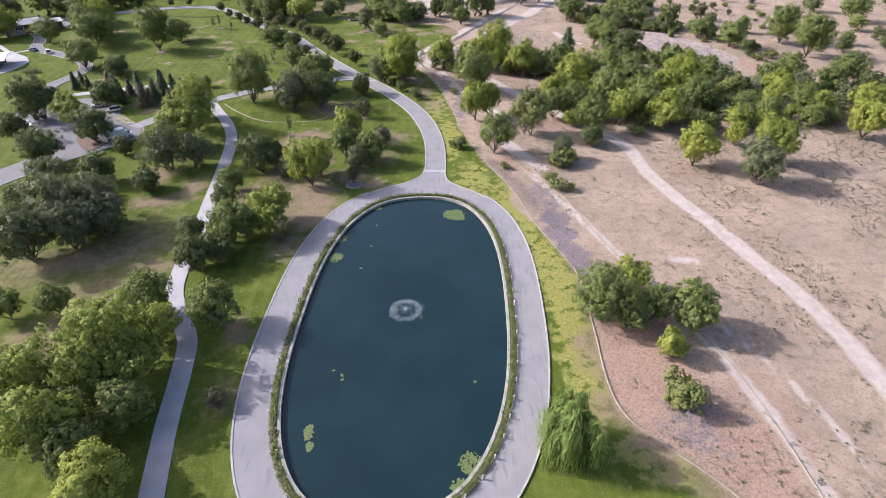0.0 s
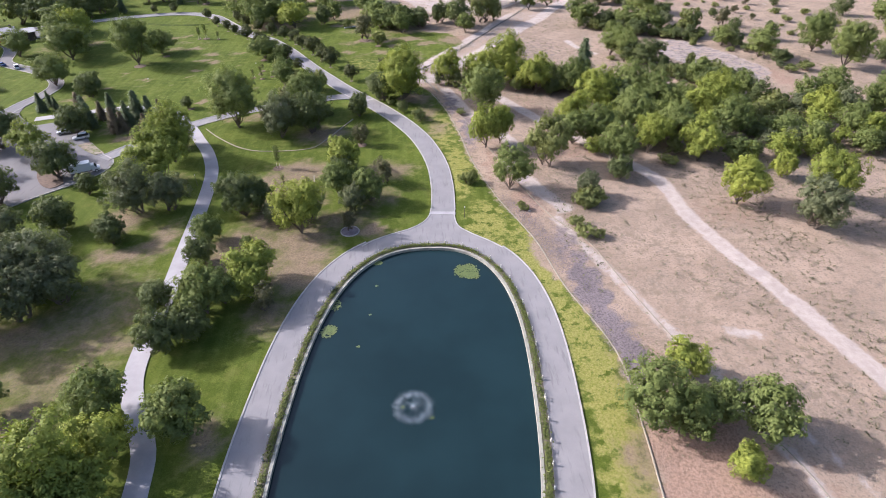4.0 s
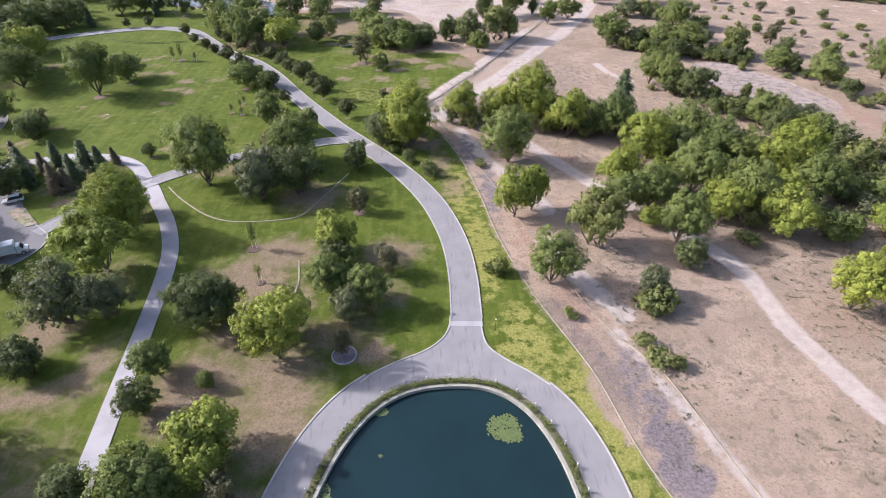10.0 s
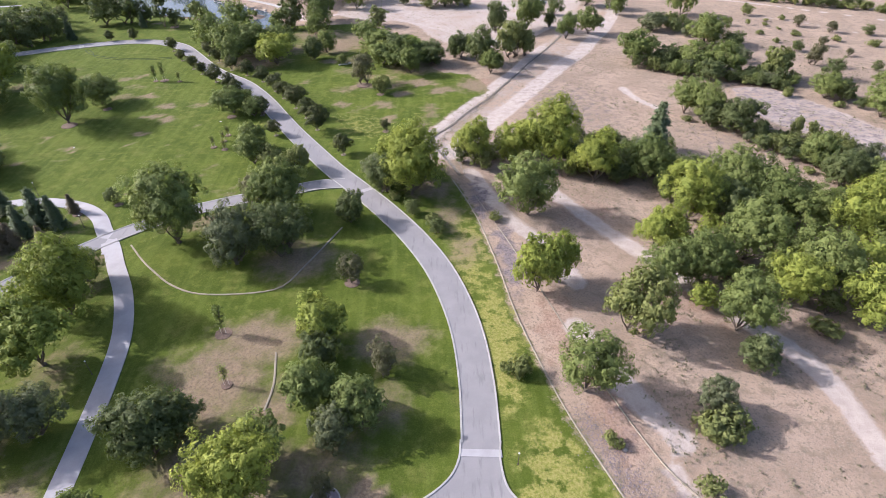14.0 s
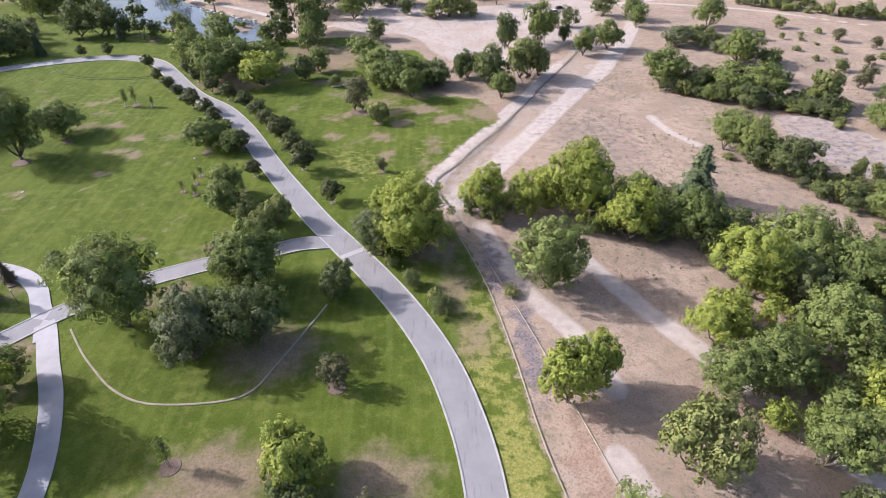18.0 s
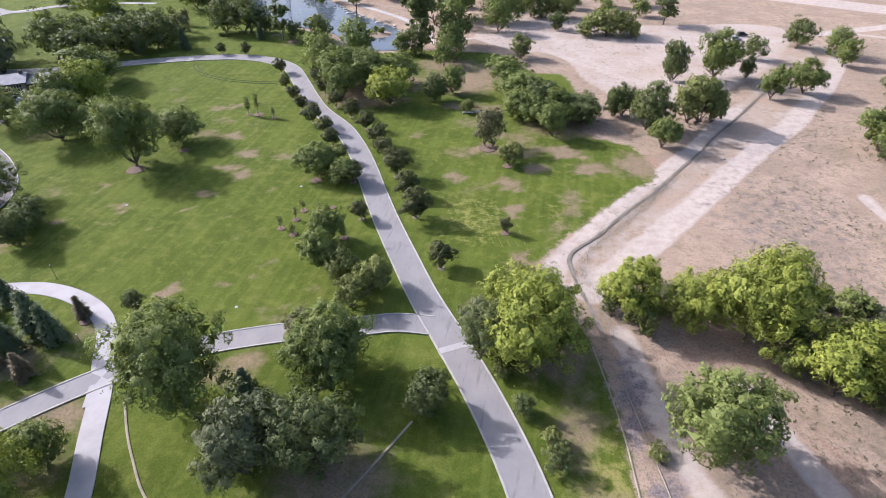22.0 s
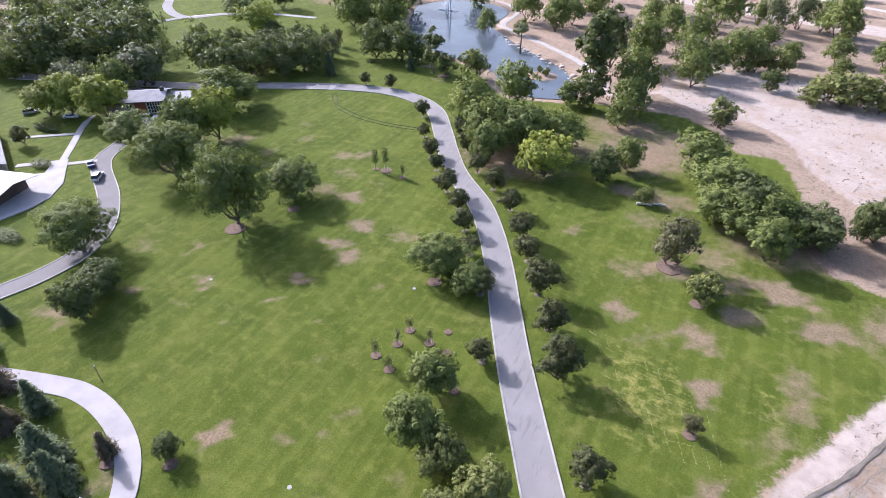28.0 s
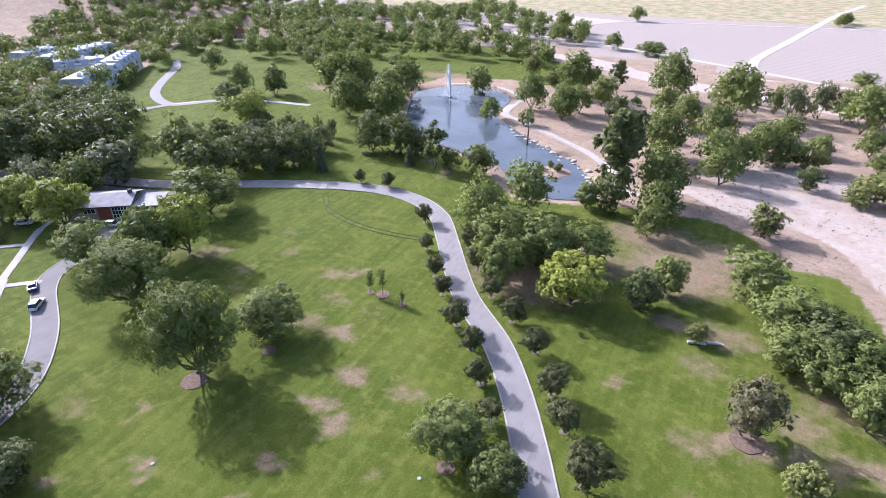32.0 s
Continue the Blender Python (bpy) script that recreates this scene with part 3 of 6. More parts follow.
for pts, half in ((DIRT_ROAD, 2.0), (BANK_TRACK, 2.0), (WASH_TRACK, 2.0), ([(-43, 391), (-27, 392), (-10, 374), (10.5, 356), (30, 340)], 1.3), ([(-27, 392), (-17, 393), (15, 394), (50, 396)], 1.4), ([(-5, 238), (-1, 247), (4, 257), (12, 271), (22, 287), (31, 301), (38, 315), (47, 330)], 2.3), ([(4, 236), (11, 247), (19, 259), (28, 273), (38, 289), (49, 306), (61, 323), (72, 343), (84, 366), (96, 395)], 3.1), ([(112, 422), (148, 410), (171, 396), (189, 381), (201, 372), (232, 345)], 1.4), ([(157, 374), (170, 363), (184, 348), (196, 330)], 0.7), ([(-18, 399.5), (-7.4, 388.5), (0.4, 373.6), (9.6, 358.5), (16, 345)], 1.2), ([(-60, 380), (-43, 391)], 1.2), ([(30, 140), (39.6, 110), (46, 90), (51, 71), (53.5, 48), (54, 20)], 1.1), ([(23, 168), (27.5, 155), (33, 144)], 2.2), ([(53, 101), (58, 99.5)], 1.1), ([(66.2, 282.5), (67.8, 273.3), (70.6, 267.5), (73, 263.4)], 1.5), ([(44, 100), (58, 70), (62, 50)], 0.5), ([(-130, 463), (-128, 448), (-116, 439), (-98, 426), (-80, 412), (-66, 396), (-60, 380)], 1.6)):
    track_d = np.maximum(track_d, half - outline_distance(X, Y, soft(pts), False))
for outline, most in ((SAND_YARD, -0.15), (SAND_FLAT, 0.25), (WASH, 0.2)):
    track_d = np.maximum(track_d, np.minimum(outline_distance(X, Y, soft(outline + outline[:1])[:-1]), most))
for pts, half in (([(-600, 690), (-260, 640), (-110, 585), (20, 560), (200, 500)], 3.0), ([(-420, 560), (-200, 610), (-60, 540), (60, 500), (200, 440)], 9.0), ([(95, 420), (200, 470), (330, 500)], 3.0)):
    track_d = np.maximum(track_d, half - outline_distance(X, Y, soft(pts), False))
dryness = np.zeros(X.shape)
for rows in (DRY_SOUTH, DRY_MEADOW, DRY_MEADOW_B, DRY_LAWN_EAST, DRY_LAWN_EAST_B, DRY_CROSSING, DRY_POND_WEST, DRY_EAST, DRY_BANK, DRY_NORTH):
    dryness = np.maximum(dryness, blobs(X, Y, rows))
fields = (outline_distance(X, Y, [(-560, 730), (-250, 660), (-100, 600), (30, 575), (260, 505), (900, 600), (900, 2600), (-1500, 2600)]) > 0).astype(float)
stones = blobs(X, Y, STONY)
wash_d = outline_distance(X, Y, soft(WASH + WASH[:1])[:-1])
stones = np.maximum(stones, np.where(wash_d > 0, 0.47, 0))
fields = fields * np.where(Y > 815 + 0.03 * X, 2.0, 1.0)
for key, values in (("lawn", lawn_d), ("dry", dryness), ("track", track_d), ("gold", blobs(X, Y, GOLD)), ("stony", np.maximum(stones, 0)), ("field", fields)):
    me.attributes.new(key, "FLOAT", "POINT").data.foreach_set("value", values.ravel().astype(np.float32))
tagged(new("ground", me), "open ground of mown grass, dry earth and sandy wash", "ground", kind="structure")

# ---------------------------------------------------------------- roads and walks


def road(name, pts, width, mat, label, kerb=0.28, top=0.05, kerb_top=0.14):
    line = smooth_line(pts, 1.6)
    ob = ribbon(name, offset_line(line, width / 2), offset_line(line, -width / 2), top, -0.5, mat, bulge=0.03)
    tagged(ob, label, "road", kind="structure")
    if kerb:
        for s in (1, -1):
            ribbon("kerb", offset_line(line, s * (width / 2 + kerb)), offset_line(line, s * (width / 2 + 0.003)), kerb_top, -0.5, KERB, ob)
    return ob


EDGING = plain("edging_strip", (0.32, 0.275, 0.20), 0.7, 0.5, 0.95, 0, 5, 0.02)
main_road = road("road_main", MAIN_ROAD, 5.3, ASPHALT, "grey asphalt park road between pale concrete kerbs")
road("path_west", WALK_WEST, 3.4, CONCRETE, "pale concrete footpath winding between trees", 0.0, 0.045)
road("road_cross", CROSS_ROAD, 4.2, ASPHALT, "grey asphalt side road with pale kerbs", 0.26, 0.044)
road("road_drive", DRIVE, 4.6, DARK_ASPHALT, "grey asphalt drive leading to the lodge", 0.26, 0.044)
road("road_drive_south", DRIVE_SOUTH, 4.6, DARK_ASPHALT, "grey asphalt drive beside the lawn", 0.0, 0.036)
road("path_curved", [(-67, 197), (-62.5, 191.5), (-58.6, 187.5), (-53.5, 183), (-47, 180), (-37, 179.8), (-31.5, 181.5), (-28.5, 187), (-25.5, 193.5), (-22, 201.5)], 0.34, EDGING, "narrow pale concrete mowing edge in the grass", 0.0, 0.03)
RUT = plain("wheel_rut", (0.045, 0.07, 0.018), 0.7, 0.4, 0.95, 0, 4, 0.02)
for side in (0, 1.7):
    road("rut", [(-143.3 + side, 338.5), (-139.5 + side, 334), (-134.6, 330.9 - side), (-123.5, 327.2 - side), (-112.5, 326.4 - side), (-103.0, 327.4 - side)], 0.26, RUT, "dark wheel rut curving over the lawn", 0.0, 0.0)
road("path_gutter", [(-29.2, 164), (-28.2, 157), (-28.6, 152)], 0.35, EDGING, "narrow pale concrete gutter in dry earth", 0.0, 0.03)
road("path_edging", [(4, 222), (8.3, 206), (11.2, 188), (13.2, 171), (16.2, 156), (18.4, 147.5), (22.2, 136), (24.2, 129), (26.6, 115), (31.4, 97), (30.7, 81), (29.6, 68), (30.6, 61), (34.7, 55.7), (41, 48), (46, 38)], 0.24, EDGING, "thin pale concrete edging above the stony bank", 0.0, 0.03)
road("path_pipe", [(9, 214), (15.3, 192), (22, 165), (25.1, 153), (29.4, 140), (35, 130), (39.6, 110), (45, 90), (51.3, 71), (52.5, 48), (51, 30)], 0.14, EDGING, "thin pale pipeline lying along the dry bank", 0.0, 0.05)

DITCH = plain("ditch_soil", (0.24, 0.205, 0.175), 0.6, 0.5, 0.97, 0, 2.5, 0.08)
for k, (pts, width) in enumerate(((FENCE_A, 0.42),)):
    line = smooth_line(pts, 0.9)
    wide = [width * (0.55 + 0.5 * abs(noise.noise(Vector((p.x * 0.35, p.y * 0.35, k))) + 0.5)) for p in line]
    turn = [(b - a).normalized() for a, b in zip(line[:-1], line[1:])]
    turn.append(turn[-1])
    left = [p + Vector((-d.y, d.x, 0)) * w for p, d, w in zip(line, turn, wide)]
    right = [p - Vector((-d.y, d.x, 0)) * w for p, d, w in zip(line, turn, wide)]
    tagged(ribbon("ditch", left, right, 0.02, -0.5, DITCH), "shallow dark ditch with weeds along the sandy yard", "ditch", kind="structure")
ring = ribbon("road_ring", pond_ring(6.9), pond_ring(1.75), 0.06, -0.6, ASPHALT, closed=True, bulge=0.02)
tagged(ring, "grey asphalt loop drive round the oval pond", "road", kind="structure")
outer, inner = pond_ring(7.18), pond_ring(6.903)
cut = [i for i, p in enumerate(outer) if not (p.y > 124 and -13.4 < p.x < 15.2)]
start = next(i for i in cut if (i - 1) % len(outer) not in cut)
order = [(start + k) % len(outer) for k in range(len(cut))]
ribbon("kerb", [outer[i] for i in order], [inner[i] for i in order], 0.15, -0.5, KERB, ring)
flare = [(-14.2, 130.6), (-11.6, 132.9), (-7.8, 135.0), (-3.6, 137.0), (-0.5, 139.7), (0.9, 142.6), (1.3, 145.5), (6.8, 145), (6.4, 142.2), (7.0, 137.6), (9.8, 134.2), (13.2, 131.3), (16.0, 128.4), (13, 127), (8.5, 131.2), (3, 133), (-3, 133.4), (-8, 132), (-12, 129.6)]
bm = bmesh.new()
bm.faces.new([bm.verts.new((x, y, 0.052)) for x, y in flare])
apron = part("road_apron", bm, ASPHALT, None)
tagged(apron, "grey asphalt apron where road and loop meet", "road", kind="structure")
for side in (flare[0:7], flare[7:13]):
    line = smooth_line(side, 0.8)
    ribbon("kerb", offset_line(line, 0.27), offset_line(line, 0.0), 0.145, -0.4, KERB, apron)
band = [Vector((0.9, 143.4, 0)), Vector((6.9, 143.0, 0))]
tagged(ribbon("road_band", [p + Vector((0, 0.6, 0)) for p in band], [p - Vector((0, 0.6, 0)) for p in band], 0.098, -0.1, CONCRETE), "pale concrete band across the road", "road", kind="structure")
band = [Vector((-21.2, 215.6, 0)), Vector((-16.4, 218.6, 0))]
tagged(ribbon("road_band", [p + Vector((-0.35, 0.55, 0)) for p in band], [p - Vector((-0.35, 0.55, 0)) for p in band], 0.098, -0.1, CONCRETE), "pale concrete band across the road", "road", kind="structure")
mark = [Vector((-148.2, 345.6, 0)), Vector((-146.3, 341.6, 0))]
tagged(ribbon("road_band", [p + Vector((0.9, 0.4, 0)) for p in mark], [p - Vector((0.9, 0.4, 0)) for p in mark], 0.098, -0.1, KERB), "pale concrete band across the road", "road", kind="structure")
tagged(ribbon("path_slab", [Vector((-74.4, 199.0, 0)), Vector((-71.6, 200.5, 0))], [Vector((-71.8, 193.6, 0)), Vector((-68.6, 195.4, 0))], 0.06, -0.2, CONCRETE), "pale concrete square where the paths cross", "pavement", kind="structure")

# ---------------------------------------------------------------- the oval pond

COPING = plain("coping_stone", (0.36, 0.345, 0.28), 0.7, 0.7, 0.9, 0, 5, 0.02)
v = pond_ring(0.25)
water = mesh_object("water", [(p.x, p.y, -0.42) for p in v], [tuple(range(len(v)))], WATER)
tagged(water, "still dark teal water of the oval pond", "water", kind="structure")
coping = ribbon("pond_coping", pond_ring(0.5), pond_ring(0.0), 0.2, -1.2, COPING, closed=True)
tagged(coping, "pale stone coping round the oval pond", "coping", kind="structure")


# ---------------------------------------------------------------- trees


def leaf_mesh(name, centres, normals, size, mat, stretch=1.0, droop=0.0, slim=1.0):
    """Many small pointed leaf sprays, each an island of its own."""
    n = len(centres)
    nrm = normals + rng.normal(0, 0.45, (n, 3))
    nrm /= np.linalg.norm(nrm, axis=1)[:, None] + 1e-9
    ref = rng.normal(0, 1, (n, 3))
    if droop:
        ref = ref * (1 - droop) + np.array([0, 0, -1.0]) * droop * 3
    a = ref - (ref * nrm).sum(1)[:, None] * nrm
    a /= np.linalg.norm(a, axis=1)[:, None] + 1e-9
    b = np.cross(nrm, a)
    s = (size * rng.uniform(0.6, 1.4, n))[:, None]
    w = s * slim * rng.uniform(0.9, 1.4, n)[:, None]
    bend = nrm * s * rng.uniform(-0.3, 0.3, n)[:, None]
    co = np.stack([centres - a * s * stretch + b * w * 0.4, centres + a * s * stretch - b * w * 0.5, centres + b * w + bend], 1).reshape(-1, 3)
    round_off = normals / (np.linalg.norm(normals, axis=1)[:, None] + 1e-9) + rng.normal(0, 0.22, (n, 3)) + nrm * 0.35
    round_off /= np.linalg.norm(round_off, axis=1)[:, None] + 1e-9
    me = bpy.data.meshes.new(name)
    me.vertices.add(3 * n)
    me.vertices.foreach_set("co", co.ravel())
    me.loops.add(3 * n)
    me.loops.foreach_set("vertex_index", np.arange(3 * n))
    me.polygons.add(n)
    me.polygons.foreach_set("loop_start", np.arange(0, 3 * n, 3))
    me.update(calc_edges=True)
    me.shade_smooth()
    me.normals_split_custom_set_from_vertices(np.repeat(round_off, 3, 0).tolist())
    me.materials.append(mat)
    return me


def directions(n, low=-0.5):
    d = rng.normal(0, 1, (n * 3, 3))
    d /= np.linalg.norm(d, axis=1)[:, None]
    d = d[d[:, 2] > low][:n]
    return d


def lobed_crown(count, leaves, R, base, top, spread=(0.5, 0.72), lobe=(0.28, 0.44), low=-0.65):
    """Centres of the crown's lobes and places and facings of its leaves, which sit in small clumps on the lobes."""
    mid, half = (base + top) / 2, (top - base) / 2
    d = directions(count, -0.85)
    f = rng.uniform(*spread, len(d))[:, None]
    lobes = np.concatenate([d * f * [R, R, half] + [0, 0, mid], [[0, 0, mid + half * 0.25]]])
    rad = np.append(rng.uniform(*lobe, len(d)) * R, 0.5 * R)
    flat = min(1.0, half / R * 1.05)
    co, nr = [], []
    for i, (c, r) in enumerate(zip(lobes, rad)):
        for u in directions(max(5, int(15 * (r / (0.36 * R)) ** 2)), low):
            p = c + u * r * random.uniform(0.78, 1.12) * [1, 1, flat]
            if any(np.linalg.norm(p - c2) < r2 * 0.8 for j, (c2, r2) in enumerate(zip(lobes, rad)) if j != i):
                continue
            k = max(3, int(leaves * random.uniform(0.7, 1.3)))
            w = rng.normal(0, 1, (k, 3))
            w /= np.linalg.norm(w, axis=1)[:, None]
            w = w * 0.75 + u * 0.5 + [0, 0, 0.15]
            co.append(p + w * R * random.uniform(0.10, 0.16))
            nr.append(w + u * 0.35 + [0, 0, 0.15])
        k = int(leaves * 2.6)
        w = rng.normal(0, 0.55, (k, 3))
        co.append(c + w * r * [1, 1, flat])
        nr.append(w + (c - [0, 0, mid]) / R + [0, 0, 0.3])
    co, nr = np.concatenate(co), np.concatenate(nr)
    loose = rng.random(len(co)) < 0.10
    co[loose] += rng.normal(0, 0.05 * R, (loose.sum(), 3))
    # broader sprays deep inside, between the limbs, added to block light and deepen shadows
    deep = np.repeat(lobes, 9, 0) + np.clip(rng.normal(0, 0.3, (9 * len(lobes), 3)), -0.42, 0.42) * np.repeat(rad, 9)[:, None] * [1, 1, flat]
    size = np.append(np.ones(len(co)), np.full(len(deep), 0.115 * R))
    out = deep - [0, 0, mid - 0.3 * half]
    return lobes, np.concatenate([co, deep]), np.concatenate([nr, out / (np.linalg.norm(out, axis=1)[:, None] + 1e-9)]), size


def trunk_mesh(lobes, base, girth, forks, sides=6, stems=1):
    bm = bmesh.new()
    root = None
    for s in range(stems):
        foot = Vector((0, 0, -0.2)) if stems == 1 else Vector((0.7 * math.cos(s * 2.4), 0.7 * math.sin(s * 2.4), -0.2))
        lean = Vector((random.uniform(-.3, .3), random.uniform(-.3, .3), 0))
        knee = foot * 1.3 + lean * 0.6 + Vector((0, 0, base * 0.75))
        head = foot * 1.8 + lean * 1.6 + Vector((0, 0, base * 1.5))
        stem = tube(bm, [foot, foot + Vector((0, 0, 0.45)), knee, head], [girth * 1.45, girth, girth * 0.85, girth * 0.6], sides, root)
        root = stem[0][0]
        for c in lobes[s::stems][:forks]:
            e = Vector(c)
            m = knee.lerp(e, 0.5) + Vector((0, 0, -0.12 * (e - knee).length))
            tube(bm, [knee.lerp(head, 0.3), m, e], [girth * 0.5, girth * 0.32, girth * 0.1], 5, stem[2][random.randrange(sides)])
    me = bpy.data.meshes.new("trunk")
    bmesh.ops.recalc_face_normals(bm, faces=bm.faces[:])
    bm.to_mesh(me)
    bm.free()
    me.materials.append(BARK)
    return me


#      lobes leaves R  base top  leaf  girth forks stems
BROAD = {
    "A": (29, 26, 5.6, 0.9, 12.6, 0.255, 0.30, 8, 1),
    "B": (29, 26, 5.6, 0.7, 12.3, 0.25, 0.32, 8, 1),
    "C": (29, 26, 5.6, 0.3, 11.4, 0.25, 0.30, 7, 2),
    "D": (29, 26, 5.6, 0.3, 12.3, 0.24, 0.26, 8, 2),
    "E": (14, 34, 3.0, 0.9, 6.0, 0.14, 0.12, 6, 1),
    "G": (16, 40, 5.0, 1.2, 9.0, 0.2, 0.26, 6, 1),
    "H": (24, 15, 3.0, 0.8, 7.2, 0.17, 0.10, 16, 2),
    "L": (18, 20, 4.0, 0.7, 7.4, 0.24, 0.20, 6, 2),
    "P": (28, 20, 5.0, 1.6, 20.0, 0.36, 0.34, 8, 1),
    "S": (13, 20, 4.0, -0.6, 4.6, 0.24, 0.12, 6, 3),
}
WORDS = {
    "A": ("cottonwood_tree", "bright yellow-green cottonwood with a lobed crown", "cottonwoods"),
    "B": ("oak_tree", "mid-green broad oak with a dense lobed crown", "oaks"),
    "C": ("live_oak", "dark green live oak with a low dense crown", "live oaks"),
    "D": ("olive_tree", "grey-green olive tree with a billowing crown", "olive trees"),
    "E": ("street_tree", "small dark reddish-green tree planted beside the road", "roadside trees"),
    "F": ("pine_tree", "dark green pointed conifer with drooping boughs", "conifers"),
    "G": ("willow_tree", "green weeping willow with hanging strands", "willows"),
    "H": ("sparse_tree", "thin grey half-bare tree with see-through crown", "sparse trees"),
    "L": ("pepper_tree", "pale olive-green pepper tree with soft crown", "pepper trees"),
    "P": ("poplar_tree", "tall dark green poplar with an upright crown", "poplars"),
    "R": ("dry_pine", "half-dead conifer with reddish-brown needles", "conifers"),
    "S": ("shrub", "low rounded green shrub growing from dry ground", "shrubs"),
}
PARKED = pose(0, -2500, -400)


def broad_tree(kind, far=False, fine=False, wood=False, grand=False):
    lobes_n, leaves, R, base, top, leaf, girth, forks, stems = BROAD[kind]
    if far:
        lobes_n, leaves, leaf, forks, base = int(lobes_n * 0.8), max(5, int(leaves * 0.40)), leaf * 1.3, 3, base * 0.3
    if fine:
        leaves, leaf = int(leaves * 1.9), leaf * 0.68
    if grand:
        lobes_n, leaves, leaf = lobes_n + 8, int(leaves * 2.7), leaf * 0.52
    if wood:
        lobes_n, leaves, leaf, forks = int(lobes_n * 0.55), max(4, int(leaves * 0.18)), leaf * 1.9, 2
    name, label, group = WORDS[kind]
    root = thing(name, label, "shrub" if kind == "S" else "tree", group)
    spread = (0.35, 0.9) if kind in "HP" else (0.40, 0.82)
    lobes, co, nr, size = lobed_crown(lobes_n, leaves, R, base, top, spread, (0.2, 0.3) if kind in "HP" else (0.22, 0.40))
    size = np.where(size == 1, leaf, size * (0.5 if kind == "H" else 1.0))
    if kind == "P":
        co[:, :2] *= 0.85
    droop = 0.9 if kind == "G" else (0.3 if kind == "L" else 0.0)
    if kind == "G":
        k = rng.integers(0, len(co), len(co))
        hang = co[k] + np.stack([nr[k, 0] * 0.6, nr[k, 1] * 0.6, -rng.uniform(0.3, 4.5, len(k))], 1)
        hang[:, 2] = np.maximum(hang[:, 2], 0.25)
        co, nr, size = np.concatenate([co, hang]), np.concatenate([nr, nr[k] * [1, 1, 0.1]]), np.append(size, np.full(len(hang), leaf))
    trunk = new("trunk", trunk_mesh(lobes, max(base, 0.7), girth, forks, 6, stems))
    crown = new("crown", leaf_mesh("crown", co, nr, size, LEAF[kind], 3.2 if kind == "G" else 1.15, droop, 0.45 if kind == "G" else 1.0))
    trunk.parent = crown.parent = root
    return root, float(np.percentile(np.hypot(co[:, 0], co[:, 1]), 96)), float(np.percentile(co[:, 2], 99))


def conifer(kind):
    name, label, group = WORDS[kind]
    root = thing(name, label, "tree", group)
    H, R = 12.0, 3.2
    bm = bmesh.new()
    stem = tube(bm, [(0, 0, -0.2), (0, 0, 4), (0.1, 0, 8), (0, 0.1, H - 0.3)], [0.26, 0.2, 0.12, 0.03], 6)
    co, nr = [], []
    for tier in range(24):
        z = 0.9 + (H - 1.2) * tier / 24 + random.uniform(-.15, .15)
        reach = R * (1 - tier / 25) ** 0.8
        for k in range(7):
            a = tier * 1.1 + k * math.tau / 7 + random.uniform(-.3, .3)
            r = reach * random.uniform(0.4, 1.2)
            w = np.array([math.cos(a), math.sin(a), 0])
            tip = w * r + [0, 0, z - 0.22 * r]
            if k % 2 == 0:
                tube(bm, [(0, 0, z), tuple(w * r * 0.55 + [0, 0, z - 0.05 * r]), tuple(tip)], [0.05, 0.035, 0.012], 4, stem[1 if z < 6 else 2][k % 6])
            m = max(10, int(62 * r / R))
            u = rng.uniform(0.25, 1.0, m)[:, None]
            co.append(u * tip + (1 - u) * np.array([0, 0, z]) + rng.normal(0, 0.2, (m, 3)) * (0.5 + u))
            nr.append(np.repeat([[w[0] * 0.5, w[1] * 0.5, 0.8]], m, 0))
    trunk = part("trunk", bm, BARK, root)
    crown = new("crown", leaf_mesh("crown", np.concatenate(co), np.concatenate(nr), 0.2, LEAF[kind], 1.9, 0.3))
    crown.parent = root
    return root, R, H


STOCK = {k: [broad_tree(k) for _ in range(3 if k in "ABCD" else 2)] for k in BROAD}
FAR_STOCK = {k: [broad_tree(k, True) for _ in range(2)] for k in "ABCDLPS"}
FINE_STOCK = {k: [broad_tree(k, fine=True) for _ in range(2)] for k in "ABCDL"}
GRAND_STOCK = {k: [broad_tree(k, grand=True)] for k in "AB"}
WOOD_STOCK = {k: [broad_tree(k, wood=True) for _ in range(2)] for k in "ABC"}
STOCK["F"], STOCK["R"] = [conifer("F"), conifer("F")], [conifer("R")]
used = set()
planted = []


def plant(kind, x, y, height, radius, far=False):
    """One tree of that kind, its crown's half width and height given."""
    choice = FAR_STOCK[kind] if far and kind in FAR_STOCK else STOCK[kind]
    if not far and radius > (3.2 if kind == "L" else 4.9) and y < 280 and kind in FINE_STOCK:
        choice = GRAND_STOCK[kind] if radius > 7.2 and kind in GRAND_STOCK else FINE_STOCK[kind]
    root, R, H = choice[random.randrange(len(choice))]
    z = float(ground_height(np.array([x]), np.array([y]))[0])
    m = Matrix.Translation((x, y, z)) @ Matrix.Rotation(random.uniform(0, math.tau), 4, "Z") @ Matrix.Diagonal((radius / R, radius / R * random.uniform(0.92, 1.08), height / H, 1))
    if root.name not in used:
        used.add(root.name)
        root.matrix_basis = m
        ob = root
    else:
        ob = copy_thing(root, Matrix.Identity(4))
        ob.matrix_basis = m
    planted.append((x, y, radius))
    return ob



woods_co, woods_nr = [], []


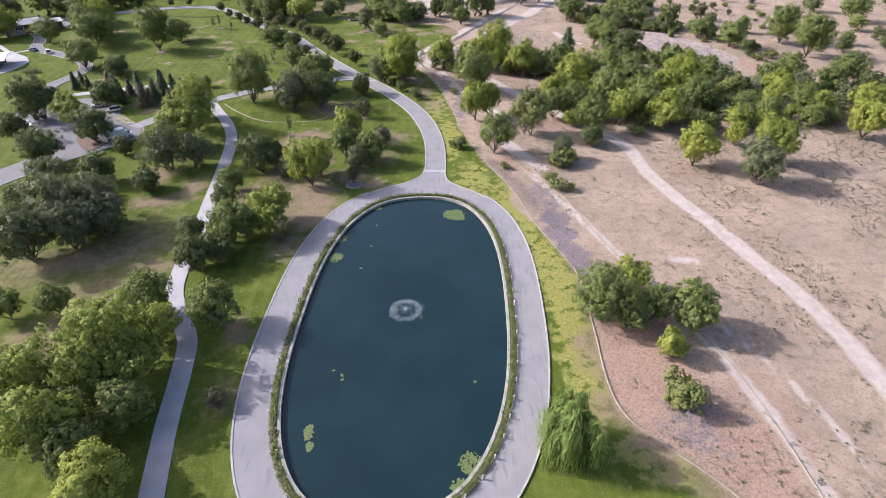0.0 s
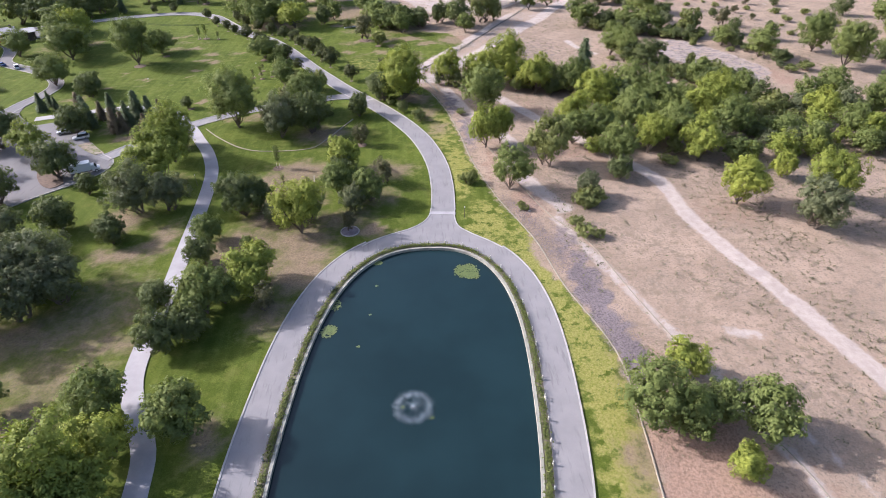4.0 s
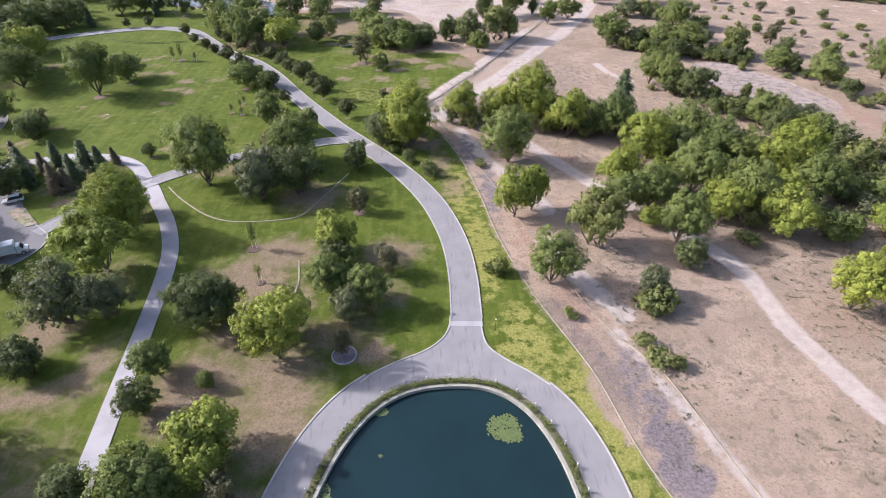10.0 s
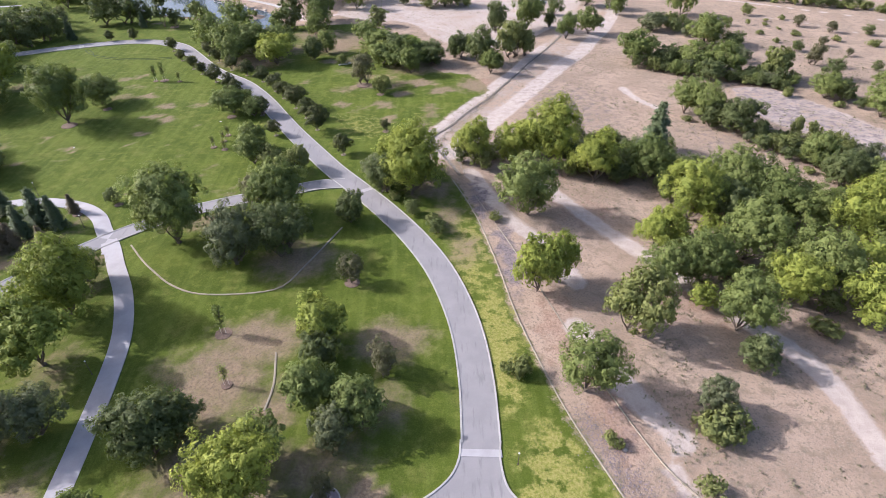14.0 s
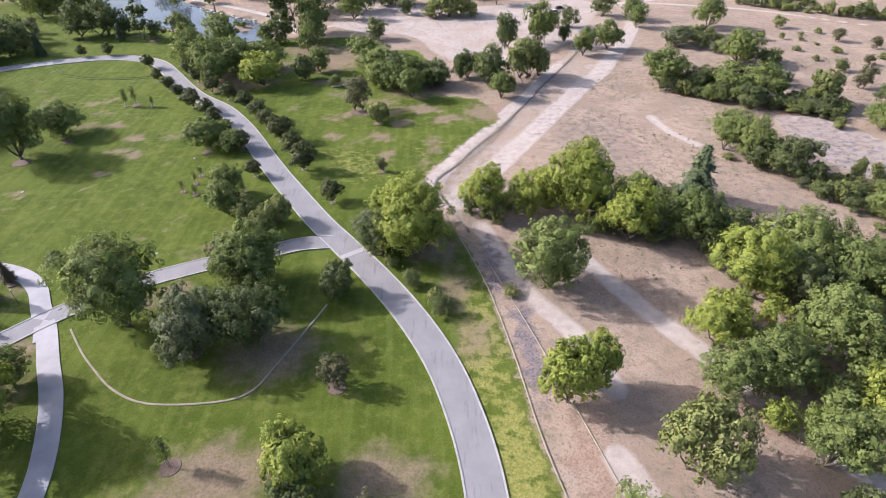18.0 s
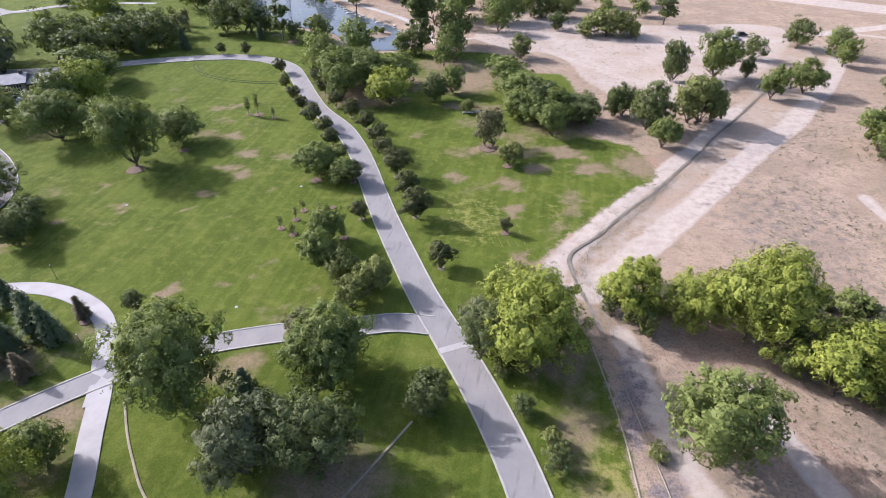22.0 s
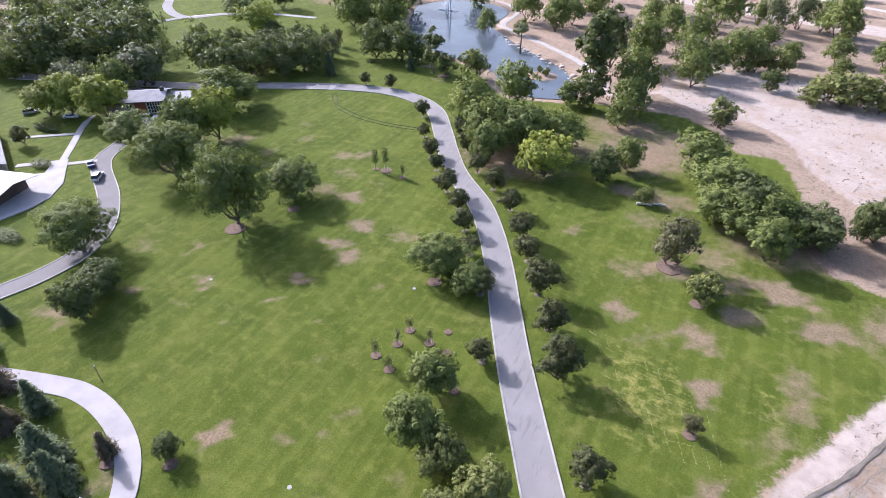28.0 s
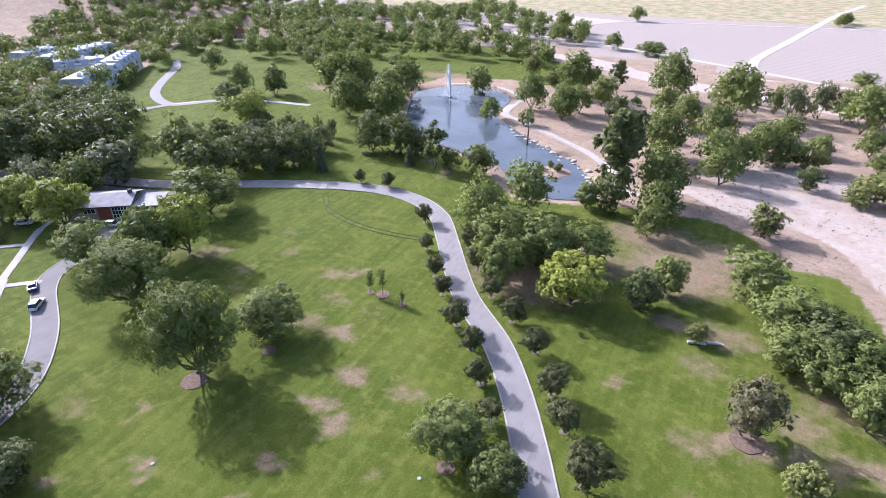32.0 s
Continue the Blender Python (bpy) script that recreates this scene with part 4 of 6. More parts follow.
def wood_tree(kind, x, y, height, radius):
    """Adds a far tree's leaves and trunk to the joined woods."""
    root, R, H = WOOD_STOCK[kind][random.randrange(2)]
    z = float(ground_height(np.array([x]), np.array([y]))[0])
    a, sx, sz = random.uniform(0, math.tau), radius / R, height / H
    turn = np.array([[math.cos(a), -math.sin(a), 0], [math.sin(a), math.cos(a), 0], [0, 0, 1]])
    me = next(o for o in root.children if o.name.startswith("crown")).data
    co = np.empty(len(me.vertices) * 3)
    me.vertices.foreach_get("co", co)
    woods_co.append((co.reshape(-1, 3) * [sx, sx, sz]) @ turn.T + [x, y, z])
    nr = np.empty(len(me.vertices) * 3)
    me.corner_normals.foreach_get("vector", nr)
    woods_nr.append(nr.reshape(-1, 3) @ turn.T)
    planted.append((x, y, radius))


SOUTH_WEST = [("C", -47, 101.8, 8.3, 4.3), ("C", -42.3, 104.1, 7.1, 3.6), ("C", -50.6, 112.9, 6.1, 3.2), ("L", -42.9, 113.2, 8.2, 4.4), ("A", -35.3, 117.1, 7.1, 3.3), ("H", -30.7, 111.4, 6, 2.5), ("C", -70.2, 137, 6.5, 3.3), ("B", -38.7, 131.4, 3.4, 1.6), ("H", -32.4, 66.2, 3.5, 1.5), ("A", -50.9, 73.4, 14.4, 6.7), ("A", -52.2, 68.2, 12, 5.6), ("A", -46.8, 68.8, 10.3, 4.8), ("B", -49.9, 87.7, 9.7, 4.6), ("A", -46.3, 80.9, 8.9, 4.1), ("A", -59.9, 65.9, 12.5, 5.8), ("A", -54.4, 59, 12.5, 5.8), ("B", -52.4, 61.2, 9.3, 4.4), ("A", -42.4, 50.3, 10.8, 5), ("B", -37.1, 84.4, 9.7, 4.6), ("B", -68.5, 89.7, 6.6, 3.1)]
for row in SOUTH_WEST:
    plant(*row)
SOUTH_WEST_B = [("B", -76.8, 88.4, 6.5, 3.1), ("A", -46.2, 74.1, 7.9, 3.7), ("B", -44.6, 63.3, 8.7, 4.1), ("B", -48.4, 55.4, 8.8, 4.2), ("D", -75.1, 119.6, 14, 7), ("D", -80.5, 118.5, 14.5, 6.9), ("D", -70.2, 115.5, 11, 5.4), ("D", -75.3, 111.6, 11.5, 5.6), ("D", -91.5, 134.3, 10.2, 4.9), ("C", -83.5, 141.9, 8.6, 4.4), ("D", -82.9, 106.9, 13.4, 6.4), ("C", -97.2, 128.2, 6.6, 3.4), ("C", -69.1, 135.8, 6.3, 3.2), ("D", -68.6, 147.8, 13.3, 6.3), ("D", -61.1, 149.1, 10.6, 5), ("C", -84.4, 157.9, 5.5, 2.8), ("C", -96.3, 167.5, 10.6, 5.4), ("A", -108.8, 179.7, 11.3, 5.3), ("C", -123.4, 186.8, 14.1, 7.2), ("C", -121.3, 170, 9, 4.6)]
for row in SOUTH_WEST_B:
    plant(*row)
SOUTH_WEST_C = [("C", -104.4, 153.1, 10.5, 5.4)]
for row in SOUTH_WEST_C:
    plant(*row)
CROSSING = [("A", -69, 175, 16.5, 7.4), ("A", -67.5, 163, 15.5, 7), ("A", -78.4, 183.3, 6.4, 3), ("S", -49.1, 201.9, 2.5, 2.1), ("F", -48, 200.9, 6.5, 1.8), ("B", -70, 184.8, 7.7, 3.7), ("C", -105.1, 195.5, 9.3, 4.7), ("C", -115.6, 227.5, 8, 4.1), ("B", -48, 134.8, 7.1, 3.4), ("C", -42.9, 145.8, 10.5, 5.4), ("C", -40.4, 149.1, 7.6, 3.9), ("A", -28.2, 137, 13, 6), ("B", -26.9, 142.8, 8.6, 4.1), ("A", -21.3, 166.6, 9.7, 4.5), ("B", -21, 153, 9.4, 4.5), ("B", -13.6, 150, 8.7, 4.2), ("D", -17.2, 146.2, 6.7, 3.2), ("H", -10.5, 158.4, 6.9, 2.9), ("H", -17.9, 182.4, 6.3, 2.6), ("B", -56.8, 197.4, 17.9, 8.5)]
for row in CROSSING:
    plant(*row)
CROSSING_B = [("D", -41.6, 189.6, 13, 6.2), ("B", -36.3, 204.7, 13, 6.2), ("C", -33.4, 192.1, 12.3, 6.3), ("C", -20.1, 204, 7.5, 3.8), ("A", -6.4, 215.5, 17.9, 8.3), ("C", -13.2, 216.8, 9.7, 5), ("C", -20.9, 161.1, 6.6, 3.4), ("A", -34.4, 119.6, 9.9, 4.6), ("B", -41.7, 111.1, 10.4, 4.9), ("B", -39.1, 113.6, 8.3, 3.9), ("C", -47.2, 127.1, 6.2, 3.2), ("C", -42.8, 107, 5.8, 3), ("A", -34.6, 115, 7.8, 3.6), ("D", -35.1, 142.4, 5.4, 2.6)]
for row in CROSSING_B:
    plant(*row)
EAST_BANK = [("B", 32.2, 82.9, 11.8, 5.6), ("B", 36.9, 80.6, 8.4, 4), ("A", 40.4, 91.2, 7.1, 3.3), ("B", 41.5, 82.1, 8, 3.8), ("B", 48.1, 80, 9.9, 4.7), ("A", 41.7, 73.1, 5.6, 2.6), ("S", 40.4, 63.7, 5, 4.2), ("G", 20, 55.7, 8.6, 4.8), ("A", 10.2, 230.3, 12.8, 6), ("A", 29.1, 228.8, 18.6, 8.6), ("A", 20.8, 229.4, 11.5, 5.3), ("A", 39.7, 219.1, 13.9, 6.5), ("B", 20.4, 205, 14.9, 7.1), ("F", 60.1, 234.7, 14.8, 5.2), ("A", 17.9, 177.7, 12.5, 4.6), ("A", 22.4, 180.5, 11, 3.6), ("B", 21.3, 153.7, 11.9, 5.7), ("L", 33.1, 165.8, 13.7, 6.0), ("A", 45.5, 188.5, 11.6, 5.4)]
for row in EAST_BANK:
    plant(*row)
EAST_BANK_B = [("A", 56, 200.8, 15.3, 7.1), ("B", 51.3, 165.8, 12, 5.6), ("B", 62.1, 185.7, 13.9, 6.5), ("A", 62.9, 171.3, 11.4, 5.3), ("A", 74.8, 166, 12.1, 5.6), ("B", 71.1, 175.3, 13.5, 6.3), ("A", 86.7, 189.2, 16.8, 7.8), ("B", 73.9, 198.9, 13.8, 6.4), ("D", 39.9, 149.1, 6.6, 3.1), ("S", 38.1, 143.9, 3.9, 3.2), ("C", 50.7, 157.3, 6.6, 3.4), ("B", 52.4, 218.7, 12.1, 5.8), ("B", 50.2, 179.8, 11, 5.7), ("B", 43.3, 178.5, 9.9, 5.1), ("C", 63, 198.4, 11.3, 5.8), ("B", 80.1, 193.1, 11.8, 5.6), ("B", 89, 180.2, 12, 5.7), ("S", 22.9, 143.8, 1.8, 1.5), ("S", 11.1, 158.1, 3.2, 2.7), ("S", -1.4, 201.2, 2.5, 2.1)]
for row in EAST_BANK_B:
    plant(*row)
EAST_BANK_C = [("B", 99.4, 223.3, 9.5, 4.5), ("C", 99.5, 213.4, 9.7, 5), ("B", 105.8, 207.9, 10.1, 4.8), ("A", 74.7, 143, 12.7, 5.9), ("A", 92, 154.9, 6.7, 3.1), ("A", 96.1, 143.1, 13.1, 6.1), ("D", 87.1, 132.2, 12, 5.7), ("A", 127.7, 173.9, 9.3, 4.3), ("A", 131.7, 156.6, 11.7, 5.4), ("A", 142.3, 173.2, 11.6, 5.4)]
for row in EAST_BANK_C:
    plant(*row)
EAST_BANK_D = [("S", 39.6, 144.7, 4.4, 3.7), ("A", 122.1, 188.1, 11.3, 5.3), ("B", 124.1, 177.9, 10.6, 5), ("B", 142.3, 192.3, 11.3, 5.4), ("B", 135, 204.2, 11.8, 5.6), ("B", 155.9, 201.3, 12.8, 6.1), ("B", 68, 206.1, 14.9, 7.1), ("C", 154.5, 189, 9.4, 4.8), ("B", 162.9, 259.4, 15.7, 7.5), ("B", 162.4, 237.8, 17, 8.1)]
for row in EAST_BANK_D:
    plant(*row)
NORTH_EAST = [("B", 78.1, 309.1, 12.4, 7.8), ("D", 100.2, 351.8, 7.9, 6.1), ("B", 115.1, 330.3, 12.1, 7.7), ("C", 88.4, 304.0, 7.8, 5.3), ("B", 98.4, 300.4, 10.1, 7.0), ("B", 106.5, 295.7, 11.2, 6.8), ("C", 99.1, 288.3, 7.3, 4.9), ("L", 122.2, 289.2, 10.6, 5.3), ("H", 144.6, 302.0, 8.0, 4.0), ("B", 78.9, 260.2, 12.0, 5.9), ("B", 81.8, 252.2, 12.8, 5.0), ("C", 88.1, 245.4, 10.3, 6.5), ("C", 83.4, 250.3, 7.7, 4.6), ("C", 92.7, 240.8, 5.8, 2.5)]
for row in NORTH_EAST:
    plant(*row)
WASH_SIDE = [("L", 104.1, 242.2, 5.8, 1.7), ("L", 97.3, 234.3, 3.9, 3.0), ("S", 109.7, 242.7, 3.7, 2.2), ("L", 108.1, 227.8, 7.2, 3.7), ("D", 110.8, 223.9, 5.5, 3.3), ("C", 103.6, 217.3, 6.2, 4.6), ("C", 100.5, 224.5, 4.6, 4.0), ("B", 129.8, 270.0, 8.3, 5.2), ("C", 133.5, 267.0, 7.2, 3.4), ("B", 137.6, 253.8, 10.6, 6.5), ("C", 140.4, 244.2, 5.8, 3.5), ("C", 112.7, 287.4, 4.2, 3.5), ("D", 117.4, 283.9, 4.1, 3.8), ("S", 117.7, 272.0, 3.0, 2.1)]
for row in WASH_SIDE:
    plant(*row)
FAR_MEADOW = [("B", -318.3, 458.1, 12.9, 7.4), ("C", -256.5, 409.5, 8.9, 7.2), ("A", -212.4, 378.0, 16.1, 9.3), ("B", -258.6, 421.0, 16.0, 6.4), ("C", -243.0, 428.6, 14.6, 6.1), ("B", -231.9, 487.3, 13.1, 6.3), ("C", -214.6, 442.4, 13.2, 6.9), ("C", -194.7, 428.0, 12.5, 6.7), ("C", -183.2, 440.5, 15.0, 6.9), ("C", -196.0, 473.3, 10.8, 6.5), ("B", -268.0, 491.4, 13.1, 8.0), ("B", -226.1, 515.3, 7.6, 5.7), ("L", -176.6, 379.3, 10.0, 2.2), ("H", -175.5, 386.2, 7.3, 2.0),
              ("D", -36.3, 506.6, 14.5, 3.7), ("H", -30.7, 513.9, 13.7, 3.3), ("B", -20.5, 497.5, 12.5, 3.8), ("D", 14.8, 494.3, 9.3, 4.1), ("B", 19.0, 541.6, 7.9, 3.9)]
for row in FAR_MEADOW:
    plant(*row, far=True)
MEADOW = [("B", -112.9, 263.5, 17.8, 8.3), ("B", -108.9, 278.2, 9.4, 6.9), ("B", -143.7, 273, 14, 9.4), ("B", -153.6, 287.3, 14.5, 6.9), ("A", -150.1, 293.7, 15.2, 7.1), ("B", -167.7, 278.5, 11.2, 6.9), ("B", -164.6, 313.7, 13.4, 9.8), ("B", -133.9, 240.4, 11, 7.5), ("C", -118.2, 233.5, 6.7, 4.9), ("A", -206.2, 286.5, 12.9, 6.7), ("A", -192.5, 289.1, 14.2, 7.3), ("A", -212.2, 282.8, 10.1, 6.7), ("B", -63.7, 268.8, 8.3, 6.1), ("B", -56.3, 265.6, 6.1, 4.2), ("B", -51.1, 242.1, 8.4, 4), ("B", -48.9, 233.4, 8.8, 4.2), ("L", -43.2, 230.8, 6.6, 3.6), ("L", -36.3, 229, 7.1, 3.9), ("L", -39.1, 223.6, 6.5, 3.5), ("B", -36.3, 208.2, 13.7, 6.5)]
for row in MEADOW:
    plant(*row)
MEADOW_B = [("H", -43.4, 211.9, 8.2, 3.4), ("D", -14.6, 219.6, 8.2, 3.9), ("A", -11, 227.7, 9.6, 4.5), ("A", -5.1, 223.7, 11.1, 5.2), ("F", -125.8, 220.3, 5.5, 1.6), ("F", -125.9, 215.5, 6.8, 2.0), ("F", -120.9, 214.9, 5.5, 1.6), ("R", -111, 210.8, 8.0, 2.5), ("F", -106, 204.6, 9.3, 2.7), ("F", -101, 211, 7.7, 2.2), ("R", -102.6, 207.1, 6.3, 2.0), ("F", -90.5, 206.1, 10.1, 3.0), ("F", -86.3, 204.9, 8.7, 2.5), ("R", -85.8, 211.1, 5.2, 1.6), ("F", -91.7, 201.2, 8.6, 2.5), ("R", -93.9, 196.4, 8.3, 2.5), ("R", -92.1, 197.7, 6.3, 2.0), ("R", -85.1, 197.1, 5.9, 1.8), ("F", -102.7, 200, 8.8, 2.5), ("C", -78.3, 215.2, 4, 2.1)]
for row in MEADOW_B:
    plant(*row)
WOOD = [("A", -59.2, 315.5, 11.3, 7), ("B", -69.6, 326.9, 13.2, 7.8), ("B", -60.9, 332.4, 10.9, 6.5), ("B", -77.8, 326.2, 13.4, 8), ("B", -89.2, 337, 14.9, 7.1), ("B", -82.5, 354.7, 15, 7.1), ("B", -75, 314.3, 11.4, 5.4), ("C", -45.9, 320.1, 8.6, 4.4), ("B", -41.2, 328.6, 9.1, 4.3), ("B", -49.7, 354.1, 8.5, 4.1), ("B", -24.2, 336.1, 10.7, 7.3), ("B", -18.2, 323, 10.1, 6.9), ("C", -11.4, 317.3, 10, 7.3), ("B", -6.6, 312.2, 9.8, 6.7), ("B", -13.6, 310.6, 8.8, 6), ("B", -7.4, 301.9, 9.4, 4.5), ("C", 0.9, 313.3, 8.6, 6.3), ("B", -18.1, 313, 8.3, 5.6), ("H", -23.9, 292.4, 10.9, 4.5), ("L", -16.8, 283.1, 6, 3.2)]
for row in WOOD:
    plant(*row, far=row[2] > 330)
WOOD_B = [("L", -33.8, 313.6, 3.8, 2.1), ("L", -23.4, 368.4, 8.4, 4.5), ("P", -62.9, 372.1, 27.3, 6.8), ("P", -65.5, 407.1, 22, 5.5), ("B", -50.3, 377.8, 17.2, 8.2), ("B", -48.6, 361.8, 13.5, 6.4), ("C", -62.2, 365.4, 11.6, 5.9), ("B", -68.7, 364.6, 8.1, 3.9)]
for row in WOOD_B:
    plant(*row, far=row[2] > 330)
LAKESIDE = [("C", -152.8, 380, 14.7, 7.6), ("C", -142.3, 379.6, 15.4, 7.9), ("C", -135.1, 381.6, 10.3, 5.3), ("P", -122.5, 372.7, 16.6, 4.2), ("C", -117.7, 374.6, 8.2, 4.2), ("L", -105.7, 373.3, 11.1, 6), ("F", -132.3, 372.5, 7.4, 2), ("F", -156.2, 354.2, 9.3, 2.6), ("C", -179.6, 340.8, 14.4, 7.4), ("C", -197.4, 335, 18.4, 9.4), ("C", -182, 330.5, 15.7, 8.1), ("C", -176.3, 349.9, 14.2, 7.3), ("C", -166.5, 353.7, 14.7, 7.6), ("B", -166.1, 413.5, 18, 8.6), ("B", -187, 413.4, 18.6, 8.9), ("B", -213.8, 441.3, 20.9, 10), ("B", -207.8, 452.2, 18.4, 8.7), ("B", -129.7, 437.5, 11.1, 5.3), ("L", -112.7, 435.2, 6.8, 3.7)]
for row in LAKESIDE:
    plant(*row, far=True)
LAKESIDE_B = [("B", -100.9, 448.1, 15.5, 7.4), ("B", -119, 458.2, 16.4, 7.8), ("B", -153.1, 479.8, 15.3, 7.3), ("B", -183.6, 457.1, 18, 8.6), ("C", -222.5, 324.1, 21.4, 11), ("C", -230.7, 316.8, 21.2, 10.9), ("C", -247.2, 315.1, 21.7, 11.1), ("C", -250.4, 307, 21.2, 10.9), ("C", -249.5, 348.2, 17.9, 9.2), ("C", -308.4, 337.2, 19.1, 9.8), ("B", -97.2, 462, 12.1, 5.8), ("B", -91.2, 478.3, 14, 6.6), ("B", -106.8, 493, 20.7, 9.8), ("B", -62.6, 467.8, 14.2, 6.8), ("B", -52.8, 455.7, 14.7, 7), ("B", -55.5, 418, 17.2, 8.2), ("B", -40.5, 440.5, 15.9, 7.6), ("B", -36.4, 480.3, 22.9, 10.9), ("B", -38.5, 413.6, 14.4, 6.8), ("B", -31.3, 417.5, 12.4, 5.9)]
for row in LAKESIDE_B:
    plant(*row, far=True)
LAKESIDE_C = [("L", -18.2, 426.8, 11, 5.9), ("L", -10.3, 427.5, 10.9, 5.9), ("B", -24.1, 427.2, 14.7, 7), ("D", -13.8, 488.8, 15.3, 5.6), ("D", -4.1, 498.5, 15.5, 5.6), ("B", 4.5, 495.7, 13.9, 6.6), ("B", 9.6, 480.8, 19, 9), ("L", 10, 402.9, 11, 7.5), ("L", 4, 405, 9.5, 6), ("L", 16, 407.5, 9, 6), ("L", 20.5, 402, 6.5, 4), ("L", 0.5, 400.5, 6, 4), ("H", -22.4, 367.4, 7.2, 3), ("B", -65, 499.7, 22.6, 10.8), ("E", -198, 266, 6, 2.8), ("S", -10.5, 212.9, 2.2, 1.8), ("C", -6.3, 206.2, 4, 2.1), ("C", -0.8, 198.2, 4.1, 2.1), ("L", 12, 227.5, 6.2, 3.4), ("C", 7.2, 231.7, 4.9, 2.5)]
for row in LAKESIDE_C:
    plant(*row, far=True)
LAKESIDE_D = [("S", 12.7, 202.9, 1.9, 1.6), ("S", 33.8, 136.1, 2.5, 2), ("S", 34.9, 131.9, 2.9, 2.4), ("S", 38, 130.8, 2.1, 1.7)]
for row in LAKESIDE_D:
    plant(*row, far=True)
SAND_SIDE = [("C", 12.8, 320, 9.7, 4.9), ("C", 10, 319.4, 8.6, 2.9), ("C", 19.4, 311.8, 14, 6.0), ("B", 22, 300.2, 8.8, 4.2), ("L", 32.2, 318.5, 13.8, 7.0), ("L", 37.5, 320.5, 9.5, 4.2), ("C", 30.4, 352.8, 13.2, 4.8), ("B", 44.6, 358, 16.2, 7.5), ("B", 59, 341.6, 10.5, 4.4), ("B", 70.6, 349.1, 11, 5.7), ("C", 55.4, 360.5, 7.7, 2.6), ("C", 82, 398.9, 11.2, 6.5), ("B", 93.5, 390.6, 10.2, 5.7), ("B", 91.7, 378.8, 9.5, 4.3), ("C", 62.2, 381.4, 9.1, 4.7), ("B", -35.7, 399.7, 13.2, 6.3), ("B", 122.3, 376.4, 14.1, 6.7)]
for row in SAND_SIDE:
    plant(*row, far=row[2] > 370)
ROADSIDE_WEST = [(-105.6, 335.4, 2.4), (-97.8, 322.5, 2.0), (-90, 312, 2.2), (-85, 306, 1.9), (-77.3, 297.5, 2.9), (-71.6, 292, 2.3), (-66, 284, 2.4), (-61.2, 276.6, 2.0), (-54, 266.2, 2.4), (-46.6, 251, 2.1), (-138, 351.5, 2), (-129, 352.5, 2.2)]
ROADSIDE_EAST = [(-89, 328, 2.4), (-82.5, 319, 2.4), (-75, 309.8, 2.4), (-67.8, 303.5, 2.5), (-60.4, 296.6, 2.6), (-54, 287, 2.7), (-49.8, 280, 2.6), (-44.4, 271.2, 3.2), (-39.6, 263.2, 2.9), (-35, 254.2, 3.5), (-25.4, 237.4, 2.6)]
for rows in (ROADSIDE_WEST, ROADSIDE_EAST):
    for x, y, r in rows:
        plant("E", x, y, 2.3 * r, 1.18 * r)


CLEARINGS = ([(-211, 318), (-200, 322), (-216, 371), (-236, 384), (-262, 384), (-256, 356)], [(-350, 452), (-328, 464), (-262, 412), (-274, 392), (-300, 402)], [(-253, 523), (-220, 547), (-166, 552), (-135, 533), (-161, 514), (-209, 512), (-215, 485), (-236, 492)], [(-303, 500), (-286, 512), (-260, 484), (-277, 473)], [(-277, 565), (-249, 583), (-230, 557), (-256, 540)])


def thicket(outline, gap, kinds, size, seed, far=True, tries=1500, joined=False):
    """Trees strewn over an outline, no closer than gap times their half widths."""
    dice = random.Random(seed)
    q = np.array(outline)
    for _ in range(tries):
        x, y = dice.uniform(q[:, 0].min(), q[:, 0].max()), dice.uniform(q[:, 1].min(), q[:, 1].max())
        r = dice.uniform(*size)
        if outline_distance(np.array([x]), np.array([y]), outline)[0] < 0:
            continue
        if any(math.hypot(x - a, y - b) < gap * (r + c) for a, b, c in planted):
            continue
        if x < -120 and any(outline_distance(np.array([x]), np.array([y]), c)[0] > -3 for c in CLEARINGS):
            continue
        k = dice.choice(kinds)
        h = r * dice.uniform(1.6, 2.1) * (0.55 if k == "S" else 1.5 if k in "FP" else 1)
        if joined:
            wood_tree(k, x, y, h, r)
        else:
            plant(k, x, y, h, r, far)


thicket([(46, 172), (70, 162), (100, 165), (150, 165), (165, 195), (120, 205), (80, 205), (50, 195)], 0.66, "AABBCDLS", (2.4, 4.8), 3)
thicket([(6.6, 230.8), (28.9, 231.0), (49.8, 223.2), (53.1, 210.0), (53.9, 201.4), (79.9, 196.4), (84, 208), (66, 226), (48, 243), (17.3, 240.0)], 0.55, "CLSBDS", (1.6, 3.2), 21)
thicket([(30, 222), (58, 214), (60, 232), (35, 238)], 0.55, "BCS", (2.5, 4.5), 14, False)
thicket([(74, 306), (84, 316), (100, 306), (118, 294), (128, 284), (122, 276), (108, 284), (92, 292)], 0.55, "BCCDLS", (1.8, 3.4), 4)
thicket([(76, 264), (84, 262), (92, 248), (98, 242), (112, 236), (118, 226), (108, 212), (98, 214), (94, 228), (86, 240), (78, 252)], 0.6, "CCDLSS", (1.4, 2.8), 16)
thicket([(124, 274), (134, 278), (146, 254), (152, 236), (140, 234), (133, 254)], 0.9, "BCDSS", (1.6, 3.4), 17)
thicket([(118, 300), (128, 330), (116, 372), (104, 362), (112, 330)], 0.85, "BCDS", (2.2, 5), 18)
thicket([(150, 414), (173, 402), (190, 391), (206, 381), (262, 346), (266, 354), (210, 390), (176, 410), (152, 422)], 0.7, "SSLC", (2, 4), 19)
thicket([(118, 395), (160, 372), (190, 340), (205, 300), (160, 262), (150, 300), (138, 345)], 2.6, "SSLCH", (1.2, 3.2), 20)
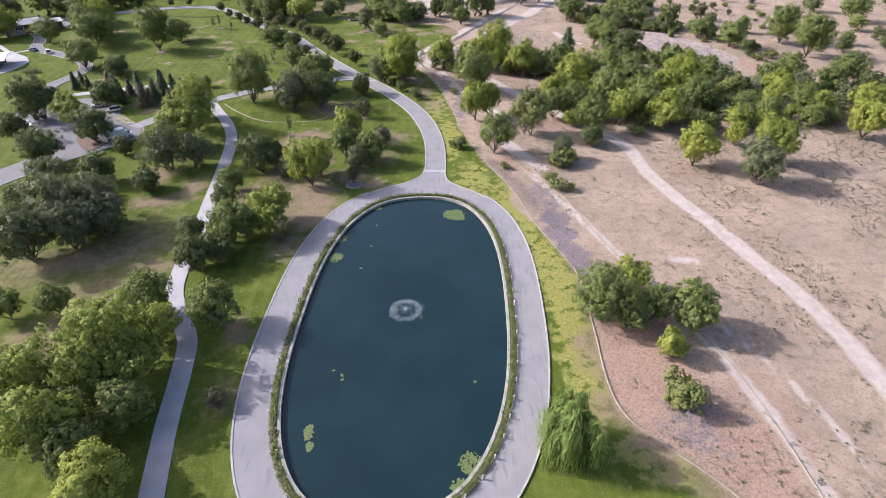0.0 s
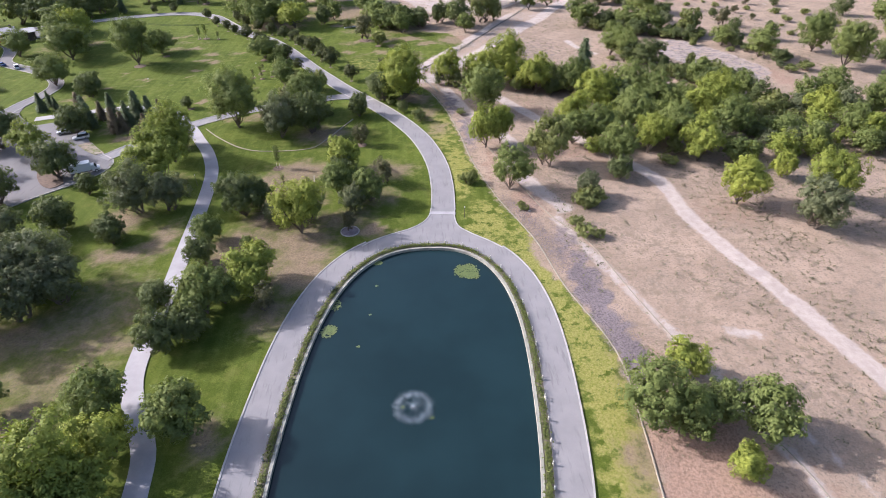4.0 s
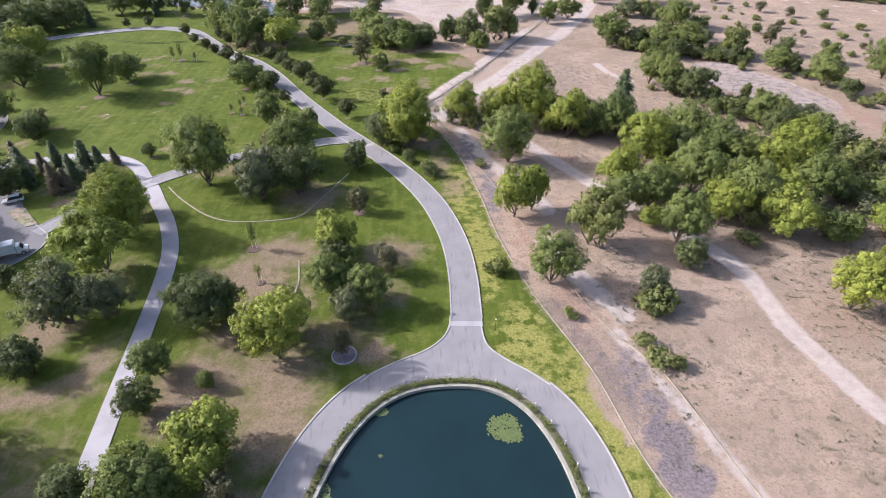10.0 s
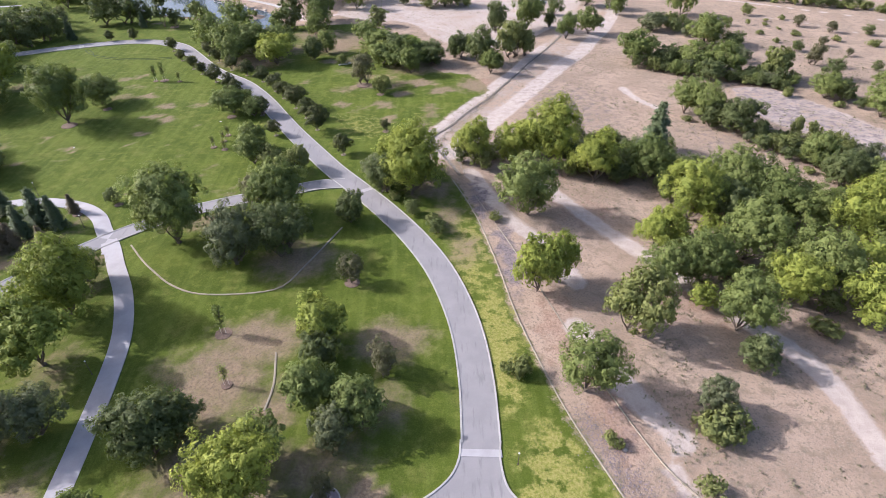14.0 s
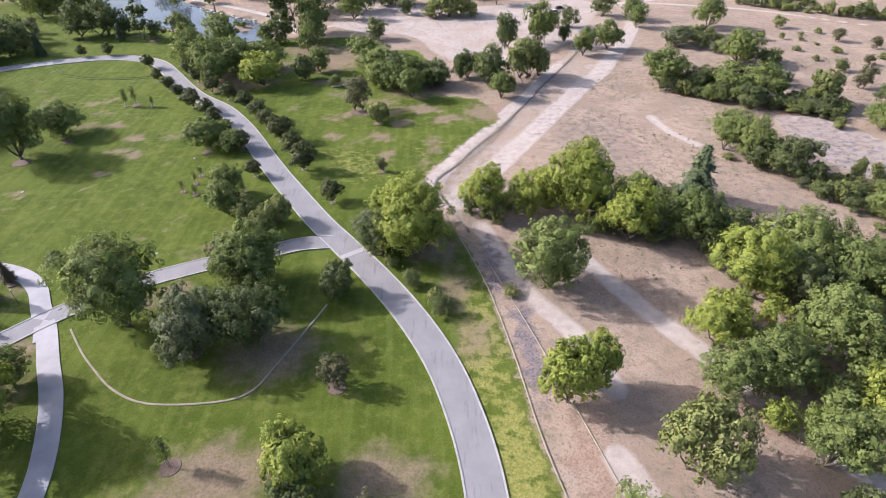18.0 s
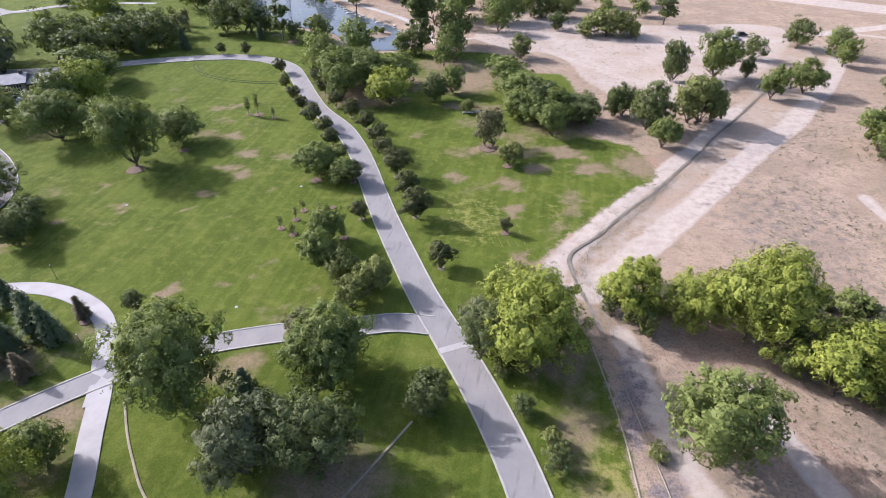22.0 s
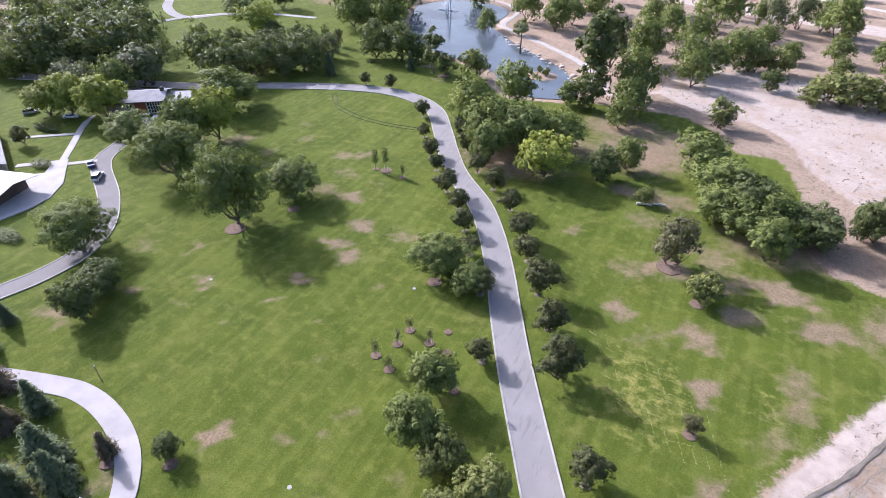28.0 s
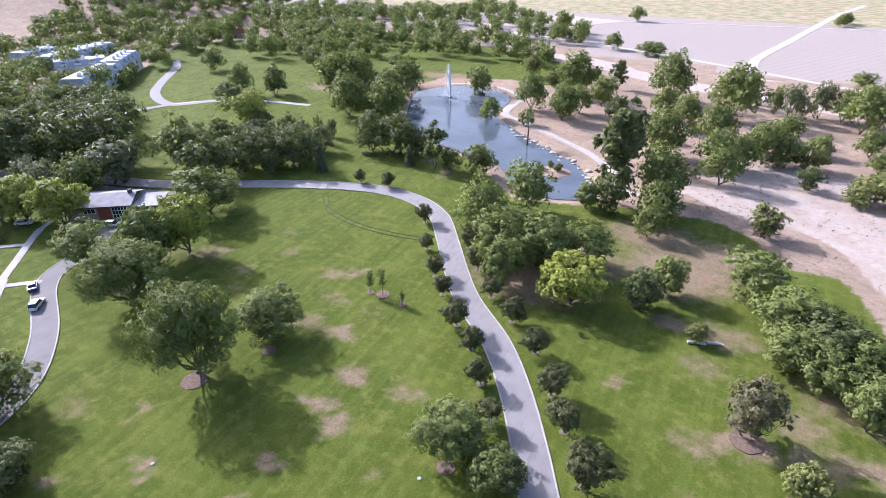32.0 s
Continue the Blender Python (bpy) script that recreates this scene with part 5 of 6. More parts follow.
thicket([(170, 190), (270, 200), (270, 330), (135, 300)], 1.7, "BBCS", (3, 8), 5)
thicket([(-310, 296), (-205, 300), (-205, 335), (-232, 345), (-290, 375), (-320, 360)], 0.66, "CBBD", (5, 8.5), 6)
thicket([(-212, 340), (-162, 345), (-168, 372), (-208, 378)], 0.75, "CCBD", (4, 7), 7)
thicket([(-215, 452), (-205, 428), (-180, 422), (-170, 430), (-195, 462)], 0.85, "BBCA", (4, 7), 8)
thicket([(-60, 415), (-10, 400), (40, 420), (30, 480), (-30, 500), (-110, 525), (-150, 530), (-115, 490), (-85, 450)], 1.5, "BBCLP", (4, 6.5), 9)
thicket([(-300, 365), (-335, 420), (-365, 470), (-480, 500), (-520, 420), (-420, 330), (-330, 340)], 1.0, "BCCB", (4, 8), 10, joined=True)
thicket([(-240, 470), (-330, 500), (-420, 600), (-250, 640), (-160, 590), (-130, 540), (-200, 520)], 0.95, "BBCA", (5, 8), 12, joined=True)
thicket([(-380, 490), (-540, 470), (-600, 600), (-540, 720), (-330, 760), (-250, 700), (-330, 640)], 0.85, "BCCB", (5, 9), 13, joined=True)
thicket([(-330, 760), (-250, 680), (-140, 620), (-150, 690), (-300, 830)], 1.1, "BCC", (5, 9), 15, joined=True)
for x, y, h, r in [(-132.7, 791, 13, 8), (34.8, 838, 9, 6), (30, 825, 9, 6), (36, 850, 9, 6), (-119.7, 631, 11, 7), (-94.8, 619, 9, 8), (-88, 616, 9, 7), (-273, 830, 10, 7), (-360, 780, 10, 8), (20, 575, 7, 7), (130, 560, 8, 8), (-160, 655, 9, 7)]:
    plant("B", x, y, h, r, True)
co = np.concatenate(woods_co)
me = bpy.data.meshes.new("far_woods")
me.vertices.add(len(co))
me.vertices.foreach_set("co", co.ravel())
me.loops.add(len(co))
me.loops.foreach_set("vertex_index", np.arange(len(co)))
me.polygons.add(len(co) // 3)
me.polygons.foreach_set("loop_start", np.arange(0, len(co), 3))
me.update(calc_edges=True)
me.shade_smooth()
me.normals_split_custom_set_from_vertices(np.concatenate(woods_nr).tolist())
me.materials.append(LEAF["B"])
tagged(new("far_woods", me), "distant mixed green woods beyond the park", "woods", kind="stuff")


# ---------------------------------------------------------------- pond: planting, rope rail, fountain, lilies

HEDGE = leaf_material("leaf_border", (0.22, 0.24, 0.07), (0.07, 0.09, 0.03))
PAD = plain("lily_pad", (0.14, 0.18, 0.05), 0.6, 2.0, 0.5, 0, 8, 0.005)
TIMBER = plain("pale_timber", (0.66, 0.62, 0.55), 0.7, 3.0, 0.85, 0, 20, 0.01)
ROPE = plain("rope", (0.30, 0.26, 0.20), 0.7, 5.0, 0.9, 0, 30, 0.004)
SOIL = plain("planting_soil", (0.20, 0.17, 0.12), 0.6, 0.8, 0.95, 0, 7, 0.03)

soil = ribbon("planting_bed", pond_ring(1.747), pond_ring(0.503), 0.10, -0.8, SOIL, closed=True)
tagged(soil, "narrow planting bed between coping and drive", "planting bed", kind="structure")
path_in = pond_ring(1.08, 1500)
n = 16000
pick = rng.integers(0, 1500, n)

clump = np.array([0.35 + 0.65 * (noise.noise(Vector((path_in[i].x * 0.55, path_in[i].y * 0.55, 3))) > -0.18) for i in range(1500)])
co = np.array([(path_in[i].x, path_in[i].y, 0.12) for i in pick]) + rng.normal(0, 1, (n, 3)) * [0.27, 0.27, 0.0]
tall = clump[pick] * rng.uniform(0.05, 0.55, n)
co[:, 2] += tall
keep = rng.random(n) < clump[pick]
hedge = new("border_planting", leaf_mesh("border_planting", co[keep], np.repeat([[0, 0, 1.0]], keep.sum(), 0), 0.16, HEDGE))
tagged(hedge, "scrubby low border plants round the oval pond", "plants", kind="stuff")

rail = thing("rope_rail", "pale timber posts strung with rope round the pond", "railing", at=pose(0, 0, 0))
spots, walkd = [], 0.0
fine = pond_ring(1.72, 1200)
for a, b in zip(fine, fine[1:] + fine[:1]):
    if walkd <= 0:
        spots.append(a)
        walkd = 3.6
    walkd -= (b - a).length
bm = bmesh.new()
tube(bm, [(0, 0, -0.25), (0, 0, 0.0), (0, 0, 0.88), (0, 0, 0.95)], [0.13, 0.125, 0.12, 0.07], 8)
post_mesh = part("post", bm, TIMBER, None).data
bpy.data.objects.remove(bpy.data.objects["post"])
for i, p in enumerate(spots):
    post = new("post", post_mesh)
    post.location = (p.x, p.y, 0.08)
    post.parent = rail
    q = spots[(i + 1) % len(spots)]
    bm = bmesh.new()
    tube(bm, [(p.lerp(q, u).x, p.lerp(q, u).y, 0.88 - 0.9 * u * (1 - u)) for u in (0, .2, .4, .6, .8, 1)], [0.022] * 6, 4)
    part("rope", bm, ROPE, rail)

FOAM, t, b = material("fountain_water")
b.inputs["Base Color"].default_value = (0.78, 0.84, 0.88, 1)
b.inputs["Roughness"].default_value = 0.35
FOAM_WHITE = plain("jet_water", (0.92, 0.94, 0.96), 0.97, 2.0, 0.4, 0, 9, 0.01)
foam_grain = noise_tex(t, coords(t, False), 14, 3)
t.links.new(mix(t, foam_grain, (0.42, 0.5, 0.56), (0.7, 0.76, 0.8)), b.inputs["Base Color"])


def leaf_drops(name, centres, size, parent):
    me = leaf_mesh(name, centres, rng.normal(0, 1, (len(centres), 3)), size, FOAM, 1.0)
    ob = new(name, me)
    ob.parent = parent
    return ob


fountain = thing("pond_fountain", "low spraying fountain with a foam ring", "fountain", at=pose(POND[0], POND[1] - 0.4, -0.42))
bm = bmesh.new()
tube(bm, [(0, 0, -0.4), (0, 0, 0.05), (0, 0, 0.3)], [0.35, 0.33, 0.12], 10)
part("nozzle", bm, plain("nozzle_metal", (0.2, 0.2, 0.21), 0.7, 4, 0.5, 0.6), fountain)
for k in range(22):
    a = k * math.tau / 22 + random.uniform(-.08, .08)
    reach = random.uniform(2.5, 3.0)
    bm = bmesh.new()
    pts = [(reach * u * math.cos(a), reach * u * math.sin(a), 0.25 + 4.2 * 0.55 * u * (1 - u) + 0.05) for u in (0, .15, .3, .5, .7, .85, 1)]
    tube(bm, pts, [0.008, 0.007, 0.006, 0.005, 0.005, 0.005, 0.004], 4)
    part("jet", bm, FOAM, fountain)
a, r = rng.uniform(0, math.tau, 12000), rng.normal(2.6, 0.36, 12000)
r += 0.10 * np.sin(a * 9) + 0.10 * np.sin(a * 23 + 1)
spray = leaf_drops("foam_ring", np.stack([r * np.cos(a), r * np.sin(a), rng.uniform(0.01, 0.1, 12000)], 1), 0.02, fountain)
spray["kind"] = "stuff"
a, r = rng.uniform(0, math.tau, 5000), rng.uniform(0.1, 2.8, 5000)
mist = leaf_drops("spray", np.stack([r * np.cos(a), r * np.sin(a), 0.3 + 0.55 * r * (1 - r / 2.9) * rng.uniform(0.0, 1.2, 5000)], 1), 0.013, fountain)
mist["kind"] = "stuff"


def lily_patch(x, y, rx, ry, count, tilt=0.0, size=0.17):
    bm = bmesh.new()
    for _ in range(count * 3):
        a, q = random.uniform(0, math.tau), math.sqrt(random.random()) * random.uniform(0.75, 1.1)
        px, py = rx * q * math.cos(a), ry * q * math.sin(a)
        s, h, w = size * random.uniform(0.6, 1.3), random.uniform(0.005, 0.05), random.uniform(0, 6)
        ring = [bm.verts.new((px + s * math.cos(w + k * 0.9), py + s * math.sin(w + k * 0.9), h + random.uniform(0, 0.03))) for k in range(7)]
        bm.faces.new(ring)
    me = bpy.data.meshes.new("lily_pads")
    bm.to_mesh(me)
    bm.free()
    me.materials.append(PAD)
    ob = new("lily_pads", me)
    ob.matrix_basis = pose(x, y, -0.415, 0, 0, tilt)
    tagged(ob, "floating patch of yellow-green lily pads", "lily pads", "lily pads on the pond", "stuff")


for row in [(7.6, 121.3, 2.6, 2.2, 170, 20), (8.6, 119.7, 1.8, 1.0, 60, 0), (-18.6, 105.2, 1.4, 1.7, 80, -30), (-20.2, 108.6, 0.5, 2.2, 40, -25), (-18.4, 112.5, 1.4, 1.8, 38, 10), (-10.9, 125.2, 1.2, 0.8, 34, 0), (-17.8, 61.0, 0.7, 1.4, 40, 0), (-17.3, 58.4, 0.5, 0.8, 24, 0), (6.0, 54.5, 1.6, 1.9, 80, 0), (4.2, 51, 1.2, 1.2, 50, 0)]:
    lily_patch(*row)
dice = random.Random(8)
for x, y in [(dice.uniform(-16, 8), dice.uniform(56, 120)) for _ in range(9)]:
    lily_patch(x, y, 0.3, 0.25, 4, 0, 0.12)

# ---------------------------------------------------------------- far lake with its jet, rocks and islet

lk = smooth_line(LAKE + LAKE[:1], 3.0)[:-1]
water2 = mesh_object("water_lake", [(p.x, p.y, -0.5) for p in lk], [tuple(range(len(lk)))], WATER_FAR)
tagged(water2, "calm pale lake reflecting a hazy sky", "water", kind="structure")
jet = thing("lake_fountain", "tall white fountain jet rising from the lake", "fountain", at=pose(-162, 463.5, -0.5))
bm = bmesh.new()
tube(bm, [(0, 0, -0.5), (0, 0, 0.4), (0, 0, 0.9)], [0.5, 0.45, 0.15], 8)
part("nozzle", bm, plain("float_metal", (0.2, 0.2, 0.21), 0.7, 4, 0.5, 0.6), jet)
bm = bmesh.new()
tube(bm, [(0, 0, 0.5), (-.3, 0, 6), (-.8, 0, 12), (-1.3, 0, 16.5)], [0.25, 0.45, 0.45, 0.08], 7)
part("jet", bm, FOAM_WHITE, jet)
u = rng.random(2200)
fall = np.stack([-0.9 - 0.6 * (1 - u) - rng.exponential(1.1, 2200) * (0.3 + (1 - u)) * 0.7, rng.normal(0, 0.5, 2200), 16 * u], 1)
ob = leaf_drops("spray", fall, 0.16, jet)
ob.data.materials[0] = FOAM_WHITE
ob["kind"] = "stuff"
a = rng.uniform(0, math.tau, 500)
ob = leaf_drops("foam_ring", np.stack([rng.uniform(0, 6, 500) * np.cos(a) - 1.5, rng.uniform(0, 3, 500) * np.sin(a), rng.uniform(0, .1, 500)], 1), 0.2, jet)
ob["kind"] = "stuff"
STONE = plain("bank_stone", (0.50, 0.44, 0.37), 0.6, 1.0, 0.9, 0, 6, 0.04)


def rock_mesh(seed):
    d = random.Random(seed)
    bm = bmesh.new()
    bmesh.ops.create_icosphere(bm, subdivisions=1, radius=1.0)
    for v in bm.verts:
        v.co *= d.uniform(0.72, 1.15)
        v.co.z *= 0.65
    me = bpy.data.meshes.new("rock")
    bm.to_mesh(me)
    bm.free()
    me.materials.append(STONE)
    return me


ROCKS = [rock_mesh(i) for i in range(6)]


def rock(x, y, s, group, label="weathered pale tan boulder at the water's edge"):
    ob = new("rock", random.choice(ROCKS))
    z = float(ground_height(np.array([x]), np.array([y]))[0])
    ob.matrix_basis = pose(x, y, max(z, -0.75) + 0.18 * s, 0, 0, random.uniform(0, 360)) @ Matrix.Diagonal((s, s * random.uniform(0.7, 1.2), s * random.uniform(0.6, 1), 1))
    tagged(ob, label, "rock", group)


for p in smooth_line([(-122, 433), (-111, 423), (-98, 412.5), (-85, 403), (-76, 393), (-70, 380)], 1.25):
    rock(p.x + random.gauss(0, 0.9), p.y + random.gauss(0, 0.9), random.uniform(0.5, 1.3), "boulders on the lake shore")
for _ in range(7):
    rock(22.9 + random.gauss(0, 0.5), 143.8 + random.gauss(0, 0.5), random.uniform(0.2, 0.5), "stones in a heap", "pale broken stone in a heap on the bank")
for x, y, r in [(-88, 392, 1.3), (-85, 390, 1.6), (-90, 388, 0.9)]:
    plant("S", x, y, 2.2, r)

palm = thing("palm_tree", "tall fan palm with a tuft of fronds", "tree", at=pose(-103.5, 411.7, -0.3))
bm = bmesh.new()
tube(bm, [(0, 0, -0.3), (0, 0, 0.6), (0.15, 0, 5), (0.1, 0, 10.5)], [0.5, 0.36, 0.28, 0.24], 8)
part("trunk", bm, BARK, palm)
for k in range(24):
    a, e = k * 2.4, random.uniform(-0.7, 1.1)
    w = Vector((math.cos(a) * math.cos(e), math.sin(a) * math.cos(e), math.sin(e)))
    side = w.cross(Vector((0, 0, 1))).normalized()
    bm = bmesh.new()
    vs = []
    for u, b in ((0, .05), (.5, .12), (.75, .6), (1, .35)):
        c = Vector((0.1, 0, 10.5)) + w * 2.3 * u + Vector((0, 0, -0.9 * u * u))
        vs.append((bm.verts.new(c - side * b), bm.verts.new(c + Vector((0, 0, 0.1))), bm.verts.new(c + side * b)))
    for r, s in zip(vs, vs[1:]):
        bm.faces.new((r[0], r[1], s[1], s[0]))
        bm.faces.new((r[1], r[2], s[2], s[1]))
    part("frond", bm, LEAF["F"], palm)


# ---------------------------------------------------------------- car park, cars, buildings

GLASS = plain("tinted_glass", (0.03, 0.035, 0.04), 0.8, 2, 0.08, 0, 4, 0.0)
TYRE = plain("tyre", (0.03, 0.03, 0.03), 0.7, 3, 0.9)
LAMP = plain("lamp_glass", (0.75, 0.74, 0.7), 0.9, 3, 0.2)
RED = plain("tail_glass", (0.4, 0.03, 0.02), 0.9, 3, 0.25)
PAINT = {k: plain("paint_" + k, c, 0.92, 0.6, 0.3) for k, c in (("white", (0.78, 0.78, 0.77)), ("silver", (0.5, 0.51, 0.53)), ("black", (0.03, 0.03, 0.035)), ("blue", (0.05, 0.09, 0.2)), ("red", (0.3, 0.04, 0.035)))}
WHITE_ROOF = plain("white_roofing", (0.78, 0.77, 0.76), 0.88, 0.3, 0.7)
GREY_ROOF = plain("grey_shingle", (0.36, 0.35, 0.36), 0.75, 0.4, 0.9, 0, 3, 0.03)
WALL_TAN = plain("tan_wall", (0.38, 0.32, 0.25), 0.8, 0.5, 0.9)
WALL_DARK = plain("dark_timber_wall", (0.10, 0.075, 0.06), 0.7, 0.8, 0.85)
RUST = plain("rust_panel", (0.27, 0.085, 0.04), 0.75, 0.8, 0.8)
WHITE = plain("white_paint", (0.78, 0.77, 0.75), 0.88, 0.5, 0.7)
MULCH = plain("mulch", (0.18, 0.125, 0.09), 0.6, 1.5, 0.97, 0, 9, 0.05)


def slab(name, pts, top, bottom, mat, label, category="pavement", kind="structure"):
    bm = bmesh.new()
    face = bm.faces.new([bm.verts.new((x, y, top)) for x, y in pts])
    low = bmesh.ops.extrude_face_region(bm, geom=[face])
    for v in low["geom"]:
        if isinstance(v, bmesh.types.BMVert):
            v.co.z = bottom
    return tagged(part(name, bm, mat, None), label, category, kind=kind)


LOT = [(-134, 199), (-122, 203.5), (-113, 206), (-104.5, 198), (-98.4, 188.8), (-91, 180.5), (-87, 177), (-86, 172), (-89.5, 165.5), (-98, 157), (-106, 147), (-112, 139), (-128, 124), (-140, 112), (-148, 118), (-130, 134), (-117, 149), (-111.5, 158), (-117, 166), (-126, 178), (-134, 190)]
slab("parking_lot", [(p.x, p.y) for p in smooth_line(LOT + LOT[:1], 3)[:-1]], 0.035, -0.4, DARK_ASPHALT, "grey asphalt car park among trees", "car park")
lot_line = smooth_line(LOT[4:13], 2)
tagged(ribbon("kerb_lot", offset_line(lot_line, 0.3), offset_line(lot_line, 0.02), 0.14, -0.3, KERB), "pale concrete kerb of the car park", "kerb", kind="structure")
slab("lot_island", [(-99, 189.5), (-95.5, 186), (-91.5, 181.8), (-93.5, 180.5), (-98, 184), (-101.5, 187.5)], 0.16, -0.2, GROUND, "small grassed island beside parked cars", "island")
slab("lot_planter", [(p.x, p.y) for p in smooth_line([(-94, 164), (-97, 169), (-101, 174), (-105, 175), (-104, 170), (-100, 164), (-96, 161.5), (-94, 164)], 1)[:-1]], 0.17, -0.2, MULCH, "mulched planter island in the car park", "planter")


def wheel(parent, x, y, r=0.33):
    bm = bmesh.new()
    bmesh.ops.create_cone(bm, cap_ends=True, segments=14, radius1=r, radius2=r, depth=0.22, matrix=pose(x, y, r, 90, 0, 0))
    tyre = part("wheel", bm, TYRE, parent)
    bm = bmesh.new()
    bmesh.ops.create_cone(bm, cap_ends=True, segments=10, radius1=r * 0.6, radius2=r * 0.6, depth=0.235, matrix=pose(x, y, r, 90, 0, 0))
    part("rim", bm, PAINT["silver"], tyre)


def loft(profile, half):
    """A body swept across: rows of x, z, and how far the sides lean in there."""
    bm = bmesh.new()
    a = [bm.verts.new((x, -half + i, z)) for x, z, i in profile]
    b = [bm.verts.new((x, half - i, z)) for x, z, i in profile]
    n = len(profile)
    for k in range(n):
        bm.faces.new((a[k], a[(k + 1) % n], b[(k + 1) % n], b[k]))
    bm.faces.new(a[::-1])
    bm.faces.new(b)
    return bm


def car(x, y, turn, paint, tall=False):
    h = 0.28 if tall else 0.0
    back = -2.2 if tall else -1.55
    root = thing("car", ("%s parked %s on the grey asphalt" % (paint, "estate car" if tall else "saloon car")), "car", "parked cars", at=pose(x, y, 0.04, 0, 0, turn))
    part("body", loft([(2.25, .3, .12), (2.3, .62, .06), (2.1, .78, .03), (1.0, .92, 0), (-2.2, .98, 0), (-2.3, .7, .05), (-2.25, .3, .12)], 0.9), PAINT[paint], root)
    part("glasshouse", loft([(1.05, .91, .06), (0.35, 1.36 + h, .2), (back + 0.5, 1.4 + h, .2), (back, .97, .06)], 0.86), GLASS, root, "dark tinted windows")
    part("roof", loft([(0.38, 1.36 + h, .17), (0.3, 1.43 + h, .2), (back + 0.6, 1.45 + h, .2), (back + 0.47, 1.38 + h, .17)], 0.86), PAINT[paint], root)
    for s in (-1, 1):
        for wx in (1.4, -1.4):
            wheel(root, wx, 0.8 * s)
        bm = bmesh.new()
        part("headlight", box(bm, 2.12, 0.6 * s - 0.18, 0.6, 2.31, 0.6 * s + 0.18, 0.74, 0.03), LAMP, root)
        bm = bmesh.new()
        part("tail_light", box(bm, -2.31, 0.65 * s - 0.14, 0.68, -2.2, 0.65 * s + 0.14, 0.86, 0.03), RED, root)


for row in [(-109.4, 196.6, 205, "silver"), (-102.6, 192.2, 205, "white", True), (-107, 153.5, 45, "black"), (-124.6, 179.2, 215, "white"), (-122.4, 176.6, 215, "silver", True), (-120, 174.1, 215, "white"), (-117.7, 171.5, 215, "black"), (-127, 182, 215, "silver"),
            (-168.9, 266.4, 150, "blue"), (-160.6, 262.6, 128, "white", True), (-204.5, 284.5, 35, "white"), (-220, 281, 60, "silver", True), (-181.2, 295, 35, "white", True), (-172.4, 306.5, 100, "black"), (-116, 168.5, 215, "red"), (64.4, 412, 20, "black", True), (60.5, 405, 25, "silver", True)]:
    car(*row)

truck = thing("box_truck", "white box truck parked on asphalt beside a tree", "truck", at=pose(-90.6, 169.8, 0.04, 0, 0, 25))
bm = bmesh.new()
part("cargo_box", box(bm, -3.6, -1.15, 0.9, 1.3, 1.15, 3.1, 0.06), PAINT["white"], truck)
part("cab", loft([(3.3, .5, .1), (3.3, 1.2, .05), (2.6, 1.35, .05), (2.1, 2.15, .2), (1.4, 2.2, .15), (1.4, .5, .1)], 1.0), PAINT["white"], truck)
part("windscreen", loft([(2.66, 1.4, .1), (2.2, 2.08, .24), (2.17, 2.02, .24), (2.6, 1.36, .1)], 1.01), GLASS, truck, "dark windscreen")
bm = bmesh.new()
part("chassis", box(bm, -3.5, -0.5, 0.55, 2.9, 0.5, 0.92), TYRE, truck)
for wx in (2.4, -2.2):
    for s in (-1, 1):
        wheel(truck, wx, 0.9 * s, 0.45)


def gable(bm, x0, x1, y0, y1, eave, ridge, over=0.5, thick=0.18):
    """A pitched roof whose ridge runs along x."""
    m = (y0 + y1) / 2
    for za, zb in ((0, thick),):
        prof = [(y0 - over, eave), (m, ridge), (y1 + over, eave), (y1 + over, eave + thick), (m, ridge + thick), (y0 - over, eave + thick)]
        a = [bm.verts.new((x0 - over, y, z)) for y, z in prof]
        b = [bm.verts.new((x1 + over, y, z)) for y, z in prof]
        for k in range(6):
            bm.faces.new((a[k], a[(k + 1) % 6], b[(k + 1) % 6], b[k]))
        for r in (a, b):
            bm.faces.new((r[0], r[1], r[4], r[5]))
            bm.faces.new((r[1], r[2], r[3], r[4]))
    return bm


def window(parent, x0, y, z0, x1, z1, cols, rows, name="window"):
    """A glazed opening standing slightly proud of a wall that faces -y."""
    bm = bmesh.new()
    w = part(name, box(bm, x0, y - 0.05, z0, x1, y + 0.05, z1), GLASS, parent)
    bm = bmesh.new()
    for i in range(cols + 1):
        x = x0 + (x1 - x0) * i / cols
        box(bm, x - 0.06, y - 0.1, z0 - 0.06, x + 0.06, y - 0.052, z1 + 0.06)
    for j in range(rows + 1):
        z = z0 + (z1 - z0) * j / rows
        box(bm, x0, y - 0.094, z - 0.06, x1, y - 0.056, z + 0.06)
    part("frame", bm, WHITE, w, "white glazing bars")
    return w


# lodge at the head of the drive, its long front facing the meadow
lodge = thing("lodge", "low lodge with grey roofs and rust-red door panel", "house", at=pose(-191.4, 293.3, 0, 0, 0, 35))
bm = bmesh.new()
part("wall", box(bm, -4, 0, -0.3, 13, 10, 4.2), WALL_TAN, lodge)
bm = bmesh.new()
gable(bm, -4.2, 13.2, -0.4, 10.4, 4.2, 5.9)
part("roof", bm, GREY_ROOF, lodge)
bm = bmesh.new()
part("door_panel", box(bm, 4.2, -0.12, 0, 7.6, 0.0, 4.0), RUST, lodge, "rust-red timber panel")
window(lodge, 8.0, -0.06, 0.5, 12.0, 3.8, 5, 3)
window(lodge, 0.5, -0.06, 2.2, 3.6, 3.6, 3, 1)
bm = bmesh.new()
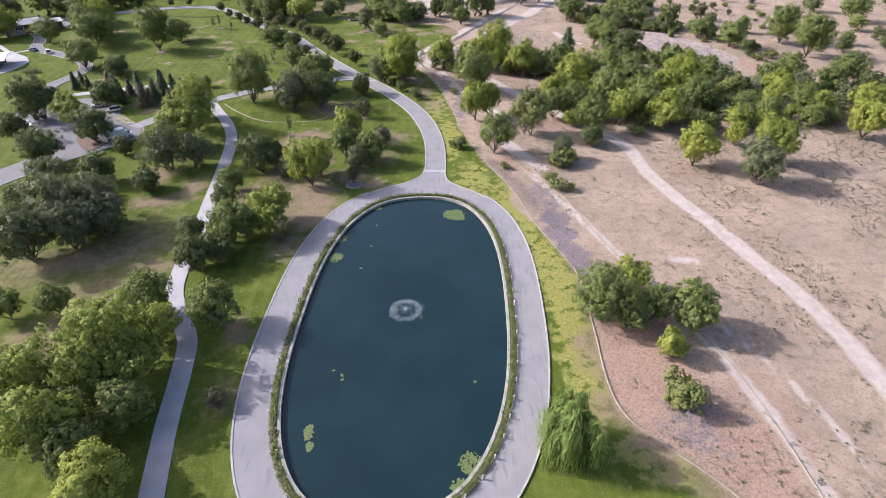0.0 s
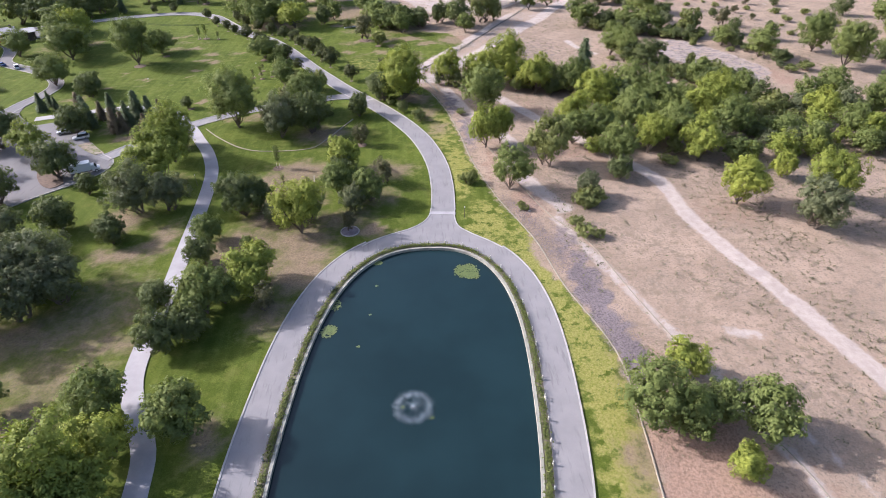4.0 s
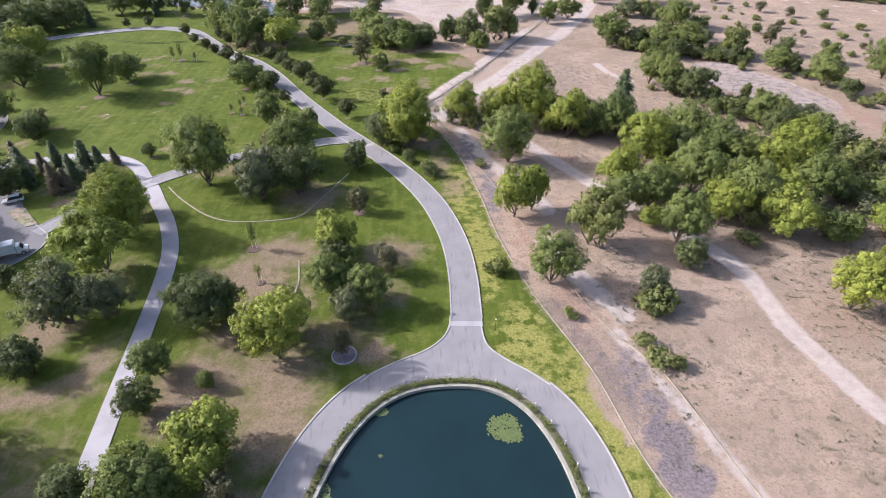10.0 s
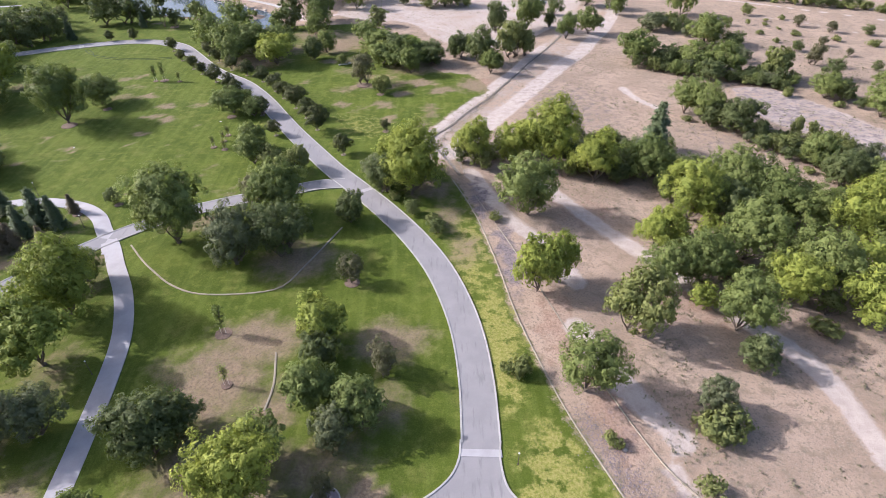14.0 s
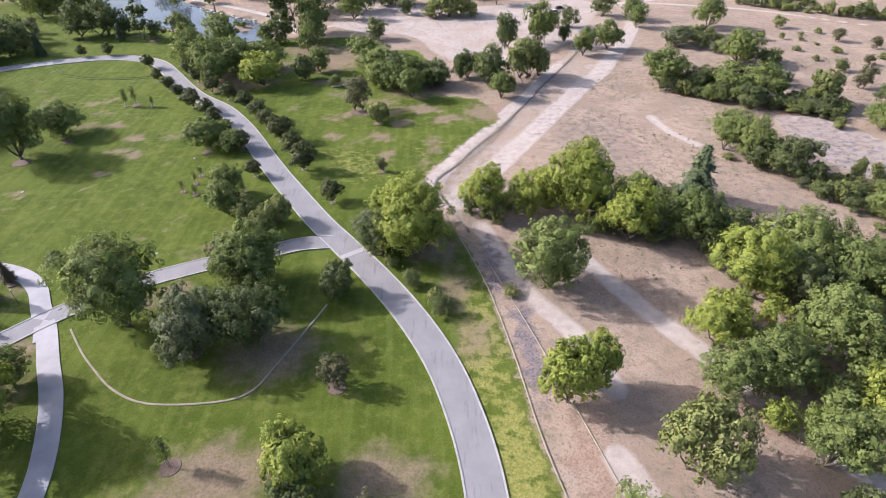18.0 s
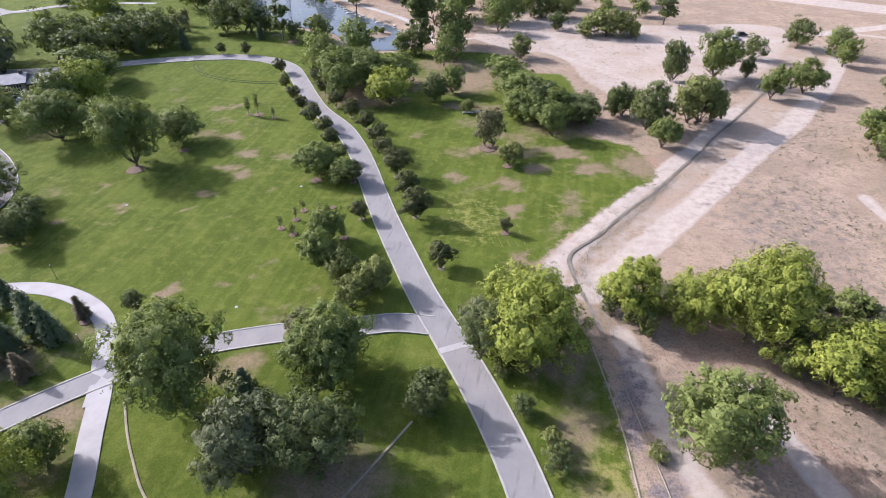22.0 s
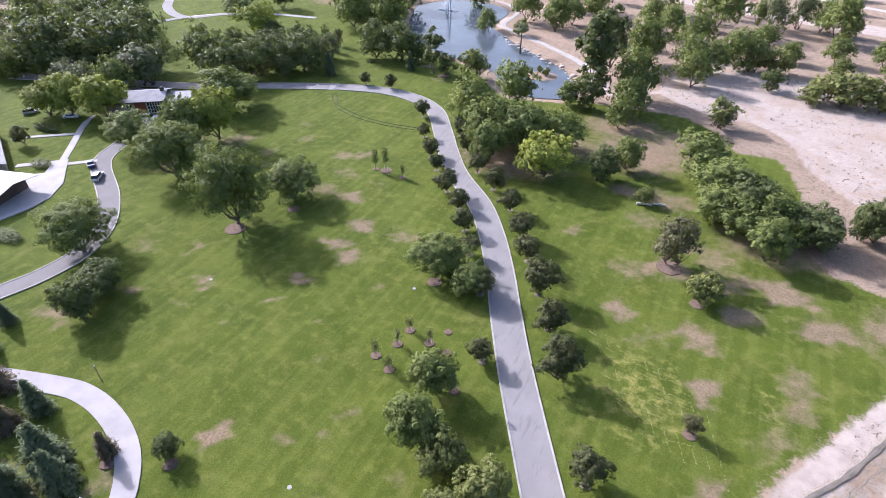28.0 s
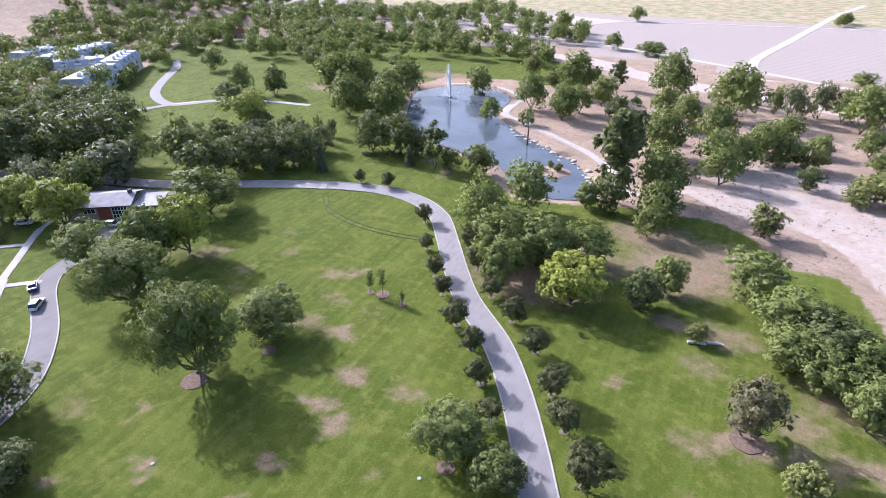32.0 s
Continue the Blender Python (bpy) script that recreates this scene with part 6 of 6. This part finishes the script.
part("fascia", box(bm, -4.8, -0.98, 4.02, 13.8, -0.9, 4.4), WALL_DARK, lodge)
bm = bmesh.new()
part("chimney", box(bm, 11.6, 4.2, 4.6, 12.6, 5.2, 7.0, 0.05), WALL_DARK, lodge)
wing = thing("lodge_wing", "flat-roofed grey wing built against the lodge", "house", at=pose(-180.2, 301.2, 0, 0, 0, 35))
bm = bmesh.new()
part("wall", box(bm, 0, 0.3, -0.3, 6.5, 8.5, 3.6), WALL_DARK, wing)
bm = bmesh.new()
part("roof", box(bm, -0.2, -0.6, 3.6, 7.2, 9.2, 3.85), GREY_ROOF, wing)
bm = bmesh.new()
part("door", box(bm, 1.2, 0.2, 0, 2.8, 0.3, 2.4), RUST, wing)

hall = thing("hall", "large white-roofed hall with dark walls and terrace", "building", at=pose(-164.8, 240.0, 0, 0, 0, 106.5))
bm = bmesh.new()
part("wall", box(bm, 1.0, 3.6, -0.3, 13.0, 29, 3.3), WALL_DARK, hall)
bm = bmesh.new()
gable(bm, -14, 16, -14, 0, 3.4, 4.6, 0)
bm.transform(pose(14, 16, 0, 0, 0, -90))
part("roof", bm, WHITE_ROOF, hall)
for x, y in ((6.5, 10), (8.2, 20), (5.5, 27)):
    bm = bmesh.new()
    part("roof_vent", box(bm, x - 0.7, y - 0.7, 4.3, x + 0.7, y + 0.7, 5.9, 0.06), WHITE, hall)
slab("terrace", [(-165.5, 233), (-162.6, 239), (-161.6, 246), (-162.4, 251), (-166.5, 257), (-173, 262), (-178, 266), (-180.5, 263.5), (-176, 258), (-180, 254), (-172, 236)], 0.09, -0.3, CONCRETE, "pale concrete terrace round the hall", "terrace")
annex = thing("annex", "long grey-roofed annex behind the hall", "building", at=pose(-186.0, 245.6, 0, 0, 0, 155))
bm = bmesh.new()
part("wall", box(bm, 0.6, -8, -0.3, 32, 0.0, 3.0), WALL_TAN, annex)
bm = bmesh.new()
gable(bm, 0.6, 32, -8, 0, 3.0, 4.8)
part("roof", bm, GREY_ROOF, annex)
for pts, w in (([(-178.2, 264.2), (-186, 272.4), (-194.1, 280.6), (-198, 285.3)], 1.9), ([(-176.5, 263.4), (-170, 269)], 1.6), ([(-187, 257), (-178.2, 264.2)], 1.9), ([(-206, 266.8), (-202.3, 269.6), (-197, 273.8), (-190.8, 278.5)], 1.5), ([(-198, 285.3), (-200, 289)], 1.4)):
    road("path_yard", pts, w, CONCRETE, "narrow pale concrete walk in the yard", 0.0, 0.05)
slab("yard_drive", [(-240, 306), (-200, 315), (-178, 322), (-168, 317), (-176, 308), (-196, 309), (-240, 296)], 0.03, -0.3, ASPHALT, "grey asphalt yard behind the lodge", "yard")


def cottage(x, y, turn, w, d, h, roof, wall, label):
    root = thing("cottage", label, "house", "cottages", at=pose(x, y, 0, 0, 0, turn))
    bm = bmesh.new()
    part("wall", box(bm, -w / 2, -d / 2, -0.5, w / 2, d / 2, h), wall, root)
    bm = bmesh.new()
    gable(bm, -w / 2, w / 2, -d / 2, d / 2, h, h + d * 0.28)
    part("roof", bm, roof, root)
    bm = bmesh.new()
    part("door", box(bm, -0.5, -d / 2 - 0.06, 0, 0.5, -d / 2 + 0.02, 2.1), WALL_DARK, root)
    for s in (-1, 1):
        window(root, s * w * 0.3 - 0.8, -d / 2 - 0.03, 1, s * w * 0.3 + 0.8, 2.2, 2, 1)
    return root


SHINGLE = plain("blue_grey_shingle", (0.44, 0.47, 0.52), 0.75, 0.3, 0.85, 0, 2.5, 0.03)


def apartment(x, y, turn, length, label):
    root = thing("apartment_block", label, "apartments", "white apartment blocks", at=pose(x, y, 0, 0, 0, turn))
    bm = bmesh.new()
    part("wall", box(bm, 0, 0, -1, length, 13, 7.6), WHITE, root)
    bm = bmesh.new()
    prof = [(-0.6, 7.4), (1.6, 10.4), (11.4, 10.4), (13.6, 7.4)]
    a = [bm.verts.new((-0.6, py, pz)) for py, pz in prof]
    b = [bm.verts.new((length + 0.6, py, pz)) for py, pz in prof]
    for k in range(4):
        bm.faces.new((a[k], a[(k + 1) % 4], b[(k + 1) % 4], b[k]))
    bm.faces.new(a[::-1])
    bm.faces.new(b)
    part("roof", bm, SHINGLE, root, "pale blue-grey mansard roof")
    for k in range(int(length // 7)):
        cx = 3.5 + 7 * k
        for z in (1.0, 4.4):
            window(root, cx - 1.1, -0.03, z, cx + 1.1, z + 1.7, 2, 1)
        bm = bmesh.new()
        gable(bm, -0.3, 5.0, cx - 2.0, cx + 2.0, 8.2, 10.6, 0.25)
        bm.transform(Matrix(((0, 1, 0, 0), (1, 0, 0, 0), (0, 0, 1, 0), (0, 0, 0, 1))))
        bmesh.ops.reverse_faces(bm, faces=bm.faces[:])
        cross = part("dormer", bm, SHINGLE, root)
        bm = bmesh.new()
        part("gable_wall", box(bm, cx - 1.9, -0.2, 7.5, cx + 1.9, 2.0, 9.1), WHITE, cross)
        bm = bmesh.new()
        part("chimney", box(bm, cx + 3.0, 5.4, 9.8, cx + 4.1, 6.6, 12.0, 0.05), WHITE, root)


for row in [(-390, 408, 108, 52), (-418, 408, 100, 22), (-318, 380, 122, 38), (-344, 418, 128, 34), (-372, 398, 60, 24)]:
    apartment(*row, "white apartment block with mansard roof and dormers")
for x, y, turn in [(-470, 560, 20), (-452, 585, 70), (-500, 600, 30), (-430, 620, 10), (-405, 560, 50), (-540, 640, 35), (-480, 650, 80), (-380, 650, 25), (-520, 560, 60), (-445, 665, 15)]:
    cottage(x, y, turn, 15, 10, 3.2, RUST if int(x) % 3 == 0 else GREY_ROOF, WALL_TAN, "distant house with pitched roof among trees")
road("road_far", [(-250, 408), (-262, 406), (-276, 392), (-300, 402), (-322, 424), (-345, 452), (-365, 470)], 5, ASPHALT, "pale road climbing past the far meadow", 0.0, 0.05)
road("road_far_branch", [(-276, 392), (-280, 380), (-284, 366), (-292, 350)], 4, ASPHALT, "pale road branch under far trees", 0.0, 0.047)
FALLOW = plain("fallow_soil", (0.47, 0.40, 0.33), 0.85, 0.02, 0.95, 0, 0.3, 0.05)
LANE = plain("field_lane", (0.52, 0.46, 0.40), 0.8, 0.05, 0.95, 0, 0.5, 0.05)
slab("field_pale", [(-430, 800), (-285, 700), (-182, 722), (-141, 787), (-206, 806)], 0.06, -0.5, FALLOW, "pale harvested field beyond the river bed", "field")
road("track_berm", [(-420, 770), (-290, 715), (-200, 674), (-116, 640), (-41, 600), (28, 558), (120, 512), (240, 470)], 5, LANE, "pale dirt track along the edge of the fields", 0.0, 0.08)
road("track_field", [(-32, 600), (-29, 640), (-10, 720), (10, 808), (34, 910), (70, 1030)], 6, LANE, "pale dirt track between ploughed fields", 0.0, 0.07)
road("track_field", [(-206, 806), (-141, 787), (-60, 800), (61, 814), (300, 850)], 3, LANE, "pale dirt track between ploughed fields", 0.0, 0.075)
road("path_far", [(-276, 392), (-262, 406), (-240, 416), (-215, 420)], 3, CONCRETE, "pale footpath across the far meadow", 0.0, 0.046)
road("path_lake", [(-175, 489), (-160, 493.5), (-143, 489.5), (-129.5, 474), (-126.5, 449), (-117, 439), (-98, 426), (-80, 411), (-67, 394), (-62, 381)], 2.0, KERB, "pale gravel path round the lake", 0.0, 0.05)


# ---------------------------------------------------------------- small things

WIRE = plain("galvanised_metal", (0.32, 0.32, 0.32), 0.75, 3, 0.6, 0.5)
STRAW = leaf_material("straw_tuft", (0.36, 0.33, 0.15), (0.22, 0.21, 0.09))
WEED = leaf_material("dry_weed", (0.25, 0.225, 0.15), (0.14, 0.13, 0.085))
RUBBLE = plain("grey_rubble", (0.23, 0.19, 0.195), 0.6, 0.5, 0.95, 0, 3, 0.03)


def mulch_ring(x, y, r, label="round bed of brown mulch in the lawn", mat=MULCH):
    n = 20
    v = [(0, 0, 0.035)] + [(q * math.cos(k * math.tau / n) * random.uniform(0.93, 1.07), q * math.sin(k * math.tau / n) * random.uniform(0.93, 1.07), z) for q, z in ((r * 0.7, 0.03), (r, 0.015), (r * 1.04, -0.25)) for k in range(n)]
    f = [(0, 1 + k, 1 + (k + 1) % n) for k in range(n)]
    for g in range(2):
        for k in range(n):
            a, b = 1 + g * n + k, 1 + g * n + (k + 1) % n
            f.append((a, a + n, b + n, b))
    ob = mesh_object("mulch_bed", v, f, mat)
    ob.matrix_basis = pose(x, y, 0)
    tagged(ob, label, "mulch bed", "mulch beds")


def sapling(x, y, h):
    root = thing("sapling", "thin young tree tied to stakes in a mulch bed", "tree", "saplings", at=pose(x, y, 0.0))
    bm = bmesh.new()
    stem = tube(bm, [(0, 0, -0.1), (0.05, 0, h * 0.5), (0, 0.05, h)], [0.05, 0.04, 0.015], 5)
    for k in range(7):
        a, z = k * 2.4, h * (0.4 + 0.07 * k)
        tube(bm, [(0, 0, z), (0.5 * math.cos(a), 0.5 * math.sin(a), z + 0.5)], [0.018, 0.006], 4, stem[1][k % 5])
    part("trunk", bm, BARK, root)
    n = 240 if h < 5 else 420
    co = np.stack([rng.normal(0, 0.26, n), rng.normal(0, 0.26, n), h * rng.uniform(0.35, 1.02, n)], 1)
    crown = new("crown", leaf_mesh("crown", co * ([1.35, 1.35, 1] if h < 5 else [1.7, 1.7, 1]), rng.normal(0, 1, (n, 3)) + [0, 0, 0.5], 0.15 if h < 5 else 0.2, LEAF["L" if h < 5 else "B"]))
    crown.parent = root
    for s in (-1, 1):
        bm = bmesh.new()
        tube(bm, [(0.4 * s, 0, -0.2), (0.4 * s, 0, 1.5)], [0.035, 0.03], 5)
        part("stake", bm, TIMBER, root)


for x, y, h in [(-61.1, 248, 3.2), (-60.9, 251.8, 2.8), (-56.4, 250.7, 3.2), (-59.3, 242.5, 2.8), (-62.9, 244.1, 3.2), (-96.8, 300.1, 6.5), (-99.7, 299.5, 5.5), (-90.9, 298.7, 3.5), (-39.4, 169, 6.5), (-35.7, 157.3, 4.5), (-48, 243.5, 2.5), (-54, 268, 2.2)]:
    sapling(x, y, h)
    mulch_ring(x, y, 0.9 if h < 6 else 1.5)
for x, y, r in [(-52.7, 250, 0.8), (-54.8, 254.5, 0.7), (-54.3, 247.3, 0.7), (-56, 244.6, 0.7), (-112, 261.6, 2.3), (-105.8, 274, 1.4), (-17.9, 182, 1.5), (-33.5, 67.2, 1.2), (-76.8, 214, 1.0), (-84.7, 210.3, 1.2), (-63.5, 265.5, 1.4), (-14.4, 252, 1.0), (-118, 372, 2.0), (-24, 291, 2.4), (-17.5, 282, 1.3)]:
    mulch_ring(x, y, r)
for rows in (ROADSIDE_WEST, ROADSIDE_EAST):
    for x, y, r in rows:
        mulch_ring(x, y, 0.75, "pale mulch ring round a roadside tree", SOIL)
mulch_ring(-17.4, 136.9, 1.9, "round grey gravel bed with a stone edge", RUBBLE)
bm = bmesh.new()
for k in range(28):
    a, b = k * math.tau / 28, (k + 0.9) * math.tau / 28
    ring_v = [bm.verts.new((q * math.cos(c), q * math.sin(c), z)) for z in (-0.1, 0.12) for q, c in ((1.95, a), (2.15, a), (2.15, b), (1.95, b))]
    for f in ((4, 5, 6, 7), (0, 1, 5, 4), (1, 2, 6, 5), (2, 3, 7, 6), (3, 0, 4, 7)):
        bm.faces.new([ring_v[i] for i in f])
edge = part("stone_edging", bm, KERB, None)
edge.matrix_basis = pose(-17.4, 136.9, 0)
tagged(edge, "ring of small pale edging stones", "edging", kind="stuff")
plant("H", -17.4, 137.2, 5.5, 1.6)
plant("H", -33.4, 67.4, 3.0, 1.1)
plant("H", -14.4, 252.1, 4.0, 1.5)


def lamp_post(x, y, h):
    root = thing("lamp_post", "slim dark metal lamp post beside the path", "lamp post", "lamp posts", at=pose(x, y, 0))
    bm = bmesh.new()
    tube(bm, [(0, 0, -0.2), (0, 0, 0.3), (0, 0, 0.31), (0, 0, h)], [0.09, 0.09, 0.05, 0.04], 7)
    part("pole", bm, WALL_DARK, root)
    bm = bmesh.new()
    tube(bm, [(0, 0, h - 0.02), (0, 0, h + 0.12), (0, 0, h + 0.3)], [0.06, 0.15, 0.05], 8)
    part("lamp_head", bm, LAMP, root)


for row in [(8.9, 141.2, 2.6), (-58.5, 160.5, 3), (-98.5, 219.2, 3.5), (-140.5, 246, 3.5), (-80.5, 204.5, 3)]:
    lamp_post(*row)


def bar_post(x, y, h, mat, parent, r=0.05):
    bm = bmesh.new()
    tube(bm, [(x, y, -0.3), (x, y, h)], [r, r], 5)
    part("post", bm, mat, parent)


for pts in (FENCE_A, FENCE_B):
    fence = thing("wire_fence", "low rusty wire fence along the sandy yard", "fence")
    line = smooth_line(pts, 3.4)
    for a, b in zip(line, line[1:]):
        bar_post(a.x, a.y, 1.0, WIRE, fence, 0.035)
        bm = bmesh.new()
        for z in (0.35, 0.95):
            tube(bm, [(a.x, a.y, z), ((a.x + b.x) / 2, (a.y + b.y) / 2, z - 0.06), (b.x, b.y, z)], [0.014] * 3, 4)
        rail_part = part("wire", bm, WIRE, fence)
    near = [(p.x + random.gauss(0, 0.5), p.y + random.gauss(0, 0.5)) for p in smooth_line(pts, 1.0) for _ in range(34)]
    co = np.array([(x, y, random.uniform(0.02, 0.25)) for x, y in near])
    tagged(new("fence_weeds", leaf_mesh("fence_weeds", co, np.repeat([[0, 0, 1.0]], len(co), 0), 0.085, WEED)), "dry brown weeds caught along a fence", "weeds", kind="stuff")

logs = thing("log_bench", "two pale fallen logs lying on the grass", "logs", at=pose(-32, 313.3, 0.05, 0, 0, 15))
for k, (x0, x1, yy) in enumerate(((-3.2, 0.2, 0), (0.6, 3.4, 0.5))):
    bm = bmesh.new()
    tube(bm, [(x0, yy, 0.25), ((x0 + x1) / 2, yy + 0.15, 0.28), (x1, yy - 0.1, 0.22)], [0.3, 0.27, 0.2], 8)
    part("log", bm, TIMBER, logs)

# oval clipped bed on the hall's lawn and a clipped hedge by the lake
for x, y, rx, ry, label in [(-153.6, 236, 4.0, 1.9, "dark clipped oval shrub bed on the lawn"), (-181.2, 260.3, 3.2, 2.2, "dark clipped parterre hedge beside the walk"), (-203.5, 275.5, 5.5, 1.6, "dark clipped hedge before the parked cars"), (-151, 374, 2.4, 1.2, "small dark clipped hedge on the grass"), (-100, 492, 13, 2.5, "long dark clipped hedge behind the lake")]:
    n = int(160 * rx)
    a, q = rng.uniform(0, math.tau, n), np.sqrt(rng.random(n))
    co = np.stack([x + rx * q * np.cos(a), y + ry * q * np.sin(a), rng.uniform(0.1, 1.0, n) * (1 - 0.3 * q) * min(ry, 1.6)], 1)
    tagged(new("hedge", leaf_mesh("hedge", co, np.repeat([[0, 0, 1.0]], n, 0), 0.24, LEAF["C"])), label, "hedge")

# dry weeds over the open ground
spots = []
dice = random.Random(5)
for x0, x1, y0, y1, count, least in [(30, 165, 25, 170, 9000, -0.12), (74, 165, 40, 165, 6000, -0.3), (30, 165, 170, 335, 9000, -0.2), (-45, 80, 335, 430, 2500, -0.3)]:
    left = count
    while left:
        x, y = dice.uniform(x0, x1), dice.uniform(y0, y1)
        d = noise.noise(Vector((x * 0.05, y * 0.05, 7))) + 0.5 * noise.noise(Vector((x * 0.25, y * 0.25, 2)))
        if d > least + 0.3 * dice.random():
            spots.append((x, y))
            left -= 1
spots = np.array(spots)
free = np.ones(len(spots), bool)
for pts, half in ((BANK_TRACK, 2.2), (WASH_TRACK, 2.2), (DIRT_ROAD, 2.2)):
    free &= outline_distance(spots[:, 0], spots[:, 1], soft(pts), False) > half
free &= outline_distance(spots[:, 0], spots[:, 1], LAWN) < -1
free &= outline_distance(spots[:, 0], spots[:, 1], SAND_YARD) < 0
spots = spots[free]
k = 8
size = np.repeat(rng.uniform(0.1, 0.42, len(spots)) ** 1.3, k)
base = np.repeat(spots, k, 0)
co = np.stack([base[:, 0] + rng.normal(0, 0.6, len(base)) * size, base[:, 1] + rng.normal(0, 0.6, len(base)) * size, rng.uniform(0, 1, len(base)) * size], 1)
yard = np.array([(dice.uniform(-6, 40), dice.uniform(236, 330)) for _ in range(5000)])
patchy = np.array([noise.noise(Vector((x * 0.12, y * 0.12, 3))) + 0.6 * noise.noise(Vector((x * 0.5, y * 0.5, 9))) > 0.22 for x, y in yard])
yard = yard[patchy & (outline_distance(yard[:, 0], yard[:, 1], SAND_YARD) > 0.8)]
much = np.repeat(rng.uniform(0.06, 0.2, len(yard)), 5)
low = np.repeat(yard, 5, 0)
low = np.stack([low[:, 0] + rng.normal(0, 1, len(low)) * much * 1.6, low[:, 1] + rng.normal(0, 1, len(low)) * much * 1.6, rng.uniform(0, 0.6, len(low)) * much], 1)
tagged(new("yard_weeds", leaf_mesh("yard_weeds", low, rng.normal(0, 0.6, (len(low), 3)) + [0, 0, 1], much * 0.8, WEED)), "flecks of dry brown weed on sand", "weeds", kind="stuff")
tagged(new("dry_weeds", leaf_mesh("dry_weeds", co, rng.normal(0, 0.6, (len(co), 3)) + [0, 0, 1], size * 0.5, WEED)), "scattered dry weeds on bare earth", "weeds", kind="stuff")

# stones on the bank below the edging
n = 5200
u = rng.random(n)
bank = smooth_line([(20, 149), (24, 137), (27.5, 125.5), (30.6, 116), (32.3, 109), (33.8, 100), (33.6, 90), (33.4, 82)], 0.5)
at = np.array([(p.x, p.y) for p in bank])[(u * (len(bank) - 1)).astype(int)] + rng.normal(0, 1, (n, 2)) * [1.45, 1.2]
s = rng.uniform(0.05, 0.13, n)
corner = np.array([(1, 0, 0), (0, 1, 0), (-1, 0, 0), (0, -1, 0), (0, 0, 0.5), (0, 0, -0.6)])
co = at.repeat(6, 0)
co = np.concatenate([co, np.full((len(co), 1), -0.02)], 1) + np.tile(corner, (n, 1)) * np.repeat(s, 6)[:, None] * rng.uniform(0.6, 1.3, (n * 6, 3))
faces = [(6 * i + a, 6 * i + b, 6 * i + c) for i in range(n) for a, b, c in ((0, 1, 4), (1, 2, 4), (2, 3, 4), (3, 0, 4), (1, 0, 5), (2, 1, 5), (3, 2, 5), (0, 3, 5))]
tagged(mesh_object("bank_rubble", co, faces, RUBBLE), "grey and purplish rubble covering the bank", "stones", kind="stuff")

# faint straw lines of old irrigation runs in the eastern lawn
co = []
for k in range(9):
    for a, b in (((-33 + 2.4 * k, 268 - 1.0 * k), (-24 + 2.4 * k * 0.8, 250 - 0.6 * k)), ((-33 + 1.2 * k, 266 - 2.2 * k), (-17 + 0.8 * k, 262 - 1.4 * k))):
        for _ in range(150):
            w = random.random()
            if noise.noise(Vector((k * 3.1, w * 9, 1))) > -0.1:
                co.append((a[0] + (b[0] - a[0]) * w + random.gauss(0, .05), a[1] + (b[1] - a[1]) * w + random.gauss(0, .07), 0.0))
co = np.array(co)
tagged(new("straw_lines", leaf_mesh("straw_lines", co, np.repeat([[0, 0, 1.0]], len(co), 0), 0.08, STRAW)), "broken straw-yellow lines of dry grass", "dry grass", kind="stuff")
for x, y in [(-60, 219), (-103, 246), (-66, 262)]:
    bm = bmesh.new()
    tube(bm, [(0, 0, -0.2), (0, 0, 0.02), (0, 0, 0.05)], [0.32, 0.32, 0.28], 14)
    cover = part("valve_cover", bm, CONCRETE, None)
    cover.matrix_basis = pose(x, y, -0.04)
    tagged(cover, "round pale concrete valve cover in the lawn", "cover", "valve covers")


# ---------------------------------------------------------------- spare patterns away

for kind in STOCK:
    for stock in (STOCK, FAR_STOCK, FINE_STOCK, GRAND_STOCK, WOOD_STOCK):
        for root, _, _ in stock.get(kind, ()):
            if root.name not in used:
                for o in (*root.children, root):
                    bpy.data.objects.remove(o)
